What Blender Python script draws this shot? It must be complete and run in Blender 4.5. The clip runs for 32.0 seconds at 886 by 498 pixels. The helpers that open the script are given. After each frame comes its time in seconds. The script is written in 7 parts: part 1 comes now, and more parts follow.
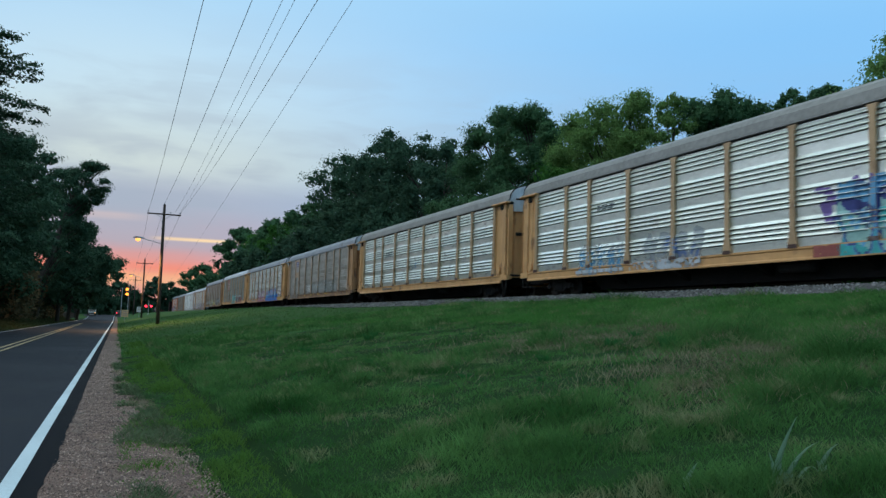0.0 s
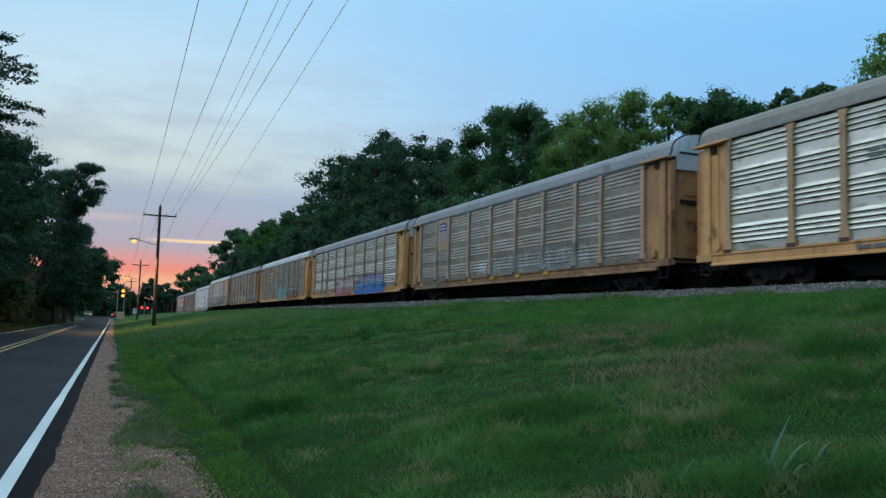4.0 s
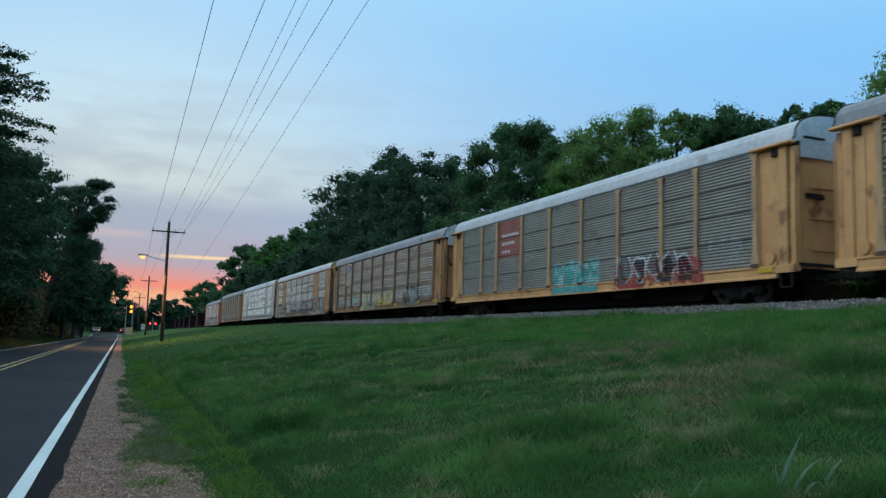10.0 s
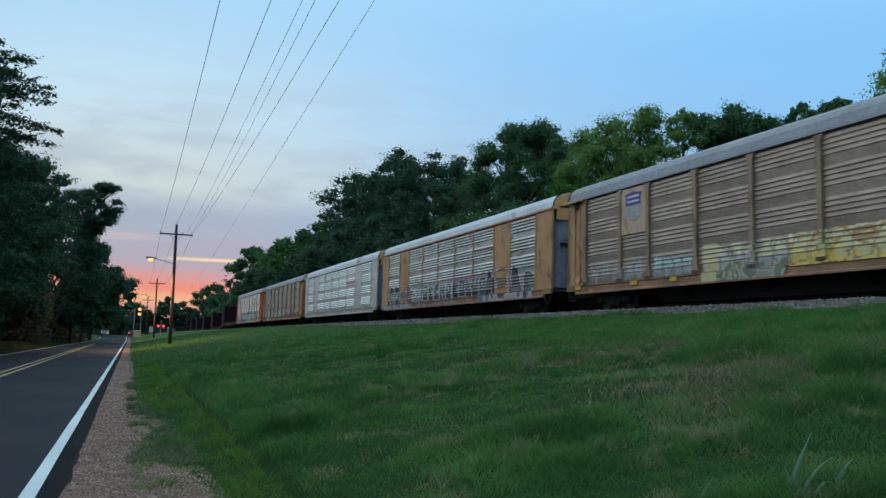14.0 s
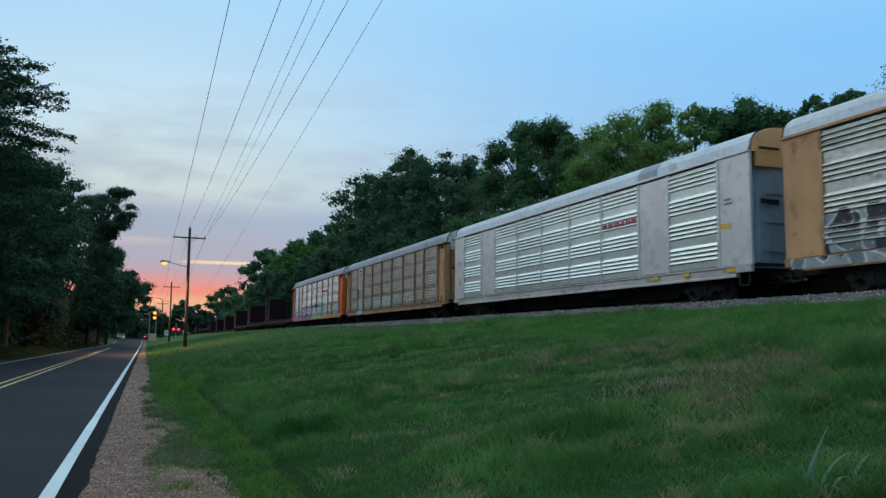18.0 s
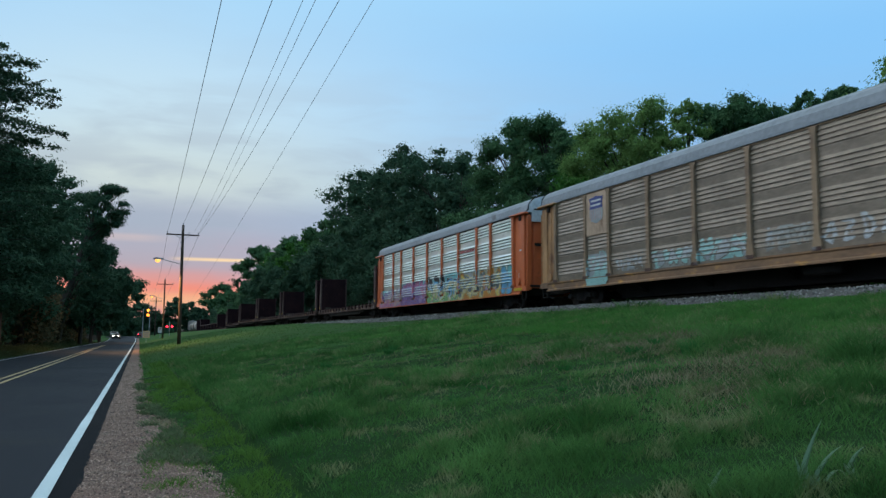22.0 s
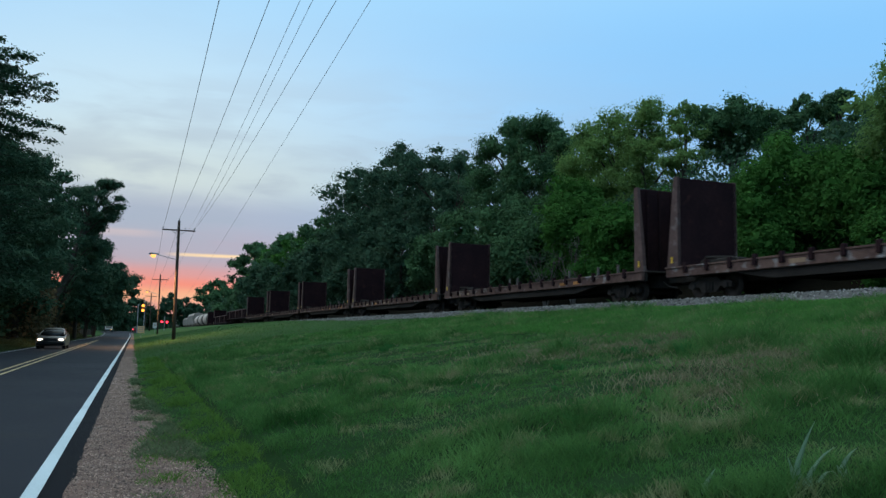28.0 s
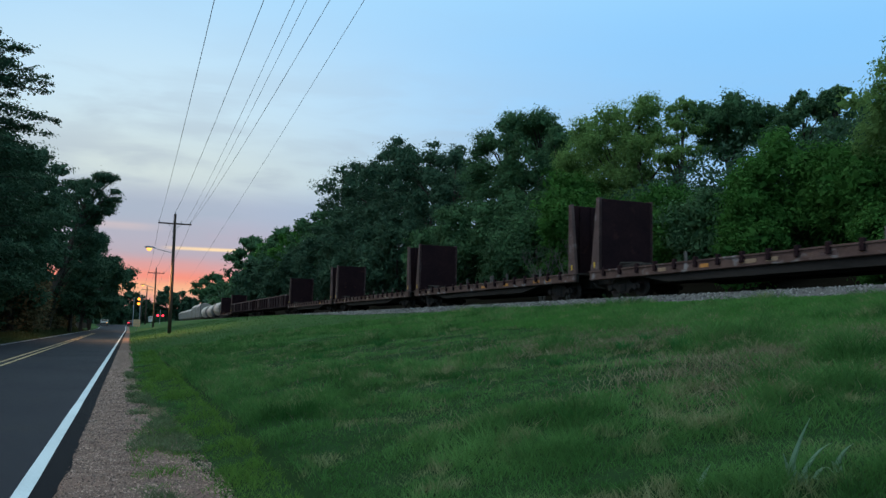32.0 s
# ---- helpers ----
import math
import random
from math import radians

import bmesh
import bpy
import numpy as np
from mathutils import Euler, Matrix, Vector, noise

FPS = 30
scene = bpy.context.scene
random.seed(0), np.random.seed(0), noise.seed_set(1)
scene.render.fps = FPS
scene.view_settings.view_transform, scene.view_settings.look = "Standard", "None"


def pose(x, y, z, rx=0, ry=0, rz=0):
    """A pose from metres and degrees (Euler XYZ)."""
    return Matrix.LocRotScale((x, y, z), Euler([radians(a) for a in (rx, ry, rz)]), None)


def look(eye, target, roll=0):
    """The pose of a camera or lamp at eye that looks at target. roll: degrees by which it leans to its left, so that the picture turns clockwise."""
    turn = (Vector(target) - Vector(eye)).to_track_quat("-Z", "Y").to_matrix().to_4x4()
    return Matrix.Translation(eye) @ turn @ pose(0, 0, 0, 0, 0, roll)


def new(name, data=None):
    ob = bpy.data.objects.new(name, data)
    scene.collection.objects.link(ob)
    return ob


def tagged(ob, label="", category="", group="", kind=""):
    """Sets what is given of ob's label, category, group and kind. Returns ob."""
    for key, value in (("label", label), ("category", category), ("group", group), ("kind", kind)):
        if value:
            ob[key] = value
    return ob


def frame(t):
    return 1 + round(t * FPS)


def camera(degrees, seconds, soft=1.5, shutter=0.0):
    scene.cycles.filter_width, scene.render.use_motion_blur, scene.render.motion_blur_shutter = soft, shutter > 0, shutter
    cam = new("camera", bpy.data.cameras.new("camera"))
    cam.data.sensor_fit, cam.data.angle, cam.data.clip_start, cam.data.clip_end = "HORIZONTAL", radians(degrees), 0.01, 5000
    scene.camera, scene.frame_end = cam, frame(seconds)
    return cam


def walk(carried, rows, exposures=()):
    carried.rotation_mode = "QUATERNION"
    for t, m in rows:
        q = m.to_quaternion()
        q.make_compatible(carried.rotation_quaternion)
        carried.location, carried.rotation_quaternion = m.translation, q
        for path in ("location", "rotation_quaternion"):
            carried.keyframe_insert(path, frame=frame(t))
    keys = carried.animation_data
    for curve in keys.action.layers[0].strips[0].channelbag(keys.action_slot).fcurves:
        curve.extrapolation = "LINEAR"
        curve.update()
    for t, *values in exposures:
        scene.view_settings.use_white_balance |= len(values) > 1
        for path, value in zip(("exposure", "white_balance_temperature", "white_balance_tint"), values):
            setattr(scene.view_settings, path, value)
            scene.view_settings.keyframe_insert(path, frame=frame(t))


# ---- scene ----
cam = camera(56.89, 32.0, soft=1.4, shutter=0.3)


def aim(yaw, pitch, roll, x, y, z):
    """Camera pose: yaw clockwise from +y, pitch up, roll turning the picture clockwise."""
    a, b = radians(yaw), radians(pitch)
    way = Vector((math.sin(a) * math.cos(b), math.cos(a) * math.cos(b), math.sin(b)))
    eye = Vector((x, y, z))
    return look(eye, eye + way, roll)


walk(cam, [(t, aim(yaw, pitch, roll, x, y, z)) for t, x, y, z, yaw, pitch, roll in [
    (0, 0.048, -0.014, 1.518, 22.71, 5.29, 1.86),
    (0.5, 0.056, -0.009, 1.513, 22.71, 5.30, 1.82),
    (1, 0.058, -0.012, 1.502, 22.71, 5.26, 1.75),
    (1.5, 0.048, -0.015, 1.505, 22.68, 5.19, 1.73),
    (2, 0.045, -0.029, 1.510, 22.66, 5.25, 1.71),
    (2.5, 0.047, -0.022, 1.506, 22.70, 5.31, 1.76),
    (3, 0.055, -0.027, 1.508, 22.86, 5.31, 1.68),
    (3.5, 0.046, -0.032, 1.513, 22.95, 5.31, 1.65),
    (5.5, 0.054, -0.011, 1.505, 23.01, 5.51, 1.54),
    (6, 0.048, -0.020, 1.511, 23.09, 5.63, 1.68),
    (6.5, 0.055, -0.008, 1.506, 23.09, 5.68, 1.67),
    (7, 0.053, -0.026, 1.501, 23.11, 5.67, 1.62),
    (7.5, 0.042, -0.025, 1.509, 23.00, 5.84, 1.60),
    (8, 0.046, -0.021, 1.512, 23.00, 6.04, 1.58),
    (8.5, 0.042, -0.056, 1.518, 22.93, 6.14, 1.63),
    (9, 0.040, -0.038, 1.512, 22.75, 6.27, 1.82),
    (9.5, 0.050, -0.035, 1.509, 22.55, 6.39, 1.81),
    (10, 0.039, -0.031, 1.510, 22.40, 6.45, 1.74),
    (10.5, 0.047, -0.013, 1.507, 22.26, 6.45, 1.78),
    (11, 0.035, -0.033, 1.514, 22.17, 6.33, 1.79),
    (11.5, 0.045, -0.027, 1.512, 22.11, 6.36, 1.73),
    (12, 0.047, -0.012, 1.506, 22.09, 6.38, 1.61),
    (12.5, 0.043, -0.022, 1.502, 22.02, 6.35, 1.48),
    (13, 0.047, -0.030, 1.506, 21.94, 6.43, 1.39),
    (13.5, 0.045, -0.025, 1.509, 21.92, 6.49, 1.41),
    (14, 0.045, -0.019, 1.507, 21.91, 6.50, 1.43),
    (14.5, 0.041, -0.045, 1.513, 21.94, 6.42, 1.31),
    (16.5, 0.044, -0.017, 1.504, 21.11, 6.28, 0.73),
    (17, 0.041, -0.025, 1.509, 21.16, 6.46, 0.69),
    (17.5, 0.036, -0.041, 1.510, 21.13, 6.47, 0.66),
    (18, 0.058, -0.023, 1.506, 21.03, 6.44, 0.64),
    (18.5, 0.039, -0.048, 1.509, 21.07, 6.38, 0.65),
    (19, 0.046, -0.039, 1.504, 21.14, 6.28, 0.55),
    (19.5, 0.038, -0.039, 1.505, 21.25, 6.20, 0.45),
    (20, 0.054, -0.033, 1.503, 21.24, 6.19, 0.26),
    (20.5, 0.049, -0.039, 1.507, 21.19, 6.15, 0.34),
    (21, 0.048, -0.012, 1.501, 21.23, 6.17, 0.56),
    (21.5, 0.051, -0.039, 1.506, 21.36, 6.19, 0.53),
    (22, 0.055, -0.021, 1.503, 21.46, 6.19, 0.43),
    (22.5, 0.046, -0.043, 1.503, 21.57, 6.18, 0.38),
    (23, 0.050, -0.041, 1.502, 21.63, 6.21, 0.51),
    (23.5, 0.038, -0.041, 1.507, 21.63, 6.23, 0.76),
    (24, 0.047, -0.035, 1.503, 21.62, 6.32, 0.93),
    (24.5, 0.049, -0.037, 1.507, 21.63, 6.33, 0.86),
    (25, 0.051, -0.018, 1.508, 21.73, 6.19, 0.79),
    (25.5, 0.050, -0.011, 1.499, 21.80, 6.00, 0.85),
    (27.5, 0.053, -0.040, 1.498, 21.88, 6.04, 1.10),
    (28, 0.051, -0.023, 1.497, 21.74, 6.09, 1.05),
    (28.5, 0.047, -0.033, 1.500, 21.77, 5.92, 0.96),
    (29, 0.056, -0.026, 1.494, 21.86, 5.79, 0.98),
    (29.5, 0.054, -0.023, 1.495, 22.00, 5.74, 0.95),
    (30, 0.048, -0.028, 1.497, 22.05, 5.81, 0.80),
    (30.5, 0.059, -0.028, 1.491, 21.98, 5.96, 0.75),
    (31, 0.057, -0.017, 1.491, 21.82, 5.99, 0.88),
    (31.5, 0.061, -0.010, 1.490, 21.86, 5.89, 1.08),
    (32, 0.051, -0.014, 1.497, 22.00, 5.73, 1.30),
]], [(0, 0.0), (25.5, 0.0), (28, 0.05), (32, 0.06)])

# ---- sky and light: dusk, the sun just gone behind the far end of the road ----
SKY = 1.0


def make_world():
    w = bpy.data.worlds.new("dusk_sky")
    scene.world = w
    w.use_nodes = True
    nt = w.node_tree
    nt.nodes.clear()
    N, K = nt.nodes.new, nt.links.new

    def math_node(op, a, b=None, c=None, clamp=False):
        n = N("ShaderNodeMath")
        n.operation, n.use_clamp = op, clamp
        for i, v in enumerate((a, b, c)):
            if v is None:
                continue
            if isinstance(v, (int, float)):
                n.inputs[i].default_value = v
            else:
                K(v, n.inputs[i])
        return n.outputs[0]

    def ramp(fac, stops):
        n = N("ShaderNodeValToRGB")
        n.color_ramp.interpolation = "EASE"
        while len(n.color_ramp.elements) < len(stops):
            n.color_ramp.elements.new(0.5)
        for e, (p, c) in zip(n.color_ramp.elements, stops):
            e.position, e.color = p, (*c, 1)
        K(fac, n.inputs[0])
        return n.outputs[0]

    def mix(f, a, b):
        n = N("ShaderNodeMix")
        n.data_type = "RGBA"
        for v, s in ((f, n.inputs[0]), (a, n.inputs[6]), (b, n.inputs[7])):
            if isinstance(v, (int, float)):
                s.default_value = v
            elif isinstance(v, tuple):
                s.default_value = (*v, 1)
            else:
                K(v, s)
        return n.outputs[2]

    co = N("ShaderNodeTexCoord").outputs["Generated"]
    sep = N("ShaderNodeSeparateXYZ")
    K(co, sep.inputs[0])
    x, y, z = sep.outputs
    up = math_node("MAXIMUM", z, 0.0)
    # nearness to the sunset's bearing
    toward = math_node("MULTIPLY_ADD", y, 0.5, 0.5, True)
    high = [(0.66, (0.70, 0.98, 1.10)), (1.0, (0.80, 1.02, 1.08))]
    east = ramp(up, [(0.0, (0.26, 0.42, 0.66)), (0.12, (0.28, 0.50, 0.78)), (0.32, (0.245, 0.57, 0.96)), (0.45, (0.33, 0.67, 1.0))] + high)
    west = ramp(up, [(0.0, (0.60, 0.30, 0.27)), (0.026, (0.70, 0.33, 0.28)), (0.042, (0.98, 0.46, 0.23)), (0.055, (0.92, 0.29, 0.20)), (0.067, (0.74, 0.34, 0.31)), (0.082, (0.51, 0.40, 0.45)), (0.10, (0.48, 0.42, 0.49)),
                     (0.135, (0.44, 0.47, 0.56)), (0.18, (0.68, 0.755, 0.70)), (0.27, (0.71, 0.86, 0.88)), (0.45, (0.53, 0.78, 0.94))] + high)
    near = math_node("POWER", toward, 20.0)
    broad = math_node("POWER", toward, 8.0)
    base = mix(near, east, west)
    # long soft bands of cloud
    mp = N("ShaderNodeMapping")
    mp.inputs["Scale"].default_value = (2.2, 2.2, 10.0)
    K(co, mp.inputs[0])
    no = N("ShaderNodeTexNoise")
    no.inputs["Scale"].default_value, no.inputs["Detail"].default_value = 1.5, 5.0
    K(mp.outputs[0], no.inputs[0])
    wisp = N("ShaderNodeTexNoise")
    wisp.inputs["Scale"].default_value, wisp.inputs["Detail"].default_value, wisp.inputs["Distortion"].default_value = 4.2, 6.0, 0.5
    K(mp.outputs[0], wisp.inputs[0])
    mixed = math_node("MULTIPLY_ADD", wisp.outputs[0], 0.38, math_node("MULTIPLY", no.outputs[0], 0.62))
    cloud = ramp(mixed, [(0.44, (0, 0, 0)), (0.60, (1, 1, 1))])
    low = ramp(up, [(0.0, (0.0, 0.0, 0.0)), (0.09, (0.35, 0.35, 0.35)), (0.14, (1, 1, 1)), (0.22, (0.6, 0.6, 0.6)), (0.34, (0.1, 0.1, 0.1))])
    amount = math_node("MULTIPLY", math_node("MULTIPLY", cloud, low), broad)
    sky = mix(math_node("MULTIPLY", amount, 0.72), base, (0.38, 0.455, 0.56))
    # a thin lit streak low in the west
    thin_band = ramp(math_node("MULTIPLY", up, 5.0), [(0.432, (0, 0, 0)), (0.441, (1, 1, 1)), (0.449, (1, 1, 1)), (0.460, (0, 0, 0))])
    where = ramp(math_node("MULTIPLY_ADD", x, 1.0, 0.3), [(0.345, (0, 0, 0)), (0.375, (0.8, 0.8, 0.8)), (0.41, (1, 1, 1)), (0.44, (1, 1, 1)), (0.475, (0, 0, 0))])
    sky = mix(math_node("MULTIPLY", math_node("MULTIPLY", thin_band, where), near), sky, (1.0, 0.74, 0.44))
    pale_band = ramp(up, [(0.105, (0, 0, 0)), (0.112, (0.5, 0.5, 0.5)), (0.118, (0, 0, 0))])
    aside = ramp(math_node("MULTIPLY_ADD", x, 1.0, 0.3), [(0.20, (0, 0, 0)), (0.27, (1, 1, 1)), (0.31, (1, 1, 1)), (0.37, (0, 0, 0))])
    sky = mix(math_node("MULTIPLY", math_node("MULTIPLY", pale_band, aside), near), sky, (0.74, 0.56, 0.52))
    bg = N("ShaderNodeBackground")
    bg.inputs[1].default_value = SKY
    K(sky, bg.inputs[0])
    out = N("ShaderNodeOutputWorld")
    K(bg.outputs[0], out.inputs[0])


make_world()
sun_data = bpy.data.lights.new("sun", "SUN")
sun_data.energy, sun_data.angle, sun_data.color = 1.0, radians(70), (1.0, 0.88, 0.76)
sun = new("sun", sun_data)
sun.matrix_world = look((-60, 42, 32), (0, 0, 0))

# the two street lamps shine on the road below them
for lx, ly, lz in ((3.0, 77.88, 7.68), (5.35, 159.88, 8.38)):
    lamp_data = bpy.data.lights.new("street_lamp_light", "SPOT")
    lamp_data.energy, lamp_data.color, lamp_data.shadow_soft_size = 4600.0, (1.0, 0.52, 0.20), 0.12
    lamp_data.spot_size, lamp_data.spot_blend = radians(155), 0.6
    new("street_lamp_light", lamp_data).location = (lx, ly, lz)


# ---- materials ----
def rgb(*c):
    return tuple(c) + (1,)


def mat(name, a, b=None, rough=0.7, metal=0.0, big=0.6, small=30.0, bump=0.15, bump_scale=None, stretch=(1, 1, 1), stain=None, stain_at=0.6,
        island=0.0, per_object=0.0, spec=0.4, glow=None, glow_power=0.0, thin=0.0, grain=0.72, shift=False):
    """A surface of two colours mixed at two scales, with relief; stain: a third colour in patches; shift: no two objects wear alike."""
    m = bpy.data.materials.new(name)
    m.use_nodes = True
    nt = m.node_tree
    N, K = nt.nodes.new, nt.links.new
    p = nt.nodes["Principled BSDF"]
    b = b or tuple(v * 0.7 for v in a)
    co = N("ShaderNodeTexCoord").outputs["Object"]
    mp = N("ShaderNodeMapping")
    mp.inputs["Scale"].default_value = stretch
    K(co, mp.inputs[0])
    if shift:
        far = N("ShaderNodeVectorMath")
        far.operation = "SCALE"
        far.inputs[0].default_value = (37.0, 11.0, 23.0)
        K(N("ShaderNodeObjectInfo").outputs["Random"], far.inputs["Scale"])
        K(far.outputs[0], mp.inputs["Location"])

    def noise_at(scale, detail=4.0):
        n = N("ShaderNodeTexNoise")
        n.inputs["Scale"].default_value, n.inputs["Detail"].default_value = scale, detail
        K(mp.outputs[0], n.inputs[0])
        return n.outputs[0]

    def stops(v, lo, hi):
        n = N("ShaderNodeMapRange")
        n.inputs[1].default_value, n.inputs[2].default_value = lo, hi
        K(v, n.inputs[0])
        return n.outputs[0]

    def mix(f, c, d, blend="MIX"):
        n = N("ShaderNodeMix")
        n.data_type, n.blend_type = "RGBA", blend
        for v, s in ((f, n.inputs[0]), (c, n.inputs[6]), (d, n.inputs[7])):
            if isinstance(v, (int, float)):
                s.default_value = v
            elif isinstance(v, tuple):
                s.default_value = (*v[:3], 1)
            else:
                K(v, s)
        return n.outputs[2]

    large, fine = noise_at(big), noise_at(small)
    col = mix(stops(large, 0.3, 0.7), a, b)
    col = mix(stops(fine, 0.3, 0.75), col, mix(1.0, col, (grain, grain, grain), "MULTIPLY"))
    if stain:
        col = mix(stops(noise_at(big * 2.3, 6.0), stain_at, stain_at + 0.12), col, stain)
    if island or per_object:
        src = N("ShaderNodeNewGeometry").outputs["Random Per Island"] if island else N("ShaderNodeObjectInfo").outputs["Random"]
        k = island or per_object
        n = N("ShaderNodeMapRange")
        n.inputs[3].default_value, n.inputs[4].default_value = 1 - k, 1 + k
        K(src, n.inputs[0])
        hsv = N("ShaderNodeHueSaturation")
        K(n.outputs[0], hsv.inputs["Value"])
        K(col, hsv.inputs["Color"])
        col = hsv.outputs[0]
    K(col, p.inputs["Base Color"])
    p.inputs["Metallic"].default_value = metal
    p.inputs["Specular IOR Level"].default_value = spec
    rr = N("ShaderNodeMapRange")
    rr.inputs[3].default_value, rr.inputs[4].default_value = max(0.05, rough - 0.12), min(1, rough + 0.1)
    K(large, rr.inputs[0])
    K(rr.outputs[0], p.inputs["Roughness"])
    if bump:
        bn = N("ShaderNodeBump")
        bn.inputs["Strength"].default_value, bn.inputs["Distance"].default_value = bump, 0.02
        K(noise_at(bump_scale) if bump_scale else fine, bn.inputs["Height"])
        K(bn.outputs[0], p.inputs["Normal"])
    if glow:
        p.inputs["Emission Color"].default_value = rgb(*glow)
        p.inputs["Emission Strength"].default_value = glow_power
    if thin:
        tr = N("ShaderNodeBsdfTranslucent")
        K(col, tr.inputs[0])
        ms = N("ShaderNodeMixShader")
        ms.inputs[0].default_value = thin
        K(p.outputs[0], ms.inputs[1])
        K(tr.outputs[0], ms.inputs[2])
        K(ms.outputs[0], nt.nodes["Material Output"].inputs[0])
    return m


M = {}
M["asphalt"] = mat("asphalt", (0.0064, 0.0096, 0.0178), (0.0096, 0.0132, 0.0226), 0.74, spec=0.14, small=160, bump=0.35, big=0.25, stain=(0.0115, 0.0128, 0.0160), stain_at=0.60)
M["asphalt_edge"] = mat("asphalt_edge", (0.004, 0.005, 0.008), (0.007, 0.008, 0.012), 0.9, spec=0.1, small=120, bump=0.4)
M["white_line"] = mat("white_line", (0.60, 0.70, 0.76), (0.48, 0.57, 0.62), 0.6, small=60, bump=0.1, stain=(0.3, 0.31, 0.33), stain_at=0.66)
M["worn_line"] = mat("worn_line", (0.50, 0.52, 0.55), (0.36, 0.38, 0.41), 0.7, small=60, bump=0.1, stain=(0.07, 0.075, 0.085), stain_at=0.58)
M["yellow_line"] = mat("yellow_line", (0.54, 0.39, 0.19), (0.42, 0.31, 0.16), 0.6, small=60, bump=0.1, stain=(0.16, 0.125, 0.08), stain_at=0.60)
M["gravel"] = mat("gravel", (0.195, 0.112, 0.088), (0.125, 0.076, 0.061), 0.95, small=60, bump=0.9, big=1.1, stain=(0.19, 0.145, 0.120), stain_at=0.56)
M["pebble"] = mat("pebble", (0.36, 0.25, 0.205), (0.17, 0.112, 0.09), 0.9, small=20, bump=0.2, big=4.0, island=0.75)
M["ballast"] = mat("ballast", (0.12, 0.115, 0.112), (0.075, 0.072, 0.07), 0.95, small=18, bump=1.0, big=0.8)
M["ballast_stone"] = mat("ballast_stone", (0.22, 0.213, 0.207), (0.125, 0.121, 0.118), 0.9, small=15, bump=0.2, island=0.75)
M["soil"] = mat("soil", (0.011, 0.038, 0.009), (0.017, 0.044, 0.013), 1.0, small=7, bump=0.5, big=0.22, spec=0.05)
# near-black ground: shade of train and woods put into its colour
M["shaded_litter"] = mat("shaded_litter", (0.008, 0.008, 0.005), (0.013, 0.011, 0.008), 1.0, small=9, bump=0.6, big=0.5, spec=0.03)
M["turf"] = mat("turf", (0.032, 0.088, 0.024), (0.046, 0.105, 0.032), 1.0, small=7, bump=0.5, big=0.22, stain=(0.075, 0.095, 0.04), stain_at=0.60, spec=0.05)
M["grass"] = mat("grass", (0.032, 0.110, 0.026), (0.128, 0.275, 0.084), 0.9, spec=0.05, small=2.6, bump=0, big=0.75, stain=(0.21, 0.225, 0.115), stain_at=0.55, island=0.25, thin=0.45)
M["lush"] = mat("lush", (0.070, 0.215, 0.045), (0.095, 0.255, 0.062), 0.9, spec=0.05, small=3, bump=0, big=0.5, island=0.12, thin=0.5)
M["mown"] = mat("mown", (0.082, 0.182, 0.033), (0.118, 0.228, 0.052), 0.9, spec=0.05, small=2.6, bump=0, big=0.8, island=0.2, thin=0.5)
M["far_grass"] = mat("far_grass", (0.045, 0.115, 0.030), (0.085, 0.180, 0.056), 0.9, spec=0.05, small=1.5, bump=0, big=0.4, stain=(0.13, 0.135, 0.07), stain_at=0.56, island=0.16, thin=0.5)
# dim brown-green verge blades, with the trees' shade put into their colour
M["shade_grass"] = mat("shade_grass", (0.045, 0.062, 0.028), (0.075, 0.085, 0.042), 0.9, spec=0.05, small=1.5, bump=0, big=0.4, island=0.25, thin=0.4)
M["tuft"] = mat("tuft", (0.036, 0.150, 0.042), (0.060, 0.200, 0.060), 0.9, spec=0.05, small=3, bump=0, big=2.0, island=0.2, thin=0.5)
M["verge_weed"] = mat("verge_weed", (0.085, 0.135, 0.065), (0.125, 0.165, 0.09), 0.9, spec=0.05, small=3, bump=0, big=0.8, island=0.3, thin=0.4)
M["weed"] = mat("weed", (0.19, 0.31, 0.18), (0.23, 0.34, 0.21), 0.5, small=20, bump=0, thin=0.3)
M["dry_grass"] = mat("dry_grass", (0.27, 0.235, 0.15), (0.17, 0.165, 0.095), 0.9, spec=0.1, small=3, bump=0, big=0.4, island=0.4, thin=0.3)
M["bark"] = mat("bark", (0.055, 0.043, 0.034), (0.035, 0.028, 0.022), 0.95, small=25, bump=0.8, stretch=(1, 1, 0.2))
M["dead_wood"] = mat("dead_wood", (0.13, 0.12, 0.11), (0.085, 0.078, 0.07), 0.95, small=25, bump=0.4)
M["pole_wood"] = mat("pole_wood", (0.075, 0.05, 0.038), (0.045, 0.032, 0.026), 0.9, small=30, bump=0.5, stretch=(1, 1, 0.1))
M["rail_steel"] = mat("rail_steel", (0.12, 0.085, 0.065), (0.08, 0.055, 0.045), 0.6, 0.5, small=20)
M["sleeper_wood"] = mat("sleeper_wood", (0.05, 0.042, 0.037), (0.03, 0.026, 0.023), 0.95, small=20, bump=0.5, per_object=0.3)
M["wire"] = mat("wire", (0.13, 0.135, 0.15), rough=0.5, bump=0)
M["insulator"] = mat("insulator", (0.30, 0.31, 0.33), rough=0.3, bump=0)
M["galv"] = mat("galv", (0.42, 0.43, 0.45), (0.33, 0.34, 0.36), 0.45, 0.6, small=25)
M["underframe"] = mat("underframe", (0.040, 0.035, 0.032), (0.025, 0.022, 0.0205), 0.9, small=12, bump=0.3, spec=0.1)
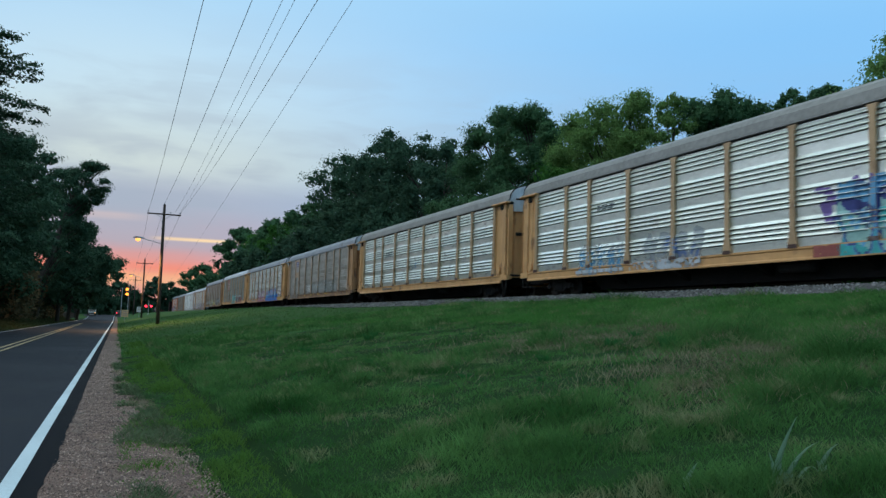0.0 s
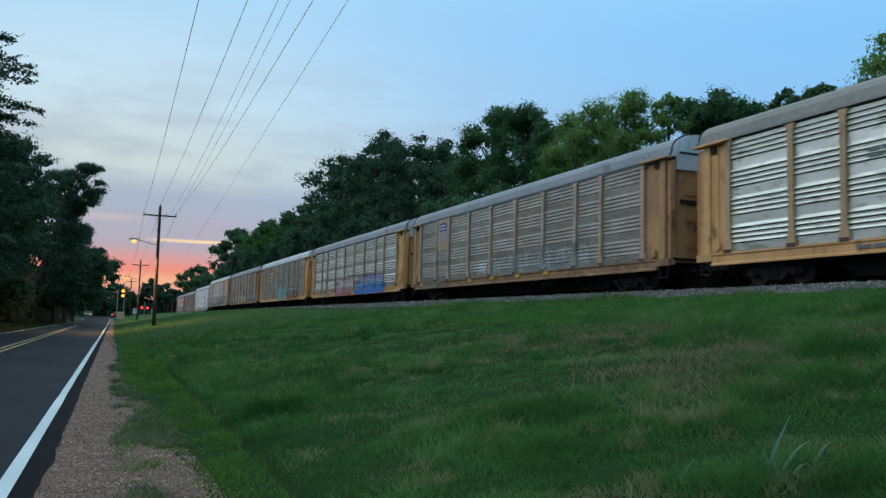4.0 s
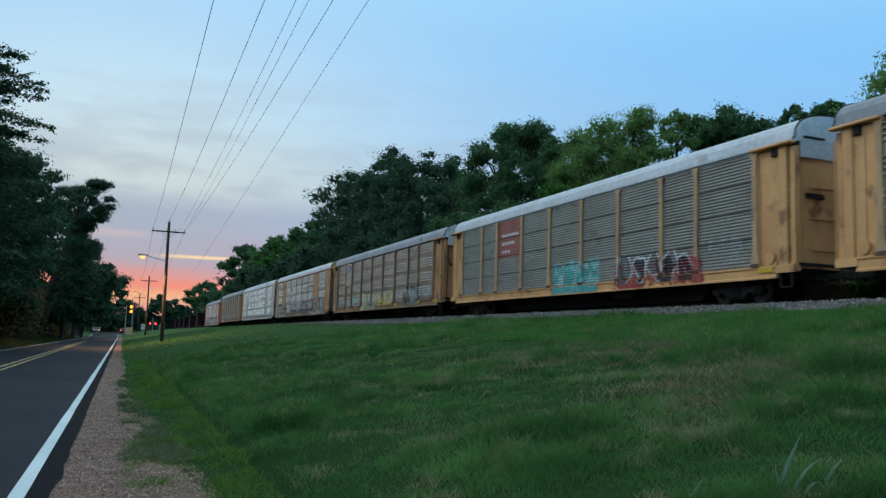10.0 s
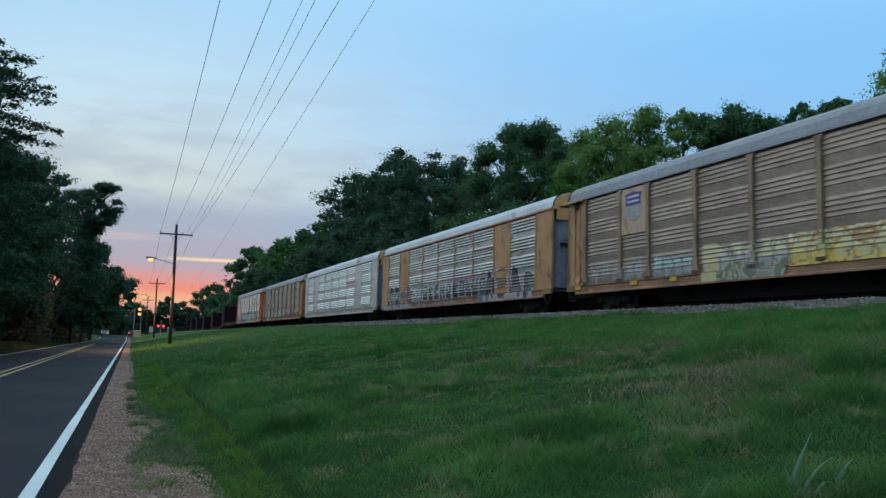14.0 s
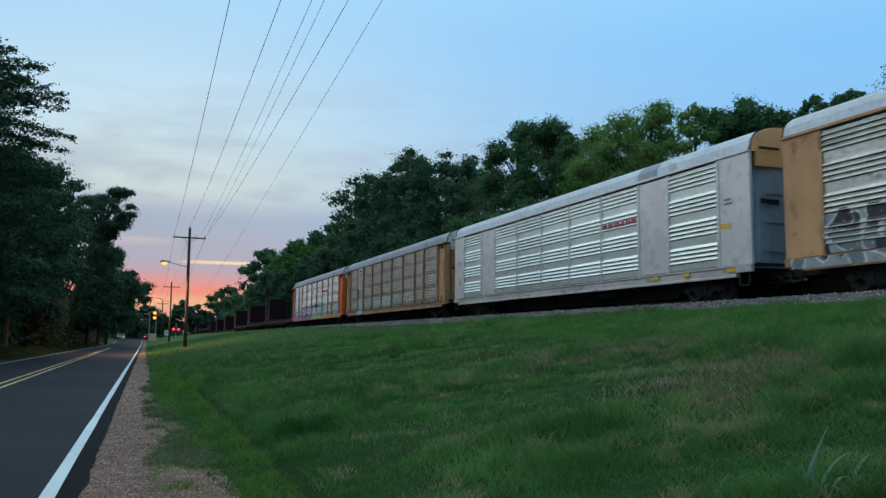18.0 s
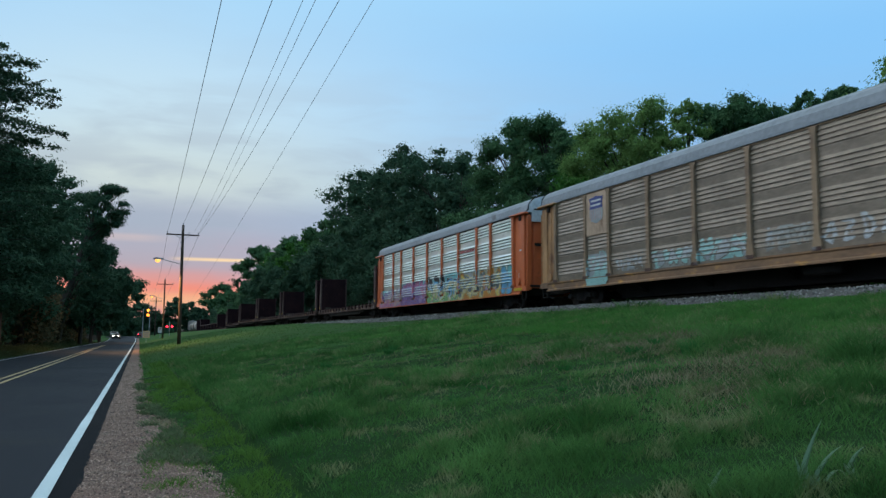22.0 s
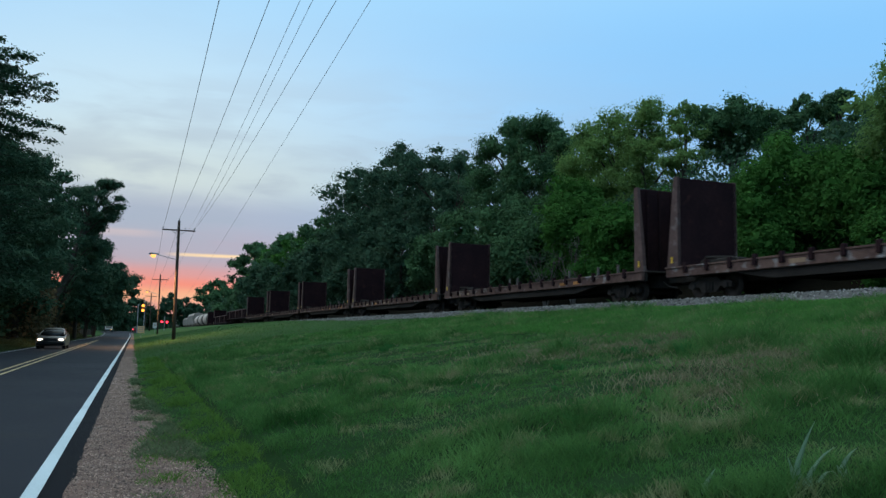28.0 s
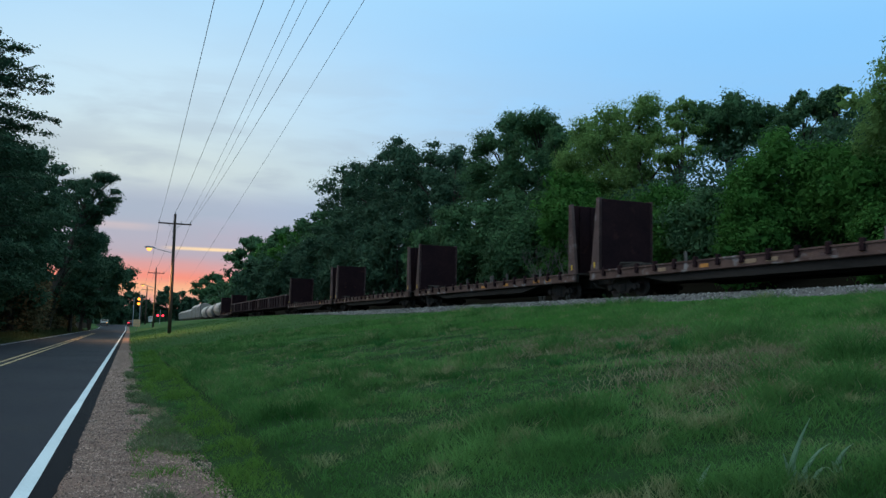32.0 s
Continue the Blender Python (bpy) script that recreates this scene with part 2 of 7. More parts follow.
M["wheel"] = mat("wheel", (0.055, 0.042, 0.035), (0.03, 0.025, 0.022), 0.7, 0.4, small=12)
M["ochre"] = mat("ochre", (0.72, 0.385, 0.155), (0.53, 0.27, 0.107), 0.55, small=4, big=0.7, grain=0.88, bump=0.1, stretch=(1, 1, 0.7), stain=(0.24, 0.115, 0.05), stain_at=0.59, shift=True)
M["ochre_post"] = mat("ochre_post", (0.58, 0.37, 0.20), (0.42, 0.26, 0.145), 0.6, small=9, big=0.9, bump=0.1, stretch=(1, 1, 0.4), stain=(0.22, 0.12, 0.075), stain_at=0.60, shift=True)
M["tan_post"] = mat("tan_post", (0.36, 0.235, 0.145), (0.24, 0.158, 0.103), 0.7, small=9, big=0.9, bump=0.1, stretch=(1, 1, 0.4), stain=(0.16, 0.10, 0.07), stain_at=0.56, shift=True)
M["sill_worn"] = mat("sill_worn", (0.33, 0.175, 0.09), (0.17, 0.10, 0.065), 0.7, small=7, big=1.1, bump=0.1, stretch=(0.6, 1, 1.5), stain=(0.50, 0.25, 0.07), stain_at=0.58, shift=True)
M["sill_white"] = mat("sill_white", (0.50, 0.465, 0.45), (0.36, 0.32, 0.30), 0.55, small=7, big=1.1, bump=0.06, stretch=(0.6, 1, 1.5), stain=(0.25, 0.175, 0.14), stain_at=0.57, shift=True)
M["post_pale"] = mat("post_pale", (0.56, 0.385, 0.275), (0.43, 0.29, 0.205), 0.6, small=9, big=0.9, bump=0.1, stretch=(1, 1, 0.4), stain=(0.25, 0.155, 0.10), stain_at=0.58, shift=True)
M["end_sheet"] = mat("end_sheet", (0.60, 0.64, 0.68), (0.48, 0.52, 0.56), 0.5, 0.2, small=6, big=0.8, bump=0.05, stretch=(1, 1, 0.5), stain=(0.24, 0.25, 0.27), stain_at=0.6, shift=True)
M["ochre_dirty"] = mat("ochre_dirty", (0.52, 0.27, 0.122), (0.34, 0.172, 0.08), 0.65, small=4, big=0.7, grain=0.88, bump=0.1, stretch=(1, 1, 0.7), stain=(0.19, 0.092, 0.05), stain_at=0.56, shift=True)
M["orange"] = mat("orange", (0.66, 0.15, 0.045), (0.50, 0.11, 0.035), 0.5, small=4, big=0.7, grain=0.88, bump=0.1, stretch=(1, 1, 0.7), stain=(0.22, 0.07, 0.04), stain_at=0.66, shift=True)
M["silver"] = mat("silver", (0.86, 0.92, 0.88), (0.72, 0.775, 0.74), 0.34, 0.8, grain=0.88, small=5, big=0.8, bump=0.08, stretch=(1, 1, 2.5), stain=(0.56, 0.57, 0.56), stain_at=0.60, per_object=0.09, shift=True)
M["silver_grey"] = mat("silver_grey", (0.60, 0.62, 0.585), (0.44, 0.45, 0.42), 0.38, 0.75, small=5, big=0.8, bump=0.08, stretch=(1, 1, 2.5), stain=(0.29, 0.275, 0.245), stain_at=0.55, per_object=0.09, shift=True)
M["weathered"] = mat("weathered", (0.31, 0.29, 0.255), (0.205, 0.19, 0.165), 0.5, 0.3, small=5, big=0.8, bump=0.08, stretch=(1, 1, 2.5), stain=(0.165, 0.135, 0.11), stain_at=0.56, per_object=0.09, shift=True)
M["silver_green"] = mat("silver_green", (0.80, 0.84, 0.79), (0.62, 0.66, 0.62), 0.36, 0.8, grain=0.88, small=5, big=0.8, bump=0.08, stretch=(1, 1, 2.5), stain=(0.42, 0.43, 0.39), stain_at=0.56, per_object=0.09, shift=True)
M["grey_panel"] = mat("grey_panel", (0.275, 0.27, 0.245), (0.215, 0.21, 0.19), 0.65, 0.1, small=5, big=0.6, bump=0.08, stretch=(1, 1, 2.5), stain=(0.15, 0.14, 0.125), stain_at=0.6, shift=True)
M["tan_panel"] = mat("tan_panel", (0.300, 0.242, 0.190), (0.200, 0.158, 0.125), 0.45, 0.35, small=5, big=0.8, bump=0.08, stretch=(1, 1, 2.5), stain=(0.19, 0.155, 0.12), stain_at=0.54, per_object=0.09, shift=True)
M["white_panel"] = mat("white_panel", (0.62, 0.59, 0.585), (0.53, 0.505, 0.50), 0.4, 0.35, grain=0.90, small=6, big=1.0, bump=0.06, stain=(0.43, 0.405, 0.39), stain_at=0.54, shift=True)
M["roof_grey"] = mat("roof_grey", (0.27, 0.30, 0.345), (0.22, 0.245, 0.28), 0.6, 0.1, small=6, big=0.4, bump=0.1, stain=(0.10, 0.10, 0.105), stain_at=0.62)
M["roof_light"] = mat("roof_light", (0.285, 0.28, 0.265), (0.235, 0.23, 0.22), 0.65, 0.1, small=6, big=0.4, bump=0.1, stain=(0.18, 0.175, 0.165), stain_at=0.62)
M["roof_pale"] = mat("roof_pale", (0.53, 0.59, 0.65), (0.44, 0.49, 0.54), 0.55, 0.2, small=6, big=0.4, bump=0.1, stain=(0.22, 0.23, 0.245), stain_at=0.64)
M["rust"] = mat("rust", (0.027, 0.0115, 0.0135), (0.016, 0.0078, 0.0105), 0.9, small=7, big=0.9, bump=0.3, stain=(0.040, 0.017, 0.016), stain_at=0.62, spec=0.1, shift=True)
M["rust_pale"] = mat("rust_pale", (0.155, 0.095, 0.08), (0.085, 0.05, 0.046), 0.85, small=7, big=0.9, bump=0.3, stain=(0.27, 0.25, 0.25), stain_at=0.57, spec=0.1, shift=True)
M["rust_mid"] = mat("rust_mid", (0.13, 0.082, 0.078), (0.085, 0.055, 0.053), 0.85, small=7, big=0.9, bump=0.3, stain=(0.17, 0.14, 0.135), stain_at=0.60, spec=0.1, shift=True)
M["timber_deck"] = mat("timber_deck", (0.10, 0.085, 0.075), (0.06, 0.05, 0.045), 0.95, small=10, bump=0.5, spec=0.1)
M["tank_white"] = mat("tank_white", (0.46, 0.40, 0.35), (0.33, 0.285, 0.25), 0.5, small=6, bump=0.05, stain=(0.3, 0.26, 0.22), stain_at=0.6, shift=True)
# the dark gaps between tanks are put into the ends' colour
M["tank_head"] = mat("tank_head", (0.12, 0.11, 0.10), (0.08, 0.075, 0.07), 0.7, small=6, bump=0.05)
M["yellow_tape"] = mat("yellow_tape", (0.70, 0.42, 0.03), (0.6, 0.36, 0.03), 0.4, bump=0)
M["door_grey"] = mat("door_grey", (0.30, 0.36, 0.42), (0.24, 0.29, 0.34), 0.55, 0.2, small=8, bump=0.1, shift=True)
PAINTS = dict(white=(0.62, 0.64, 0.68), haze=(0.37, 0.395, 0.41), blue=(0.02, 0.19, 0.66), sky=(0.13, 0.40, 0.66), teal=(0.05, 0.42, 0.42), mint=(0.32, 0.56, 0.54),
              pink=(0.54, 0.18, 0.34), magenta=(0.25, 0.04, 0.13), red=(0.42, 0.045, 0.05), black=(0.025, 0.025, 0.032), yellow=(0.72, 0.56, 0.12), cream=(0.60, 0.54, 0.30),
              violet=(0.19, 0.12, 0.38), green=(0.20, 0.46, 0.19), rose=(0.46, 0.33, 0.34), slate=(0.16, 0.19, 0.20), brick=(0.38, 0.095, 0.08), navy=(0.04, 0.06, 0.25), orange_paint=(0.55, 0.22, 0.04),
              smoke=(0.30, 0.33, 0.33), denim=(0.14, 0.22, 0.44), azure=(0.04, 0.34, 0.75), aqua=(0.20, 0.55, 0.60), lilac=(0.36, 0.30, 0.55), lime=(0.42, 0.60, 0.18), moss=(0.17, 0.22, 0.15),
              chalk=(0.30, 0.30, 0.28), weather=(0.20, 0.185, 0.16), ochre_line=(0.35, 0.2, 0.06))
for key, c in PAINTS.items():
    M["paint_" + key] = mat("paint_" + key, c, tuple(v * 0.8 for v in c), 0.5, small=8, big=1.2, bump=0.03)
M["car_paint"] = mat("car_paint", (0.22, 0.18, 0.16), (0.185, 0.155, 0.135), 0.3, 0.55, bump=0)
M["car_pale"] = mat("car_pale", (0.27, 0.28, 0.27), (0.23, 0.24, 0.23), 0.35, bump=0)
M["car_red"] = mat("car_red", (0.14, 0.03, 0.03), rough=0.3, bump=0)
M["glass"] = mat("glass", (0.02, 0.022, 0.025), rough=0.2, bump=0, spec=0.4)
M["tyre"] = mat("tyre", (0.02, 0.02, 0.02), rough=0.9)
M["lamp_warm"] = mat("lamp_warm", (1, 0.6, 0.2), rough=0.4, bump=0, glow=(1.0, 0.45, 0.11), glow_power=1.7)
M["lamp_amber"] = mat("lamp_amber", (1, 0.5, 0.1), rough=0.4, bump=0, glow=(1.0, 0.30, 0.03), glow_power=2.6)
M["lamp_red"] = mat("lamp_red", (1, 0.05, 0.05), rough=0.4, bump=0, glow=(1.0, 0.03, 0.06), glow_power=4.0)
M["lamp_head"] = mat("lamp_head", (1, 0.9, 0.75), rough=0.4, bump=0, glow=(1.0, 0.82, 0.6), glow_power=26)
M["sign_orange"] = mat("sign_orange", (0.88, 0.56, 0.30), (0.82, 0.50, 0.26), 0.4, bump=0)
M["sign_white"] = mat("sign_white", (0.75, 0.72, 0.7), (0.7, 0.68, 0.66), 0.4, bump=0)


# ---- geometry helpers ----
def np_mesh(name, verts, groups, material, smooth=False):
    """A mesh from an array of vertices and arrays of faces (one array for each number of corners)."""
    me = bpy.data.meshes.new(name)
    verts = np.asarray(verts, dtype=np.float32)
    me.vertices.add(len(verts))
    me.vertices.foreach_set("co", verts.ravel())
    flat = np.concatenate([np.asarray(g, dtype=np.int32).ravel() for g in groups])
    sizes = np.concatenate([np.full(len(g), np.asarray(g).shape[1], dtype=np.int32) for g in groups])
    me.loops.add(len(flat))
    me.loops.foreach_set("vertex_index", flat)
    me.polygons.add(len(sizes))
    me.polygons.foreach_set("loop_start", np.concatenate([[0], np.cumsum(sizes)[:-1]]).astype(np.int32))
    me.polygons.foreach_set("use_smooth", np.full(len(sizes), smooth))
    mats = material if isinstance(material, (list, tuple)) else [material]
    for m in mats:
        me.materials.append(m)
    me.update(calc_edges=True)
    return me


class Geo:
    """Collects boxes, bars, tubes and extruded outlines for one mesh."""

    def __init__(self):
        self.v, self.f = [], []

    def add(self, verts, faces):
        n = len(self.v)
        self.v += [tuple(p) for p in verts]
        self.f += [tuple(i + n for i in f) for f in faces]
        return self

    def box(self, x0, x1, y0, y1, z0, z1, bevel=0.0):
        if bevel <= 0:
            vs = [(x, y, z) for z in (z0, z1) for y in (y0, y1) for x in (x0, x1)]
            return self.add(vs, [(0, 2, 3, 1), (4, 5, 7, 6), (0, 1, 5, 4), (2, 6, 7, 3), (0, 4, 6, 2), (1, 3, 7, 5)])
        b = min(bevel, (x1 - x0) / 3, (y1 - y0) / 3, (z1 - z0) / 3)
        out = [(x0 + b, y0), (x1 - b, y0), (x1, y0 + b), (x1, y1 - b), (x1 - b, y1), (x0 + b, y1), (x0, y1 - b), (x0, y0 + b)]
        cx, cy = (x0 + x1) / 2, (y0 + y1) / 2
        kx, ky = 1 - 2 * b / (x1 - x0), 1 - 2 * b / (y1 - y0)
        ring = lambda z, k: [(cx + (x - cx) * (kx if k else 1), cy + (y - cy) * (ky if k else 1), z) for x, y in out]
        return self.loft([ring(z0, 1), ring(z0 + b, 0), ring(z1 - b, 0), ring(z1, 1)])

    def loft(self, rings, close=True, caps=True):
        n = len(rings[0])
        vs = [p for r in rings for p in r]
        fs = []
        for i in range(len(rings) - 1):
            for j in range(n if close else n - 1):
                a, b = i * n + j, i * n + (j + 1) % n
                fs.append((a, b, b + n, a + n))
        if caps and close:
            fs += [tuple(reversed(range(n))), tuple(range((len(rings) - 1) * n, len(rings) * n))]
        return self.add(vs, fs)

    def outline_x(self, outline, x0, x1):
        """A closed outline in (y, z), drawn out along x."""
        return self.loft([[(x0, y, z) for y, z in outline], [(x1, y, z) for y, z in outline]])

    def outline_y(self, outline, y0, y1):
        return self.loft([[(x, y0, z) for x, z in outline], [(x, y1, z) for x, z in outline]])

    def tube(self, path, radii, sides=8):
        rings = []
        for i, p in enumerate(path):
            p = Vector(p)
            d = (Vector(path[min(i + 1, len(path) - 1)]) - Vector(path[max(i - 1, 0)])).normalized()
            a = d.orthogonal().normalized() if i == 0 else (a - d * a.dot(d)).normalized()
            b = d.cross(a)
            r = radii[i] if isinstance(radii, (list, tuple)) else radii
            rings.append([tuple(p + (a * math.cos(2 * math.pi * k / sides) + b * math.sin(2 * math.pi * k / sides)) * r) for k in range(sides)])
        return self.loft(rings)

    def disc_y(self, cx, cz, r, y0, y1, sides=20, hub=None):
        """A wheel-like solid of revolution about an axis along y: (radius, y) steps in hub, else a plain disc."""
        steps = hub or [(r * 0.96, y0), (r, y0 + (y1 - y0) * 0.15), (r, y1 - (y1 - y0) * 0.15), (r * 0.96, y1)]
        return self.loft([[(cx + q * math.cos(2 * math.pi * k / sides), y, cz + q * math.sin(2 * math.pi * k / sides)) for k in range(sides)] for q, y in steps])

    def mesh(self, name, material, smooth=False):
        me = bpy.data.meshes.new(name)
        me.from_pydata(self.v, [], self.f)
        for m in (material if isinstance(material, (list, tuple)) else [material]):
            me.materials.append(m)
        bm = bmesh.new()
        bm.from_mesh(me)
        bmesh.ops.recalc_face_normals(bm, faces=bm.faces)
        bm.to_mesh(me)
        bm.free()
        if smooth:
            for p in me.polygons:
                p.use_smooth = len(p.vertices) == 4
        return me


STORE = {}


def part(name, geo, material, parent, label="", key=None, at=None, smooth=False):
    """One mesh object under a thing or part. With a key, alike pieces share one mesh."""
    if key is not None and (key, material.name) in STORE:
        me = STORE[(key, material.name)]
    else:
        g = geo() if callable(geo) else geo
        me = g if isinstance(g, bpy.types.Mesh) else g.mesh(name, material, smooth)
        if key is not None:
            STORE[(key, material.name)] = me
    ob = new(name, me)
    ob.parent = parent
    if at is not None:
        ob.matrix_basis = at if isinstance(at, Matrix) else Matrix.Translation(at)
    return tagged(ob, label)


def thing(name, label, category, group="", m=None, kind=""):
    ob = new(name)
    ob.empty_display_size = 0.2
    if m is not None:
        ob.matrix_basis = m
    return tagged(ob, label, category, group, kind)


def value_noise(x, y, seed=0):
    """Smooth noise from 0 to 1 on arrays."""
    xi, yi = np.floor(x).astype(np.int64), np.floor(y).astype(np.int64)
    fx, fy = x - xi, y - yi
    fx, fy = fx * fx * (3 - 2 * fx), fy * fy * (3 - 2 * fy)

    def h(i, j):
        n = (i * 374761393 + j * 668265263 + seed * 974634777) & 0x7FFFFFFF
        n = ((n ^ (n >> 13)) * 1274126177) & 0x7FFFFFFF
        return ((n ^ (n >> 16)) & 0xFFFF) / 65535.0

    return (h(xi, yi) * (1 - fx) + h(xi + 1, yi) * fx) * (1 - fy) + (h(xi, yi + 1) * (1 - fx) + h(xi + 1, yi + 1) * fx) * fy


# ---- plan: the road's right edge line, the track's middle, the lie of the land ----
BASE, RAIL_TOP = 0.15, 3.10


def road_edge(y):
    far = np.maximum(y - 190.0, 0.0)
    return -0.76 + 0.0215 * np.minimum(y, 420) - 1.2e-4 * np.minimum(far, 230) ** 2


def track_x(y):
    return 21.30 + 4.5e-5 * np.clip(y, -100, 800) ** 2


def rail_top(y):
    """The track falls away gently beyond the second road lamp."""
    k = np.clip((y - 152.0) / 52.0, 0, 1)
    return RAIL_TOP - 0.98 * k * k * (3 - 2 * k)


def rise(y):
    """Height of the road: a short climb to the cross street, then down again."""
    k, d = np.clip((y - 195.0) / 58.0, 0, 1), np.clip((y - 262.0) / 70.0, 0, 1)
    return BASE + 1.05 * k * k * (3 - 2 * k) - 0.9 * d * d * (3 - 2 * d)


def land(x, y):
    """Height of the ground."""
    x, y = np.asarray(x, float), np.asarray(y, float)
    e, t = road_edge(y), track_x(y)
    u, base = x - e, rise(y)
    crest = np.maximum(2.46 + 0.30 * np.clip((y - 60) / 26, 0, 1), base + 0.4)
    foot = e + verge(y) + 0.1
    slope = base - 0.02 + (crest - base) * np.clip((x - foot) / (t - 5.2 - foot), 0, 1) ** 0.95
    z = np.where(u < verge(y) + 0.1, base - 0.02, slope)
    z = np.where(x > t - 5.2, crest + 0.10 * np.clip((x - t + 5.2) / 1.6, 0, 1), z)
    z = np.where(x > t - 3.5, crest + 0.1 - 0.1 * np.clip((x - t + 3.5) / 0.5, 0, 1), z)
    z = np.where(x > t - 3.2, z - (RAIL_TOP - rail_top(y)) - 0.3 * np.clip((y - 60) / 26, 0, 1), z)
    z = np.where(x > t + 3.0, crest - 0.4 + 3.6 * np.clip((x - t - 3.0) / 6.0, 0, 1), z)
    z = np.where((u < 0.32) & (u > -6.25), base - 0.05, z)
    z = np.where((u > -6.25) & (u < 4.6) & (y > 226) & (y < 252), base - 0.06, z)
    z = np.where(u < -6.25, base - 0.03 + 0.6 * np.clip((-u - 6.8) / 6.0, 0, 1), z)
    # worn groove that runs along the verge
    z = z - 0.10 * np.exp(-((u - groove(y)) / 0.07) ** 2) * np.clip((60 - y) / 20, 0, 1)
    lumps = (value_noise(x * 0.9, y * 0.9, 3) - 0.5) * 0.10 + (value_noise(x * 2.7, y * 2.7, 5) - 0.5) * 0.05
    return z + lumps * np.clip((u - 1.7) / 1.5, 0, 1) * np.clip((t - 4.5 - x) / 2, 0, 1)


def groove(y):
    """Middle of the worn groove, beside the road's edge."""
    return 2.22 - 0.014 * np.clip(y - 7.0, 0, 18)


def verge(y):
    """Where the gravel gives way to grass, beside the road's edge."""
    return 0.94 + 0.70 * np.clip((20.0 - y) / 12.5, 0, 1)


def sheet(xs, ys, height):
    X, Y = np.meshgrid(xs, ys)
    V = np.stack([X, Y, height(X, Y)], -1).reshape(-1, 3)
    n, m = len(xs), len(ys)
    i = np.arange((m - 1) * (n - 1))
    a = (i // (n - 1)) * n + i % (n - 1)
    return V, np.stack([a, a + 1, a + n + 1, a + n], 1)


def strip(name, u0, u1, y0, y1, dz, material, label, category, step=1.5, edge=road_edge, wobble=0.0, seed=0, outer=None):
    """A flat band that follows the road, with thickness."""
    ys = np.arange(y0, y1 + step, step)
    e, z = edge(ys), rise(ys)
    u1 = outer(ys) - 0.04 if outer else u1
    w1 = (value_noise(ys * 1.3, ys * 0, seed) - 0.5) * wobble + (value_noise(ys * 5, ys * 0, seed + 9) - 0.5) * wobble * 0.5
    n = len(ys)
    V = np.concatenate([np.stack([e + u0, ys, z + dz], 1), np.stack([e + u1 + w1, ys, z + dz], 1),
                        np.stack([e + u0, ys, z - 0.2], 1), np.stack([e + u1 + w1, ys, z - 0.2], 1)])
    i = np.arange(n - 1)
    q = lambda a, b: np.stack([a * n + i, b * n + i, b * n + i + 1, a * n + i + 1], 1)
    ob = new(name, np_mesh(name, V, [q(0, 1), q(1, 3), q(3, 2), q(2, 0)], material))
    return tagged(ob, label, category, kind="structure")


def ribbon(name, u, width, y0, y1, dz, material, label, step=1.5, drift=0.0):
    ys = np.arange(y0, y1 + step, step)
    e, z = road_edge(ys) + drift * np.clip(ys, 0, 120), rise(ys) + dz
    wob = (value_noise(ys * 3.1, ys * 0, 17) - 0.5) * 0.012
    n = len(ys)
    V = np.concatenate([np.stack([e + u - width / 2 + wob, ys, z], 1), np.stack([e + u + width / 2 - wob, ys, z], 1)])
    i = np.arange(n - 1)
    ob = new(name, np_mesh(name, V, [np.stack([i, i + n, i + n + 1, i + 1], 1)], material))
    return tagged(ob, label, "road marking", kind="structure")


def build_ground():
    xs = np.unique(np.concatenate([np.linspace(-2500, -120, 12), np.linspace(-120, -14, 20), np.arange(-14, 34, 0.35), np.arange(0.9, 2.9, 0.06), np.linspace(34, 120, 24), np.linspace(120, 2500, 12)]))
    ys = np.unique(np.concatenate([np.linspace(-2500, -40, 10), np.arange(-40, 4, 2.0), np.arange(4, 40, 0.35), np.arange(40, 120, 1.0), np.arange(120, 480, 4.0), np.linspace(480, 3000, 16)]))
    V, F = sheet(xs, ys, land)
    me = np_mesh("ground", V, [F], [M["soil"], M["turf"], M["shaded_litter"]], True)
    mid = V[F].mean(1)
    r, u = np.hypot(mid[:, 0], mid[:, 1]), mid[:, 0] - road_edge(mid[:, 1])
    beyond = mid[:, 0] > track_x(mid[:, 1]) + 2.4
    # past the track and under left trees: ground coloured as if in shade
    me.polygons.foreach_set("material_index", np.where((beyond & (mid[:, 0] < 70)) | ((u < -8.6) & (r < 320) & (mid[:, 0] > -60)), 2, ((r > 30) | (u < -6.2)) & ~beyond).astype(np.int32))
    tagged(new("ground", me), "rough mown grass bank rising from road to railway", "ground", kind="structure")
    strip("road", -6.22, 0.125, -40, 430, 0.0, M["asphalt"], "worn two-lane asphalt road with painted lines", "road")
    strip("road_shoulder", 0.125, 0.35, -40, 430, -0.006, M["asphalt_edge"], "dark broken asphalt edge beside the white line", "road edge", step=0.12, wobble=0.05, seed=4)
    strip("gravel_shoulder", 0.30, 0.0, -40, 260, -0.012, M["gravel"], "reddish gravel shoulder beside the road", "shoulder", step=0.12, wobble=0.16, seed=8, outer=verge)
    strip("cross_street", -16.0, 4.4, 229, 249, 0.004, M["asphalt"], "asphalt of the cross street at the crossing", "road")
    ribbon("edge_line_right", 0.095, 0.12, -40, 228, 0.005, M["white_line"], "white painted edge line on asphalt")
    ribbon("edge_line_left", -5.93, 0.12, -40, 228, 0.005, M["worn_line"], "worn white painted edge line")
    ribbon("centre_line_near", -2.57, 0.11, -40, 118, 0.005, M["yellow_line"], "worn yellow double centre line", drift=-0.0072)
    ribbon("centre_line_far", -2.88, 0.11, -40, 118, 0.005, M["yellow_line"], "worn yellow double centre line", drift=-0.0072)


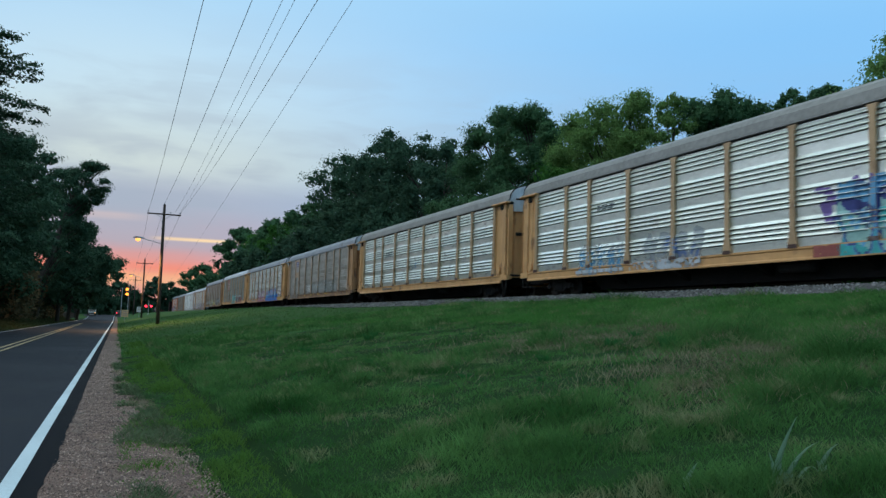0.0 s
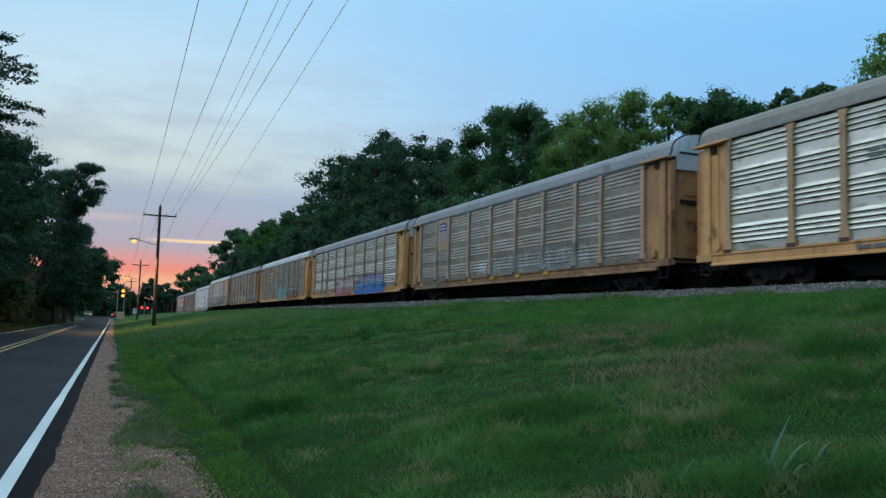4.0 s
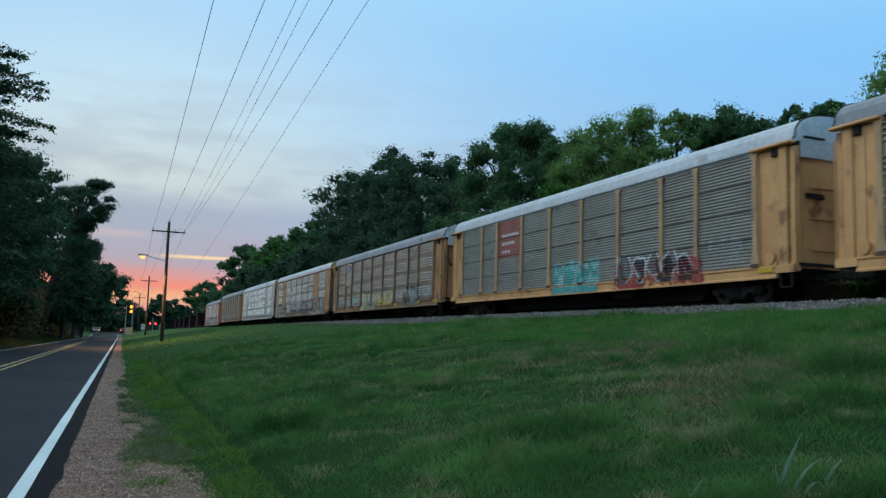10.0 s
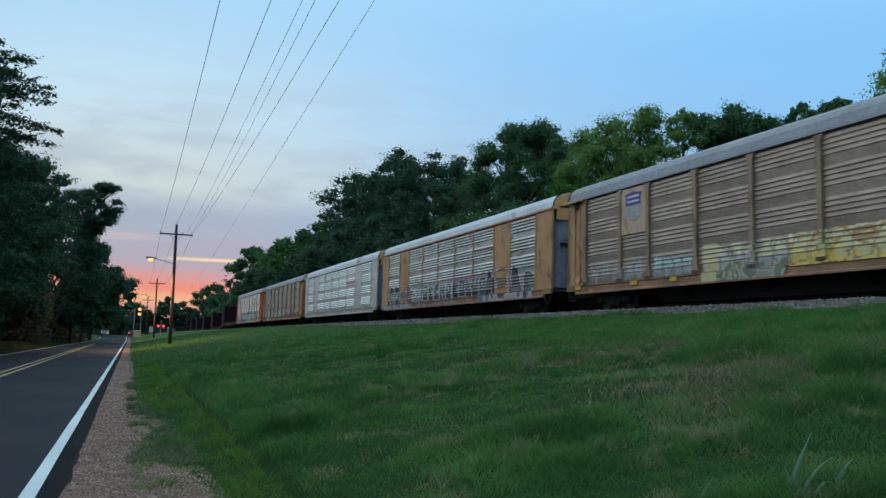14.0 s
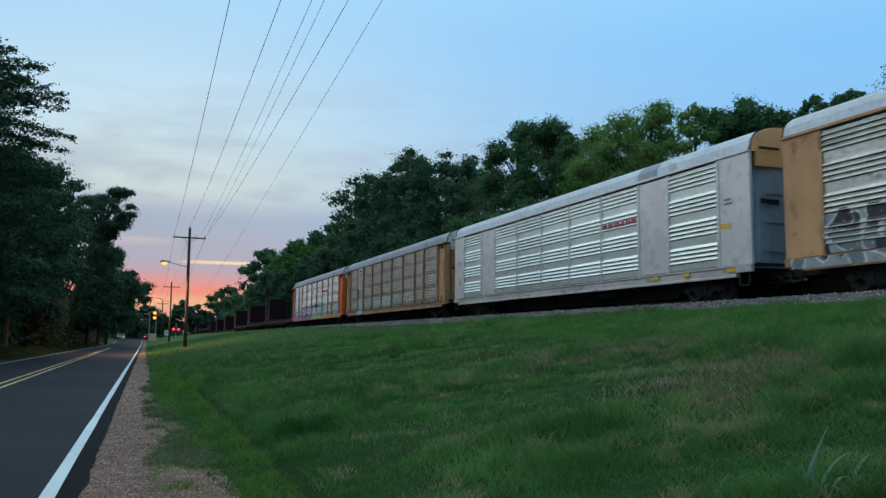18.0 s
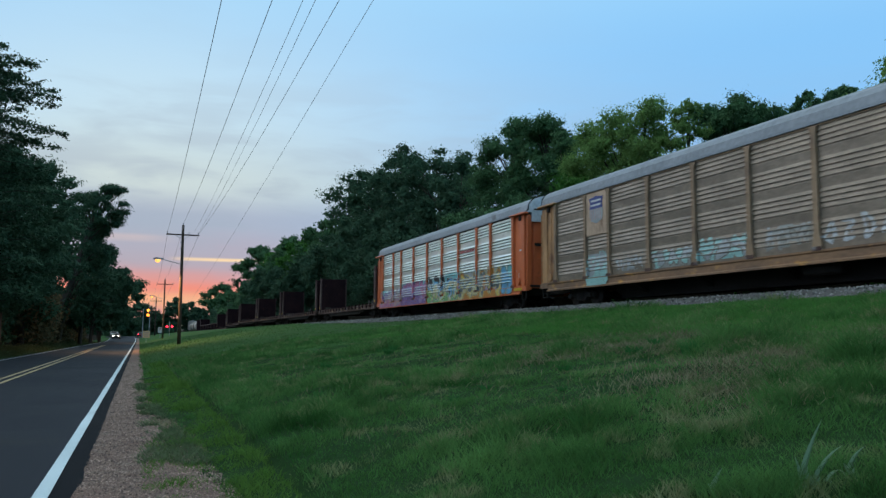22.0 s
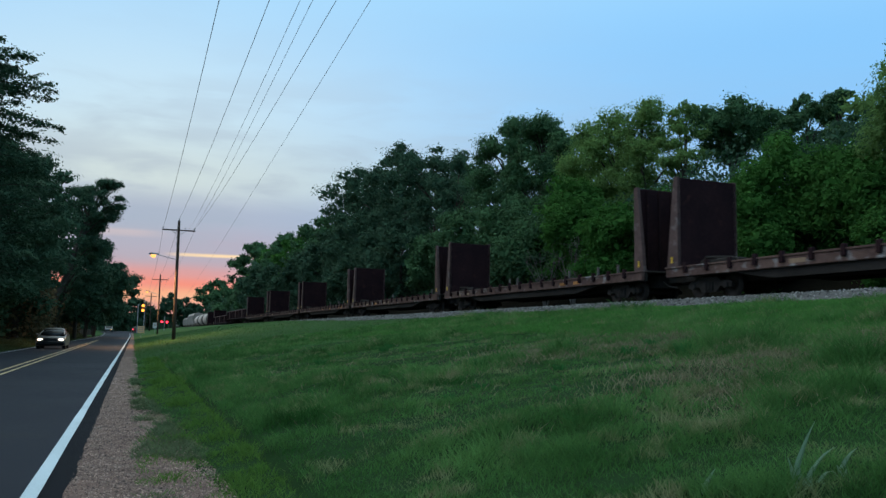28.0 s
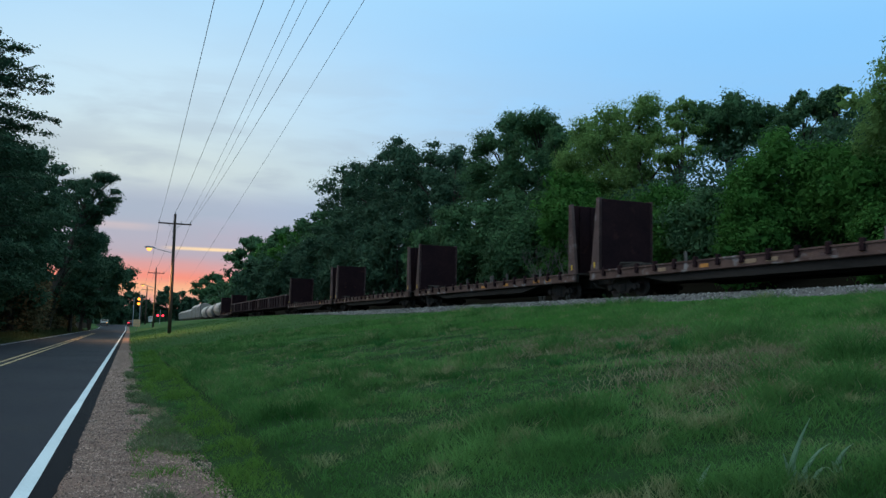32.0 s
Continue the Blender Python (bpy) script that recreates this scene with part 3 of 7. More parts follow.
def build_track():
    ys = np.concatenate([np.arange(-40, 130, 1.0), np.arange(130, 760, 4.0)])
    prof = [(-3.75, -0.78), (-2.7, -0.44), (-2.0, -0.09), (-1.5, -0.10), (-0.95, -0.17), (0.95, -0.17), (1.5, -0.10), (2.0, -0.09), (3.6, -0.78)]
    t, k = track_x(ys), len(prof)
    V = np.concatenate([np.stack([t + px, ys, rail_top(ys) + pz], 1) for px, pz in prof])
    n, i = len(ys), np.arange(len(ys) - 1)
    F = np.concatenate([np.stack([j * n + i, (j + 1) * n + i, (j + 1) * n + i + 1, j * n + i + 1], 1) for j in range(k - 1)])
    tagged(new("ballast_bed", np_mesh("ballast_bed", V, [F], M["ballast"])), "grey crushed stone ballast under the railway track", "ballast", kind="structure")
    track = thing("railway_track", "single railway track on wooden sleepers in grey ballast", "railway track", kind="structure")
    head = [(-0.075, -0.17), (0.075, -0.17), (0.075, -0.15), (0.012, -0.12), (0.012, -0.045), (0.036, -0.03), (0.036, 0.0), (-0.036, 0.0), (-0.036, -0.03), (-0.012, -0.045), (-0.012, -0.12), (-0.075, -0.15)]
    for side in (-0.755, 0.755):
        g = Geo()
        g.loft([[(track_x(y) + side + hx, y, float(rail_top(y)) + hz) for hx, hz in head] for y in list(np.arange(-40, 130, 6.0)) + list(np.arange(130, 760, 20.0))])
        part("rail", g, M["rail_steel"], track, "rust-brown steel rail")
    for y in np.arange(4, 130, 0.62):
        part("sleeper", lambda: Geo().box(-1.3, 1.3, -0.115, 0.115, -0.33, -0.165, 0.015), M["sleeper_wood"], track, key="sleeper",
             at=(float(track_x(y)), float(y), RAIL_TOP + 0.002))


def scatter_stones(name, centres, sizes, material, label, category, rng):
    """Many small uneven stones in one mesh."""
    base = np.array([(1, 0, 0), (-1, 0, 0), (0, 1, 0), (0, -1, 0), (0, 0, 1), (0, 0, -1)], float)
    tri = np.array([(0, 2, 4), (2, 1, 4), (1, 3, 4), (3, 0, 4), (2, 0, 5), (1, 2, 5), (3, 1, 5), (0, 3, 5)])
    n = len(centres)
    v = base[None] * rng.uniform(0.6, 1.35, (n, 6, 1)) + rng.normal(0, 0.18, (n, 6, 3))
    a = rng.uniform(0, 6.283, n)
    c, s = np.cos(a)[:, None], np.sin(a)[:, None]
    v = np.stack([v[..., 0] * c - v[..., 1] * s, v[..., 0] * s + v[..., 1] * c, v[..., 2] * 0.75], -1)
    v = v * sizes[:, None, None] + centres[:, None, :]
    f = tri[None] + (np.arange(n) * 6)[:, None, None]
    return tagged(new(name, np_mesh(name, v.reshape(-1, 3), [f.reshape(-1, 3)], material)), label, category, kind="stuff")


def build_stones():
    rng = np.random.default_rng(5)
    n = 46000
    y = 5.0 + 40 * rng.uniform(0, 1, n) ** 1.7
    u = 0.345 + (verge(y) - 0.285) * rng.uniform(0, 1, n)
    z = rise(y) - 0.010
    scatter_stones("loose_gravel", np.stack([road_edge(y) + u, y, z], 1), rng.uniform(0.003, 0.0095, n) * (1 + y / 26), M["pebble"], "loose reddish pebbles on the shoulder", "gravel", rng)
    n = 24000
    y = 2 + 100 * rng.uniform(0, 1, n) ** 1.4
    o = rng.uniform(-3.6, -1.0, n)
    z = RAIL_TOP + np.interp(o, [-3.75, -2.7, -2.0, -1.5, -0.95], [-0.78, -0.44, -0.09, -0.10, -0.17])
    scatter_stones("ballast_stones", np.stack([track_x(y) + o, y, z], 1), rng.uniform(0.024, 0.058, n) * (1 + y / 120), M["ballast_stone"], "loose grey ballast stones along the track", "stones", rng)


def blades(name, x, y, h, w, lean, material, label, category, rng):
    """Grass: each blade a bent, tapering strip of two faces."""
    n = len(x)
    z = land(x, y) - 0.02
    a, b = rng.uniform(0, 6.283, n), rng.uniform(0, 6.283, n)
    px, py = np.cos(a) * w, np.sin(a) * w
    lx, ly = np.cos(b) * lean * h, np.sin(b) * lean * h
    mid = 0.55
    V = np.stack([np.stack([x - px, y - py, z], 1), np.stack([x + px, y + py, z], 1),
                  np.stack([x + px * 0.8 + lx * 0.35, y + py * 0.8 + ly * 0.35, z + h * mid], 1), np.stack([x - px * 0.8 + lx * 0.35, y - py * 0.8 + ly * 0.35, z + h * mid], 1),
                  np.stack([x + lx, y + ly, z + h], 1)], 1).reshape(-1, 3)
    i = np.arange(n) * 5
    return tagged(new(name, np_mesh(name, V, [np.stack([i, i + 1, i + 2, i + 3], 1), np.stack([i + 3, i + 2, i + 4], 1)], material)), label, category, kind="stuff")


def build_grass():
    rng = np.random.default_rng(11)

    def spots(n, r0, r1, power):
        r = r0 + (r1 - r0) * rng.uniform(0, 1, n) ** power
        a = np.radians(rng.uniform(-1, 54, n))
        x, y = r * np.sin(a), r * np.cos(a)
        u = x - road_edge(y)
        thin_verge = value_noise(x * 1.7, y * 1.7, 31)
        keep = (u > verge(y) - 0.03 + 0.34 * (thin_verge - 0.5)) & (x < track_x(y) - 3.45) & ((np.abs(u - groove(y)) > 0.055) | (rng.uniform(0, 1, n) < 0.35))
        keep |= (u > 0.9) & (u < verge(y)) & (value_noise(u * 2.2, y * 0.8, 41) * 0.7 + thin_verge * 0.3 > 0.42) & (rng.uniform(0, 1, n) < 0.7)
        return x[keep], y[keep]

    x, y = spots(330000, 4.6, 42.0, 1.0)
    r = np.hypot(x, y)
    u = x - road_edge(y)
    crest = np.clip((x - 0.5 - 0.045 * (30 - y) - 8.6) / 0.8 + value_noise(x * 0.8, y * 0.8, 51) - 0.5, 0, 1)
    patch = value_noise(x * 0.45, y * 0.45, 2) * 0.5 + value_noise(x * 1.3, y * 1.3, 7) * 0.5
    fine = value_noise(x * 3.4, y * 3.4, 13)
    h = (0.036 + 0.36 * patch ** 2.6 * (0.15 + 1.7 * fine ** 1.5) + 0.05 * crest) * rng.uniform(0.6, 1.3, len(x)) * np.clip(0.65 + (u - 1.3) * 0.25, 0.5, 1.0)
    # short in the groove, longer along its upper lip
    off = u - groove(y)
    h = np.where(np.abs(off) < 0.07, h * 0.5, np.where(off < 0, h * 0.85, h)) + 0.03 * np.exp(-((off - 0.22) / 0.12) ** 2) * rng.uniform(0.3, 1.2, len(x)) * (y < 40)
    mown = (off < 0.05) & (y < 46) & (off > -0.2 - 1.5 * value_noise(x * 0.9, y * 0.5, 53))
    for name, k, label in (("meadow_grass", ~mown, "green rough grass on the railway bank"), ("mown_grass", mown, "short yellow-green mown grass beside the gravel")):
        blades(name, x[k], y[k], h[k], 0.0030 * (0.7 + r[k] / 9), rng.uniform(0.35, 1.45, np.sum(k)), M["grass" if name == "meadow_grass" else "mown"], label, "grass", rng)
    lush = crest > rng.uniform(0.2, 0.8, len(x))
    k = np.nonzero(lush)[0]
    blades("lush_grass", x[k], y[k], rng.uniform(0.08, 0.15, len(k)), 0.0035 * (0.8 + r[k] / 9), rng.uniform(0.5, 1.4, len(k)), M["lush"], "longer fresh green grass along the top of the bank", "grass", rng)
    # thin grass that creeps over the gravel
    n = 26000
    y = 5.0 + 22 * rng.uniform(0, 1, n) ** 1.5
    u = 0.86 + (verge(y) - 0.80) * rng.uniform(0, 1, n)
    x = road_edge(y) + u
    keep = value_noise(x * 2.3, y * 0.9, 61) * 0.6 + value_noise(x * 6, y * 6, 62) * 0.4 > 0.63 - 0.16 * (u - 0.86)
    x, y = x[keep], y[keep]
    blades("verge_grass", x, y, rng.uniform(0.04, 0.13, len(x)), 0.0030 * (0.7 + y / 9), rng.uniform(0.5, 1.8, len(x)), M["verge_weed"], "thin grass creeping over the gravel shoulder", "grass", rng)
    n = 15000
    y = 5.0 + 20 * rng.uniform(0, 1, n) ** 1.4
    u = verge(y) + rng.normal(0, 0.10, n) - 0.04
    x = road_edge(y) + u
    keep = value_noise(x * 1.5, y * 0.8, 63) > 0.48
    x, y = x[keep], y[keep]
    blades("fringe_grass", x, y, rng.uniform(0.02, 0.07, len(x)), 0.0026 * (0.7 + y / 9), rng.uniform(0.6, 2.2, len(x)), M["dry_grass"], "thin straw-coloured grass along the gravel's edge", "dry grass", rng)
    x, y = spots(150000, 4.6, 30.0, 1.0)
    dry = np.zeros(len(x))
    for px, py, pr in ((10.9, 9.3, 1.7), (8.8, 13.4, 1.9), (7.0, 13.4, 1.0), (7.0, 7.6, 1.3), (8.0, 8.7, 1.3), (11.0, 14.2, 1.5), (9.6, 11.0, 1.5)):
        dry = np.maximum(dry, np.exp(-((x - px) ** 2 + (y - py) ** 2) / pr ** 2))
    keep = (dry * np.clip(1.9 * value_noise(x * 1.6, y * 1.6, 19) - 0.35, 0, 1) * 1.7 + 0.03 > rng.uniform(0, 1, len(x))) & (x - road_edge(y) > 2.8) & (np.hypot(x, y) > 8.0)
    x, y = x[keep], y[keep]
    blades("dry_grass_stalks", x, y, rng.uniform(0.05, 0.15, len(x)), 0.0030 * (0.8 + np.hypot(x, y) / 9), rng.uniform(0.4, 1.6, len(x)), M["dry_grass"], "straw-coloured dry stalks among the grass", "dry grass", rng)
    x, y = np.stack(spots(80000, 36.0, 130.0, 1.4))
    blades("distant_grass", x, y, rng.uniform(0.05, 0.12, len(x)), 0.003 * (0.8 + np.hypot(x, y) / 13), rng.uniform(0.3, 1.2, len(x)), M["far_grass"], "green rough grass along the bank", "grass", rng)
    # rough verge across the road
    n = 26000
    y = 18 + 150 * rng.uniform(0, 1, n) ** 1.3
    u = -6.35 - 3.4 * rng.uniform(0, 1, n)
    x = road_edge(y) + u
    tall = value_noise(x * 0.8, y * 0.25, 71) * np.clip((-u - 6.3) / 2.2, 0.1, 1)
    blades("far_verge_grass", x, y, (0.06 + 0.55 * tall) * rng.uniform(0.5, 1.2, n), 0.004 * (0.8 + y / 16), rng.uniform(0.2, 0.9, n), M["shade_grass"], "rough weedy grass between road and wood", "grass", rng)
    # taller dark tufts
    shapes = []
    for k in range(3):
        n = 150
        a, q = rng.uniform(0, 6.283, n), rng.uniform(0, 1, n) ** 0.6 * 0.11
        h, w, f, b = rng.uniform(0.10, 0.26, n), rng.uniform(0.003, 0.007, n), rng.uniform(0.2, 0.8, n), rng.uniform(0, 6.283, n)
        bx, by = q * np.cos(a), q * np.sin(a)
        px, py, lx, ly = np.cos(b) * w, np.sin(b) * w, np.cos(a) * f * h, np.sin(a) * f * h
        V = np.stack([np.stack([bx - px, by - py, 0 * h], 1), np.stack([bx + px, by + py, 0 * h], 1), np.stack([bx + px + lx * 0.4, by + py + ly * 0.4, h * 0.6], 1),
                      np.stack([bx - px + lx * 0.4, by - py + ly * 0.4, h * 0.6], 1), np.stack([bx + lx, by + ly, h], 1)], 1).reshape(-1, 3)
        i = np.arange(n) * 5
        shapes.append(np_mesh("grass_tuft", V, [np.stack([i, i + 1, i + 2, i + 3], 1), np.stack([i + 3, i + 2, i + 4], 1)], M["tuft"]))
    places = [(4.3, 7.07), (6.1, 13.3)]
    while len(places) < 28:
        y = rng.uniform(5.5, 24)
        x = rng.uniform(2.2, 9.0)
        if x - road_edge(y) > 2.0 and x < 1.35 * y:
            places.append((x, y))
    for k, (x, y) in enumerate(places):
        ob = new("grass_tuft", shapes[k % 3])
        s = rng.uniform(0.45, 1.15)
        ob.matrix_basis = Matrix.Translation((x, y, float(land(x, y)) - 0.02)) @ Matrix.Rotation(rng.uniform(0, 6.28), 4, "Z") @ Matrix.Diagonal((s, s, s * 0.8, 1))
        tagged(ob, "dark green tuft of taller grass on the bank", "grass tuft", "grass tufts on the bank")


build_ground()
build_track()


# ---- the train: x forward, y to the far side, z from the rail top ----
HALF, LEN = 1.50, 27.3
SILL0, SILL1, PANEL1, EAVE, CROWN = 0.73, 1.15, 4.98, 5.15, 6.02
# panel widths from the trailing end forward, between the two end columns
COLUMN_A, COLUMN_B = 1.58, 1.64
BAYS = [2.75, 1.95, 2.88, 2.88, 2.88, 2.88, 2.90, 2.02, 2.94]


TIER = (PANEL1 - SILL1) / 4


def louvre_profile(kind):
    """(outward offset, height) down a panel of four tiers. louvred, worn: four louvres over a band that leans in; corrugated: eight round waves."""
    pts = []
    for k in range(4):
        top = PANEL1 - k * TIER
        pts.append((0.0, top))
        if kind == "corrugated":
            for j in range(8):
                q = top - 0.02 - j * 0.115
                pts += [(0.026, q - 0.04), (0.026, q - 0.068), (0.0, q - 0.1), (0.0, q - 0.112)]
        else:
            pts.append((0.0, top - 0.03))
            deep = 0.07 if kind == "louvred" else 0.038
            for j in range(4):
                q = top - 0.03 - j * 0.165
                pts += [(deep, q - 0.112), (0.0, q - 0.122), (0.0, q - 0.163)]
            pts += [(0.010, top - 0.706), (0.0, top - TIER + 0.012)]
    pts.append((0.0, SILL1))
    return pts


PROFILES = {k: louvre_profile(k) for k in ("louvred", "worn", "corrugated")}
# near-black bars for the gaps' shade: under each louvre, or between the tiers alone
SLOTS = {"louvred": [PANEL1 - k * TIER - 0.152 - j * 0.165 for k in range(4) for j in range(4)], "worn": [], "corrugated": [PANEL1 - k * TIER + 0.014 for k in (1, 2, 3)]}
# lips of the louvres, where spray paint has not taken
LIPS = np.array([PANEL1 - k * TIER - 0.142 - j * 0.165 for k in range(4) for j in range(4)])
SIDES = {"tan_panel": "worn", "weathered": "worn", "grey_panel": "corrugated"}
SIDE_OF = {}


def bay_edges():
    xs = [-LEN / 2 + COLUMN_A]
    for w in BAYS:
        xs.append(xs[-1] + w)
    return xs


def panel_geo(width, side, z0=SILL1, z1=PANEL1):
    pts = [(o, z) for o, z in PROFILES[side] if z0 <= z <= z1]
    if pts[-1][1] > z0 + 0.01:
        pts.append((0.0, z0))
    g = Geo()
    ring = [(-HALF - o, z) for o, z in pts] + [(-HALF + 0.06, pts[-1][1]), (-HALF + 0.06, pts[0][1])]
    return g.outline_x(ring, 0.0, width)


def post_geo(slim):
    g = Geo()
    w = 0.07 if slim else 0.10
    y0, y1 = -HALF - (0.07 if slim else 0.11), -HALF + 0.02
    if slim:
        return g.box(-w, w, y0, y1, SILL1, PANEL1 + 0.02, 0.015)
    shape = [(-0.20, SILL1 - 0.02), (0.20, SILL1 - 0.02), (0.19, SILL1 + 0.12), (w, SILL1 + 0.55), (w, PANEL1 - 0.22), (0.18, PANEL1 + 0.02), (-0.18, PANEL1 + 0.02), (-w, PANEL1 - 0.22), (-w, SILL1 + 0.55), (-0.19, SILL1 + 0.12)]
    return g.outline_y(shape, y0, y1)


def roof_outline(inset=0.0):
    pts = [(-HALF - 0.05 + inset, EAVE - 0.10), (-HALF - 0.05 + inset, EAVE)]
    for k in range(13):
        a = math.pi * k / 12
        pts.append((-(HALF - 0.02 - inset) * math.cos(a), EAVE + (CROWN - EAVE) * math.sin(a) ** 0.75))
    pts += [(HALF + 0.05 - inset, EAVE), (HALF + 0.05 - inset, EAVE - 0.10)]
    return pts


def wheel_mesh():
    return Geo().disc_y(0, 0, 0.42, -0.07, 0.07, 24, hub=[(0.10, -0.10), (0.12, -0.06), (0.30, -0.03), (0.36, -0.06), (0.42, -0.07), (0.425, 0.05), (0.455, 0.06), (0.455, 0.08), (0.36, 0.08), (0.3, 0.04), (0.12, 0.06), (0.1, 0.1)])


def sideframe_mesh():
    shape = [(-1.20, 0.50), (-0.98, 0.60), (-0.62, 0.58), (-0.40, 0.74), (0.40, 0.74), (0.62, 0.58), (0.98, 0.60), (1.20, 0.50), (1.16, 0.34), (0.92, 0.34), (0.60, 0.40), (0.36, 0.18), (-0.36, 0.18), (-0.60, 0.40), (-0.92, 0.34), (-1.16, 0.34)]
    g = Geo().outline_y(shape, -0.07, 0.07)
    for x in (-0.16, 0.0, 0.16):
        g.tube([(x, -0.10, 0.24), (x, -0.10, 0.56)], 0.06, 8)
    for x in (-0.88, 0.88):
        g.tube([(x, -0.13, 0.42), (x, 0.0, 0.42)], 0.12, 10)
    return g


def add_truck(car, x):
    t = part("truck", lambda: Geo().box(-0.22, 0.22, -1.05, 1.05, 0.36, 0.66, 0.03), M["underframe"], car, "dark cast steel bogie", key="bolster", at=(x, 0, 0))
    for y in (-1.02, 1.02):
        part("side_frame", sideframe_mesh, M["underframe"], t, key="sideframe", at=(0, y, 0))
    for wx in (-0.88, 0.88):
        for y in (-0.76, 0.76):
            part("wheel", wheel_mesh, M["wheel"], t, "rusty steel wheel", key="wheel", at=Matrix.Translation((wx, y, 0.42)) @ (Matrix.Rotation(math.pi, 4, "Z") if y > 0 else Matrix()), smooth=True)
        part("axle", lambda: Geo().tube([(0, -0.95, 0.42), (0, 0.95, 0.42)], 0.08, 10), M["underframe"], t, key="axle", at=(wx, 0, 0))


def add_coupler(car, x, d):
    def geo():
        g = Geo().box(-0.1, 0.75, -0.08, 0.08, 0.72, 0.92, 0.02)
        g.box(0.68, 1.0, -0.17, 0.14, 0.68, 0.96, 0.05)
        g.tube([(0.1, -0.45, 0.78), (0.3, -0.4, 0.6), (0.75, -0.25, 0.5)], 0.03, 6)
        return g
    part("coupler", geo, M["underframe"], car, key="coupler", at=Matrix.Translation((x, 0, 0)) @ (Matrix.Rotation(math.pi, 4, "Z") if d < 0 else Matrix()))


def ladder_geo(z0, z1, width=0.4, rungs=11):
    g = Geo()
    for x in (-width / 2, width / 2):
        g.box(x - 0.015, x + 0.015, -0.02, 0.02, z0, z1)
    for k in range(rungs):
        z = z0 + (z1 - z0) * (k + 0.5) / rungs
        g.box(-width / 2, width / 2, -0.008, 0.008, z - 0.009, z + 0.009)
    return g


def surface(x, z, slim, side):
    """How far the side stands out at a place, for paint on it."""
    pro = PROFILES[side][::-1]
    o = np.interp(z, [p[1] for p in pro], [p[0] for p in pro])
    o = np.where(z < SILL1, 0.10, o)
    e = np.array(bay_edges())
    near = np.min(np.abs(x[..., None] - e), -1)
    half = np.where(z < SILL1 + 0.5, 0.19, 0.10) if not slim else 0.07
    o = np.where((near < half) & (z >= SILL1), 0.07 if slim else 0.11, o)
    end = (x < e[0]) | (x > e[-1])
    return np.where(end & (z >= SILL1), 0.02, o)


# abstract fat shapes, as strokes in a unit cell
SHAPES = [[[(0.5, 0.0), (0.1, 0.25), (0.15, 0.8), (0.55, 1.0), (0.9, 0.7), (0.85, 0.2), (0.4, 0.05)], [(0.6, 0.45), (1.0, 0.0)]],
          [[(0.9, 0.0), (0.7, 0.6), (0.2, 0.95), (0.1, 0.5), (0.6, 0.3), (0.95, 0.75)]],
          [[(0.1, 0.9), (0.6, 1.0), (0.9, 0.6), (0.3, 0.45), (0.2, 0.05), (0.85, 0.1)], [(0.55, 0.3), (0.6, 0.75)]],
          [[(0.1, 0.1), (0.4, 0.95), (0.55, 0.2), (0.75, 0.9), (0.95, 0.15)]],
          [[(0.2, 1.0), (0.05, 0.5), (0.4, 0.1), (0.8, 0.35), (0.6, 0.8), (0.3, 0.55)], [(0.8, 1.0), (0.95, 0.5)]],
          [[(0.95, 0.9), (0.5, 0.75), (0.1, 0.95), (0.15, 0.2), (0.55, 0.05), (0.9, 0.3), (0.5, 0.45)]],
          [[(0.05, 0.3), (0.45, 0.9), (0.85, 0.55), (0.5, 0.1), (0.15, 0.6)], [(0.7, 0.95), (0.95, 0.05)]],
          [[(0.1, 0.0), (0.3, 0.55), (0.1, 1.0), (0.7, 0.85), (0.95, 0.4), (0.6, 0.0), (0.45, 0.5)]]]


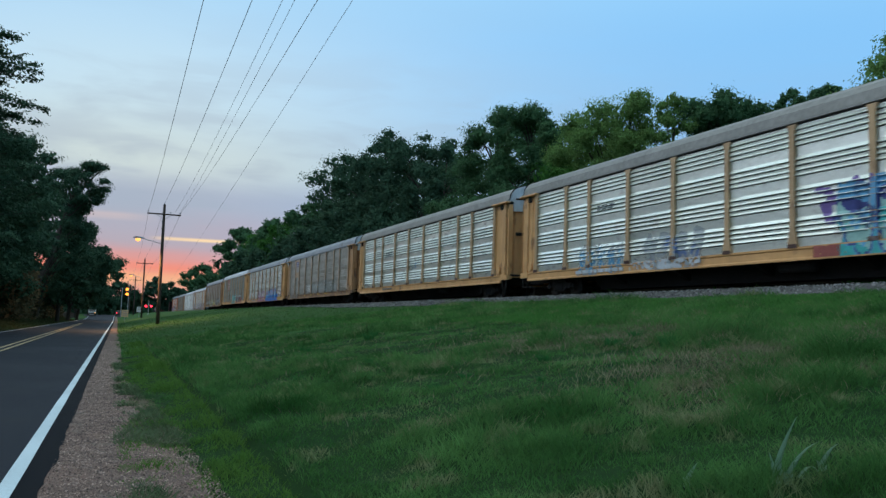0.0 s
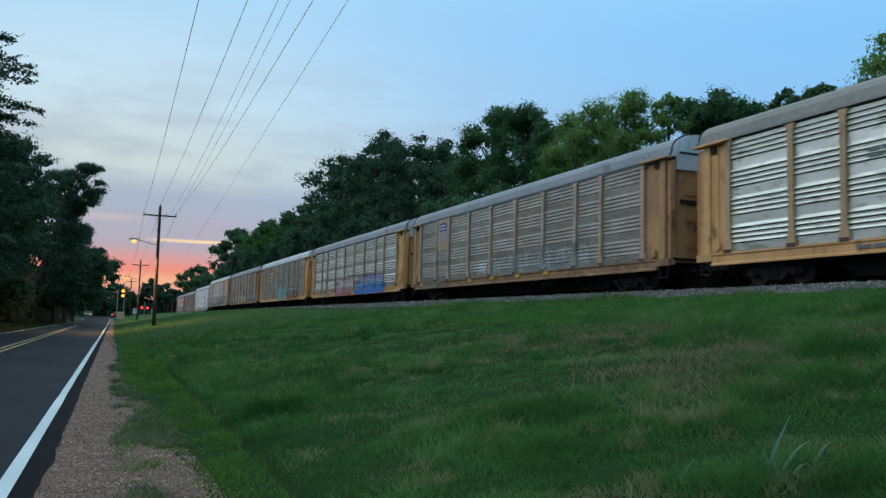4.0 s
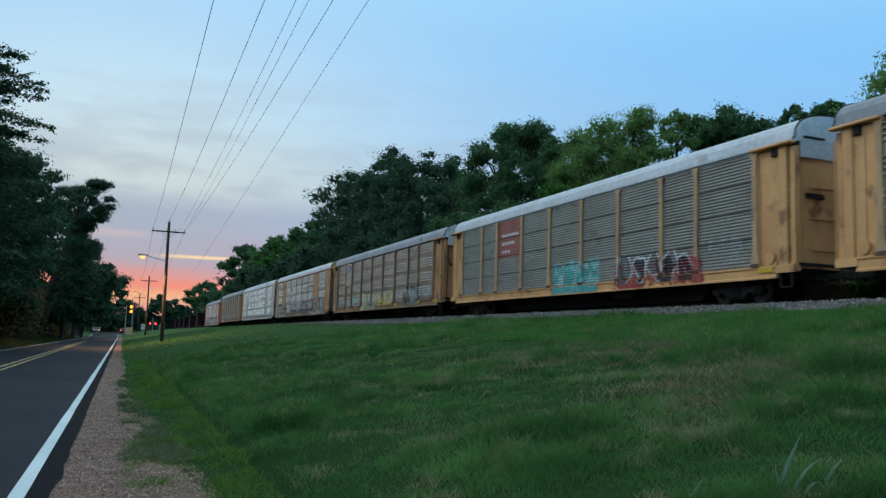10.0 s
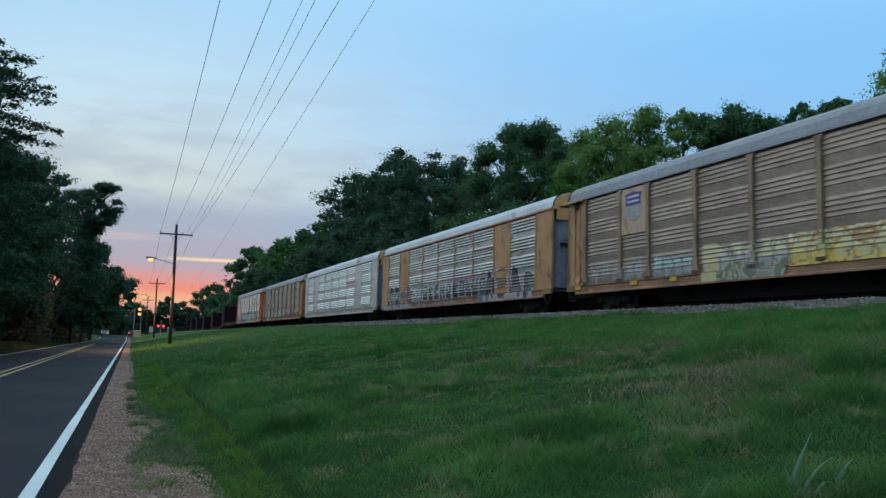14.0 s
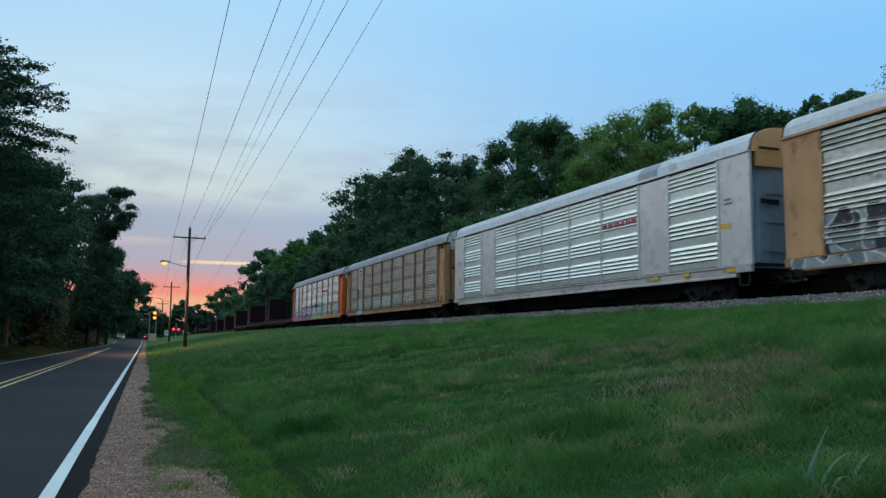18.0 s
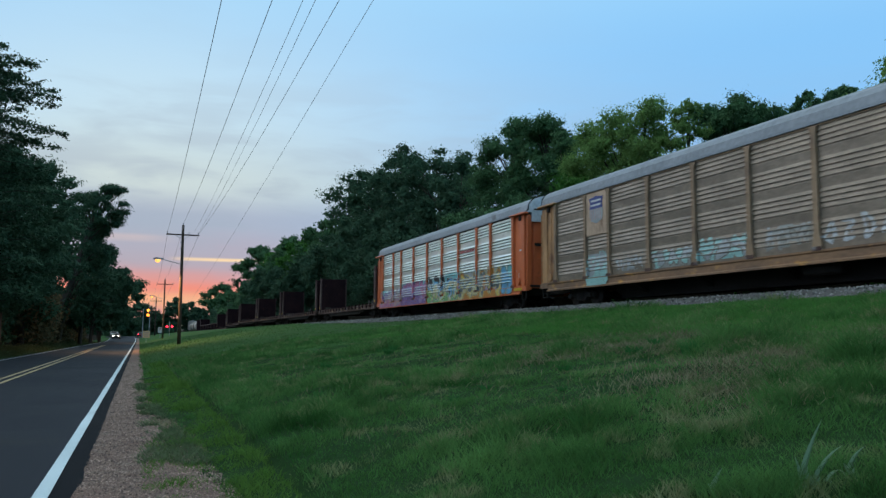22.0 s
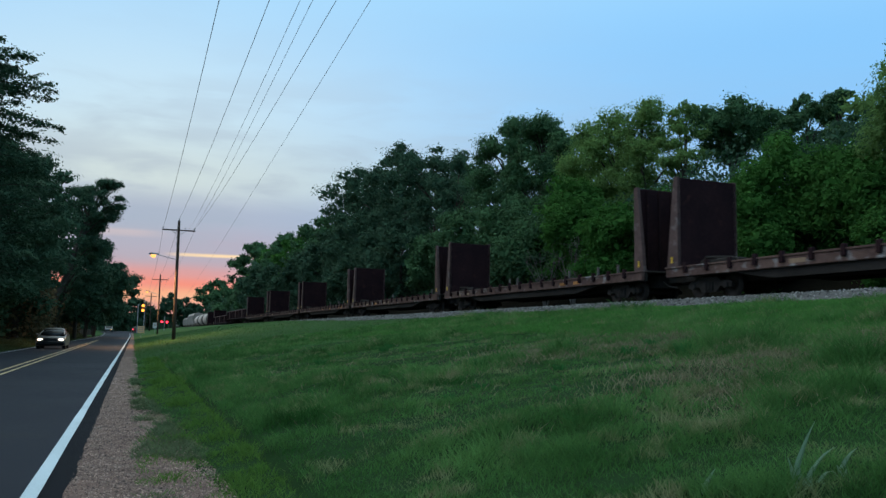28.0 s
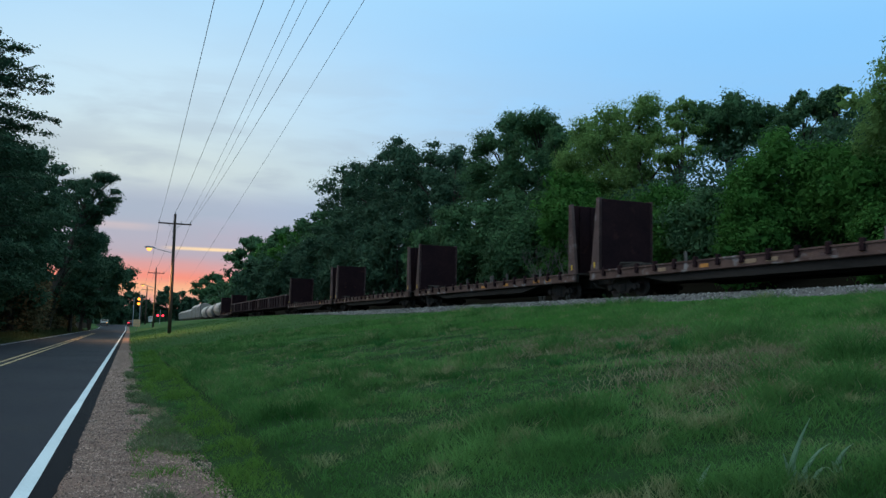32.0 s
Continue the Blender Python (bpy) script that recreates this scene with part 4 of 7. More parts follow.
def graffiti(car, x0, x1, z0, z1, kind, colours, seed, slim=False, letters=5, label="spray-painted lettering in bright colours", outline="", halo="", back=()):
    """Paint that follows the relief of the side.
    haze: worn patches; thin: single strokes; solid: one field; block: upright blocks in a pale border; wild: knotted fat strokes with outline, halo and a clouded ground."""
    rng = np.random.default_rng(seed)
    xs = np.arange(x0, x1, 0.035)
    side = SIDE_OF[car.name]
    steps = np.array([p[1] for p in PROFILES[side]])
    if side != "corrugated":
        steps = np.concatenate([steps, LIPS + 0.02])
    zs = np.unique(np.round(np.concatenate([steps[(steps > z0) & (steps < z1)], np.linspace(z0, z1, 34)]), 4))
    X, Z = np.meshgrid((xs[1:] + xs[:-1]) / 2, (zs[1:] + zs[:-1]) / 2)
    W, H = x1 - x0, z1 - z0
    wave = (value_noise(X * 1.4, Z * 1.4, seed + 7) - 0.5) * 0.22
    ragged = (value_noise(X * 5, Z * 5, seed) - 0.5) * 0.12
    palette = list(dict.fromkeys(list(colours) + [c for c in (outline, halo) if c] + list(back)))
    num = {c: i for i, c in enumerate(palette)}
    best = np.full(X.shape, 9.0)
    cell = W / letters
    order = rng.permutation(len(SHAPES))
    knots = 1
    for k in range(letters * knots):
        cx, w = x0 + cell * (k / knots + 0.06), cell * 0.9
        zb, h, lean = z0 + H * rng.uniform(0.06, 0.20), H * rng.uniform(0.58, 0.78), rng.uniform(-0.25, 0.25)
        for line in SHAPES[order[(k + k // 8) % len(SHAPES)]]:
            pts = [(cx + w * (0.14 + 0.72 * (px + lean * (pz - 0.5))) + rng.normal() * 0.11 * w, zb + h * pz + rng.normal() * 0.10 * h) for px, pz in line]
            for (ax, az), (bx, bz) in zip(pts, pts[1:]):
                dx, dz = bx - ax, bz - az
                t = np.clip(((X - ax) * dx + (Z - az) * dz) / (dx * dx + dz * dz + 1e-9), 0, 1)
                best = np.minimum(best, np.hypot(X + wave * 0.3 - ax - t * dx, Z + wave * 0.4 - az - t * dz))
    edge = np.minimum(np.minimum(X - x0, x1 - X), (z1 - Z) * 1.2)
    pick = np.full(X.shape, -1)
    patch = value_noise(X * 1.1, Z * 1.6, seed + 5) * 0.36 + value_noise(X * 3.1, Z * 3.1, seed + 6) * 0.22 + 0.42 * (Z - z0) / H
    if kind == "haze":
        worn = value_noise(X * 13, Z * 13, seed + 3) * 0.4 + value_noise(X * 1.6, Z * 2.2, seed + 4) * 0.4 + value_noise(X * 5, Z * 5, seed + 12) * 0.2
        pick[(edge + ragged * 3 > 0.10) & (worn > 0.5)] = 0
        pick[(edge > 0.2) & (best < 0.08) & (worn > 0.38)] = 1 % len(colours)
    elif kind == "solid":
        pick[edge + ragged * 0.4 > 0.01] = 0
        pick[(edge > 0.05) & (patch > 0.62)] = len(colours) - 1
    elif kind == "block":
        u = (X - x0) / cell
        n = np.floor(u).astype(int)
        h = np.array([rng.uniform(0.84, 1.0) for _ in range(letters + 1)])[np.clip(n, 0, letters)]
        f, v = u - n, (Z - z0) / (H * h)
        body = (f > 0.04) & (f < 0.96) & (v < 0.97)
        inner = (f > 0.12) & (f < 0.89) & (v < 0.90) & (v > 0.08)
        # counters: a notch or an eye in each block
        style = np.array([rng.integers(0, 4) for _ in range(letters + 1)])[np.clip(n, 0, letters)]
        eye = ((style == 0) & (np.abs(f - 0.5) < 0.09) & (np.abs(v - 0.62) < 0.16)) | ((style == 1) & (np.abs(f - 0.5) < 0.08) & (v < 0.42)) | \
              ((style == 2) & (np.abs(f - 0.5) < 0.07) & (v > 0.5)) | ((style == 3) & (f > 0.62) & (np.abs(v - 0.5) < 0.10))
        pick[(edge + ragged > 0.03)] = num[back[0]] if back else -1
        pick[body] = num[outline]
        pick[inner & ~eye] = 0
        pick[inner & ~eye & (patch > 0.66)] = len(colours) - 1
    else:
        stroke = min(H * 0.14, cell * 0.19) * (0.42 if kind == "thin" else 1.0)
        if back:
            field = (edge + ragged * 2 + wave * 1.2 > 0.10) & (best < stroke * 4.5 + wave)
            layer = np.clip(((Z - z0) / H * 0.8 + (patch - 0.35) * 0.9) * len(back), 0, len(back) - 1).astype(int)
            pick[field] = np.array([num[c] for c in back])[layer][field]
        if halo:
            pick[best < stroke + 0.095 + ragged * 0.3] = num[halo]
        if outline:
            pick[best < stroke + 0.055 + ragged * 0.15] = num[outline]
        fill = best < stroke * (1 + ragged)
        tone = np.clip((patch - 0.18) / 0.6 * len(colours), 0, len(colours) - 1).astype(int)
        pick[fill] = tone[fill]
        if halo and kind == "wild" and len(colours) > 2:
            pick[(best < stroke * 0.28) & (value_noise(X * 4, Z * 4, seed + 11) > 0.62)] = num[halo]
    pick[value_noise(X * 9, Z * 9, seed + 9) > (0.93 if kind != "haze" else 0.8)] = -1
    if side != "corrugated":
        lip = np.min(np.abs(Z[:, :1] - LIPS - 0.008), -1) < 0.013
        e = np.array(bay_edges())
        louvred = (X[0] > e[0]) & (X[0] < e[-1])
        if slim:
            louvred &= ~((X[0] > e[1]) & (X[0] < e[2])) & ~((X[0] > e[7]) & (X[0] < e[8]))
        pick[(lip & (Z[:, 0] > SILL1))[:, None] & louvred[None, :]] = -1
    n = len(xs)
    XV, ZV = np.meshgrid(xs, zs)
    V = np.stack([XV, -HALF - surface(XV, ZV, slim, side) - 0.006, ZV], -1).reshape(-1, 3)
    j, i = np.nonzero(pick >= 0)
    a, tone = j * n + i, pick[j, i]
    # the ground is one part, each letter on it another
    letter = np.clip((X[j, i] - x0) / cell, 0, letters - 1).astype(int)
    if kind in ("haze", "solid"):
        letter[:] = -1
    else:
        letter[np.isin(tone, [num[c] for c in back if c not in colours])] = -1
    for k in np.unique(letter):
        own = letter == k
        used, inv = np.unique(np.stack([a, a + 1, a + n + 1, a + n], 1)[own], return_inverse=True)
        name = "painted_letter" if k >= 0 else "painted_ground"
        me = np_mesh(name, V[used], [inv.reshape(-1, 4)], [M["paint_" + c] for c in palette])
        me.polygons.foreach_set("material_index", tone[own].astype(np.int32))
        ob = part(name, me, M["paint_white"], car, label)
        if k < 0:
            tagged(ob, label, kind="stuff")


def plate(car, x0, x1, z0, z1, material, name="marking", label="", out=0.068):
    return part(name, Geo().box(x0, x1, -HALF - out - 0.004, -HALF - out + 0.02, z0, z1), M[material], car, label)


def bars(car, x0, x1, z0, z1, rows, material, out=0.112, seed=0):
    rng = random.Random(seed)
    for r in range(rows):
        h = (z1 - z0) / rows
        za = z1 - (r + 1) * h + h * 0.22
        x = x0
        while x < x1 - 0.1:
            w = rng.uniform(0.18, 0.5)
            plate(car, x, min(x + w, x1), za, za + h * 0.56, material, "stencil_bar", out=out)
            x += w + 0.1


def shield(car, x0, x1, z1, broad=False):
    """A plain blue-topped shield over a pale striped field, on a painted plate."""
    w, cx = (x1 - x0) * 0.82, (x0 + x1) / 2
    top = [(cx - w * 0.36, z1 - 0.62), (cx + w * 0.36, z1 - 0.62), (cx + w * 0.34, z1 - 0.35), (cx + w * 0.40, z1 - 0.12), (cx + w * 0.2, z1 - 0.10), (cx, z1 - 0.04), (cx - w * 0.2, z1 - 0.10), (cx - w * 0.40, z1 - 0.12), (cx - w * 0.34, z1 - 0.35)]
    field = [(cx - w * 0.36, z1 - 0.62), (cx - w * 0.38, z1 - 0.9), (cx - w * 0.32, z1 - 1.15), (cx, z1 - 1.30), (cx + w * 0.32, z1 - 1.15), (cx + w * 0.38, z1 - 0.9), (cx + w * 0.36, z1 - 0.62)]
    part("emblem", Geo().outline_y(top, -HALF - 0.082, -HALF - 0.05), M["paint_navy"], car, "blue and white striped emblem")
    part("emblem_field", Geo().outline_y(field, -HALF - 0.076, -HALF - 0.05), M["paint_haze"], car, "pale lower half of the emblem")
    for k in range(2):
        plate(car, cx - w * 0.28, cx + w * 0.28, z1 - 0.30 - 0.2 * k, z1 - 0.22 - 0.2 * k, "paint_white", "emblem_bar", out=0.086)
    for k in range(5):
        plate(car, cx - w * 0.30 + k * w * 0.13, cx - w * 0.30 + k * w * 0.13 + w * 0.05, z1 - 1.13, z1 - 0.64, "paint_rose", "emblem_stripe", out=0.078)


def autorack(label, panel, frame_mat, roof, solid=False, emblem="", roof_end="end_sheet", door=None, posts=None, gap="underframe"):
    car = thing("autorack_car", label, "rail car", "autorack cars of the train")
    slim, fm, xs = solid, M[frame_mat], bay_edges()
    side = SIDE_OF[car.name] = SIDES.get(panel, "louvred")
    door = door or frame_mat
    pm = M[posts or {"ochre": "ochre_post", "ochre_dirty": "ochre_post"}.get(frame_mat, frame_mat)] if not solid else fm
    # underframe and side sills
    e = LEN / 2 - 0.2
    part("centre_sill", lambda: Geo().outline_y([(-e, 1.09), (-e, 0.72), (-8.6, 0.72), (-8.0, 0.22), (8.0, 0.22), (8.6, 0.72), (e, 0.72), (e, 1.09)], -0.42, 0.42), M["underframe"], car, "dark steel centre sill", key="rack_sill")
    part("floor_plate", lambda: Geo().box(-LEN / 2, LEN / 2, -1.36, 1.36, 1.10, 1.20), M["underframe"], car, "dark steel floor", key="rack_floor")
    for x in (-6.2, -2.1, 2.1, 6.2):
        part("cross_bearer", lambda: Geo().outline_x([(-1.40, 1.10), (-1.40, 0.86), (-0.45, 0.40), (0.45, 0.40), (1.40, 0.86), (1.40, 1.10)], -0.12, 0.12), M["underframe"], car, key="bearer", at=(x, 0, 0))
    part("brake_reservoir", lambda: Geo().tube([(-0.9, -0.95, 0.62), (-0.8, -0.95, 0.62), (0.5, -0.95, 0.62), (0.6, -0.95, 0.62)], [0.12, 0.2, 0.2, 0.12], 12), M["underframe"], car, "dark round brake reservoir", key="reservoir", at=(3.9, 0, 0))

    def sill():
        g = Geo().outline_x([(-HALF - 0.10, SILL0), (-HALF + 0.06, SILL0), (-HALF + 0.06, SILL1), (-HALF - 0.10, SILL1), (-HALF - 0.10, SILL1 - 0.06), (-HALF - 0.06, SILL1 - 0.1), (-HALF - 0.06, SILL0 + 0.1), (-HALF - 0.10, SILL0 + 0.06)], -LEN / 2 + 0.75, LEN / 2 - 0.75)
        for e in (-1, 1):
            g.box(min(e * LEN / 2, e * (LEN / 2 - 0.78)), max(e * LEN / 2, e * (LEN / 2 - 0.78)), -HALF - 0.08, -HALF + 0.06, SILL0 + 0.16, SILL1)
        return g
    lower = M[{"ochre_dirty": "sill_worn", "white_panel": "sill_white"}.get(frame_mat, frame_mat)]
    part("side_sill", sill, lower, car, key="sill")
    part("side_sill", sill, lower, car, key="sill", at=Matrix.Rotation(math.pi, 4, "Z"))
    # louvred panels and posts on the near side
    for k, w in enumerate(BAYS):
        narrow = w < 2.3
        if solid and narrow:
            part("plain_panel", lambda: Geo().box(0.03, w - 0.03, -HALF - 0.03, -HALF + 0.06, SILL1, PANEL1, 0.01), fm, car, "plain sheet panel", key="plain%.2f" % w, at=(xs[k], 0, 0))
        elif emblem == "shield" and k == 1:
            part("side_panel", lambda: panel_geo(w, side, SILL1, SILL1 + 2.05), M[panel], car, key="lower%.2f%s" % (w, side), at=(xs[k], 0, 0))
            part("emblem_plate", lambda: Geo().box(0.04, w - 0.04, -HALF - 0.06, -HALF + 0.04, SILL1 + 1.90, PANEL1, 0.01), M["post_pale"], car, "plain faded plate", key="uplate%.2f" % w, at=(xs[k], 0, 0))
            shield(car, xs[k] + 0.1, xs[k] + w - 0.1, PANEL1 - 0.12)
        else:
            sp = part("side_panel", lambda: panel_geo(w, side), M[panel], car, "%s steel side panel" % side, key="panel%.2f%s" % (w, side), at=(xs[k], 0, 0))
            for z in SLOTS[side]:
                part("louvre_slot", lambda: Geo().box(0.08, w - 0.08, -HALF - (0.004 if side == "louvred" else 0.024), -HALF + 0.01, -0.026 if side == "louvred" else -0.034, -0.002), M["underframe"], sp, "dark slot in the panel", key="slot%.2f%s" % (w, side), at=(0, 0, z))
    for x in xs:
        part("post", lambda: post_geo(slim), pm, car, key="post%d" % slim, at=(x, 0, 0))
        if not slim:
            part("post_foot", lambda: Geo().box(-0.19, 0.19, -HALF - 0.125, -HALF - 0.09, SILL1 - 0.03, SILL1 + 0.10, 0.01), M["rust_pale"], car, key="foot", at=(x, 0, 0))
    # strip between the panels' tops and the roof
    for k, w in enumerate(BAYS):
        if not (solid and w < 2.3):
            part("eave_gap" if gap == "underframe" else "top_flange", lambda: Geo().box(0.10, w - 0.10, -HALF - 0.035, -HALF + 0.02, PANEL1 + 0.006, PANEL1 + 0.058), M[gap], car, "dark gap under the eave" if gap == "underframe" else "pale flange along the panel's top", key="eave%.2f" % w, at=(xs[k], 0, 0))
    # far side: the same panels in one wall
    def far_wall():
        g = Geo()
        ring = [(HALF + o, z) for o, z in PROFILES["louvred"]] + [(HALF - 0.06, SILL1), (HALF - 0.06, PANEL1)]
        return g.outline_x(ring, -LEN / 2 + 0.3, LEN / 2 - 0.3)
    part("far_side_wall", far_wall, M[panel], car, key="farwall")
    part("deck", lambda: Geo().box(-LEN / 2 + 0.3, LEN / 2 - 0.3, -HALF + 0.07, HALF - 0.07, 2.62, 2.70).box(-LEN / 2 + 0.3, LEN / 2 - 0.3, -HALF + 0.07, HALF - 0.07, 3.90, 3.98), M["underframe"], car, key="rackdeck")
    if solid:
        part("panel_gap", lambda: Geo().box(xs[0] + 0.1, xs[-1] - 0.1, -HALF - 0.037, -HALF - 0.01, SILL1 + 0.004, SILL1 + 0.03), M["underframe"], car, "dark gap above the side sill", key="gap")
    # end columns, doors, ladders
    for end, col in ((-1, COLUMN_A), (1, COLUMN_B)):
        xa, xb = sorted((end * LEN / 2, end * (LEN / 2 - col)))
        if solid:
            part("end_column", lambda: Geo().box(xa, xb, -HALF - 0.03, -HALF + 0.10, SILL1 - 0.02, EAVE - 0.05, 0.02), fm, car, key="colS%d" % end)
        else:
            def column():
                # recessed plate, post beside the louvres, broad pillar near the end
                X = lambda p, q: sorted((end * (LEN / 2 - p), end * (LEN / 2 - q)))
                g = Geo().box(*X(col - 0.10, 0.62), -HALF + 0.02, -HALF + 0.08, SILL1 + 0.02, PANEL1 - 0.05, 0.01)
                g.box(*X(col, col - 0.14), -HALF - 0.06, -HALF + 0.08, SILL1, PANEL1, 0.02)
                return g.box(*X(1.06, 0.94), -HALF - 0.01, -HALF + 0.05, SILL1 + 0.05, PANEL1 - 0.1, 0.01) if end < 0 else g
            part("end_column", column, fm, car, key="col%d" % end)
            part("door_pillar", lambda: Geo().box(*sorted((end * (LEN / 2 - 0.66), end * (LEN / 2 - 0.30))), -HALF - 0.05, -HALF + 0.22, SILL0 + 0.22, PANEL1 - 0.02, 0.03), fm, car, key="pillar%d" % end)
            part("door_jamb", lambda: Geo().box(*sorted((end * (LEN / 2 - 0.24), end * (LEN / 2 - 0.02))), -HALF + 0.03, -HALF + 0.25, SILL0 + 0.2, PANEL1 - 0.06, 0.02), fm, car, key="jamb%d" % end)
            part("ladder", lambda: ladder_geo(SILL0 + 0.25, PANEL1 - 0.3, 0.3), fm, car, key="ladder", at=(end * (LEN / 2 - 0.16), -HALF + 0.005, 0))
            part("header", lambda: Geo().box(*sorted((end * (LEN / 2 + 0.02), end * (LEN / 2 - col - 0.12))), -HALF - 0.24, -HALF + 0.05, PANEL1 - 0.01, PANEL1 + 0.08, 0.02), fm, car, key="header%d" % end)
            part("brake_gear", lambda: Geo().tube([(end * (LEN / 2 - 1.0), -HALF - 0.02, SILL1 + 0.25), (end * (LEN / 2 - 1.0), -HALF - 0.10, SILL1 + 0.25)], 0.2, 14).box(*sorted((end * (LEN / 2 - 1.25), end * (LEN / 2 - 0.75))), -HALF - 0.04, -HALF + 0.03, SILL1, SILL1 + 0.12), fm, car, key="brake%d" % end)
            part("lock_bracket", lambda: Geo().box(xa + col * 0.45, xa + col * 0.62, -HALF - 0.10, -HALF, PANEL1 - 0.30, PANEL1 - 0.02, 0.02), M["underframe"], car, key="lock%d" % end)
        # folded end door: curved sheet between the corners
        def door_geo():
            g = Geo()
            x = end * (LEN / 2 - 0.05)
            ring = [(x - end * 0.32, -HALF + 0.2), (x - end * 0.08, -HALF + 0.45), (x, -0.7), (x + end * 0.04, 0), (x, 0.7), (x - end * 0.08, HALF - 0.45), (x - end * 0.32, HALF - 0.2)]
            inner = [(px - end * 0.06, py) for px, py in reversed(ring)]
            g.loft([[(px, py, z) for px, py in ring + inner] for z in (SILL0 + 0.3, PANEL1 - 0.4)])
            for z in (1.6, 2.6, 3.6):
                g.box(x - 0.02 + end * 0.05, x + 0.02 + end * 0.05, -0.9, 0.9, z, z + 0.06)
            return g
        part("end_door", door_geo, M[door], car, "ribbed folding end door", key="door%d" % end)
        part("door_slot", lambda: Geo().box(end * (LEN / 2 + 0.03) - 0.02, end * (LEN / 2 + 0.03) + 0.02, -1.1, -0.3, 3.25, 3.42, 0.01), M["underframe"], car, key="slot%d" % end)
        part("end_cap", lambda: Geo().loft([[(end * (LEN / 2 - 0.02), y, z) for y, z in roof_outline(0.06)], [(end * (LEN / 2 + 0.06), y * 0.98, EAVE + (z - EAVE) * 0.97) for y, z in roof_outline(0.08)]]).box(end * (LEN / 2) - 0.1, end * (LEN / 2) + 0.05, -HALF + 0.25, HALF - 0.25, PANEL1 - 0.42, EAVE), M[roof_end], car, "sloped roof end", key="cap%d" % end)
        def arch():
            g, o = Geo(), roof_outline(-0.012)[1:-1]
            return g.tube([(end * (LEN / 2 + 0.0), y, z + 0.006) for y, z in o], 0.022, 5)
        part("roof_end_slot", lambda: Geo().box(end * (LEN / 2 + 0.07) - 0.02, end * (LEN / 2 + 0.07) + 0.02, -1.15, -0.25, EAVE + 0.02, EAVE + 0.10, 0.01), M["underframe"], car, "dark slot in the roof end", key="eslot%d" % end)
        part("roof_end_seam", arch, M["underframe"], car, "dark seam along the roof end", key="arch%d" % end)
        add_coupler(car, end * (LEN / 2 - 0.1), end)
        add_truck(car, end * (LEN / 2 - 3.1))
        part("step", lambda: Geo().box(-0.25, 0.25, -0.03, 0.03, 0.42, 0.46).box(-0.25, -0.21, -0.03, 0.03, 0.42, 0.95).box(0.21, 0.25, -0.03, 0.03, 0.42, 0.95), M["underframe"], car, key="step", at=(end * (LEN / 2 - 0.4), -HALF, 0))
    # roof in one long shell with cross seams
    def roof_geo():
        g = Geo()
        o = roof_outline()
        g.outline_x(o, -LEN / 2 + 0.02, LEN / 2 - 0.02)
        k = roof_outline(-0.004)
        for x in np.arange(-LEN / 2 + 1.3, LEN / 2 - 1, 1.46):
            g.loft([[(x - 0.02, y, z + 0.004) for y, z in k], [(x + 0.02, y, z + 0.004) for y, z in k]])
        return g
    part("roof", roof_geo, M[roof], car, "curved sheet roof with seams", key="rackroof", smooth=False)
    part("roof_rail", lambda: Geo().box(-LEN / 2, LEN / 2, -HALF - 0.09, -HALF - 0.03, EAVE - 0.10, EAVE - 0.01).box(-LEN / 2, LEN / 2, HALF + 0.03, HALF + 0.09, EAVE - 0.10, EAVE - 0.01), fm if solid else M[roof], car, key="roofrail%d" % solid)
    return car


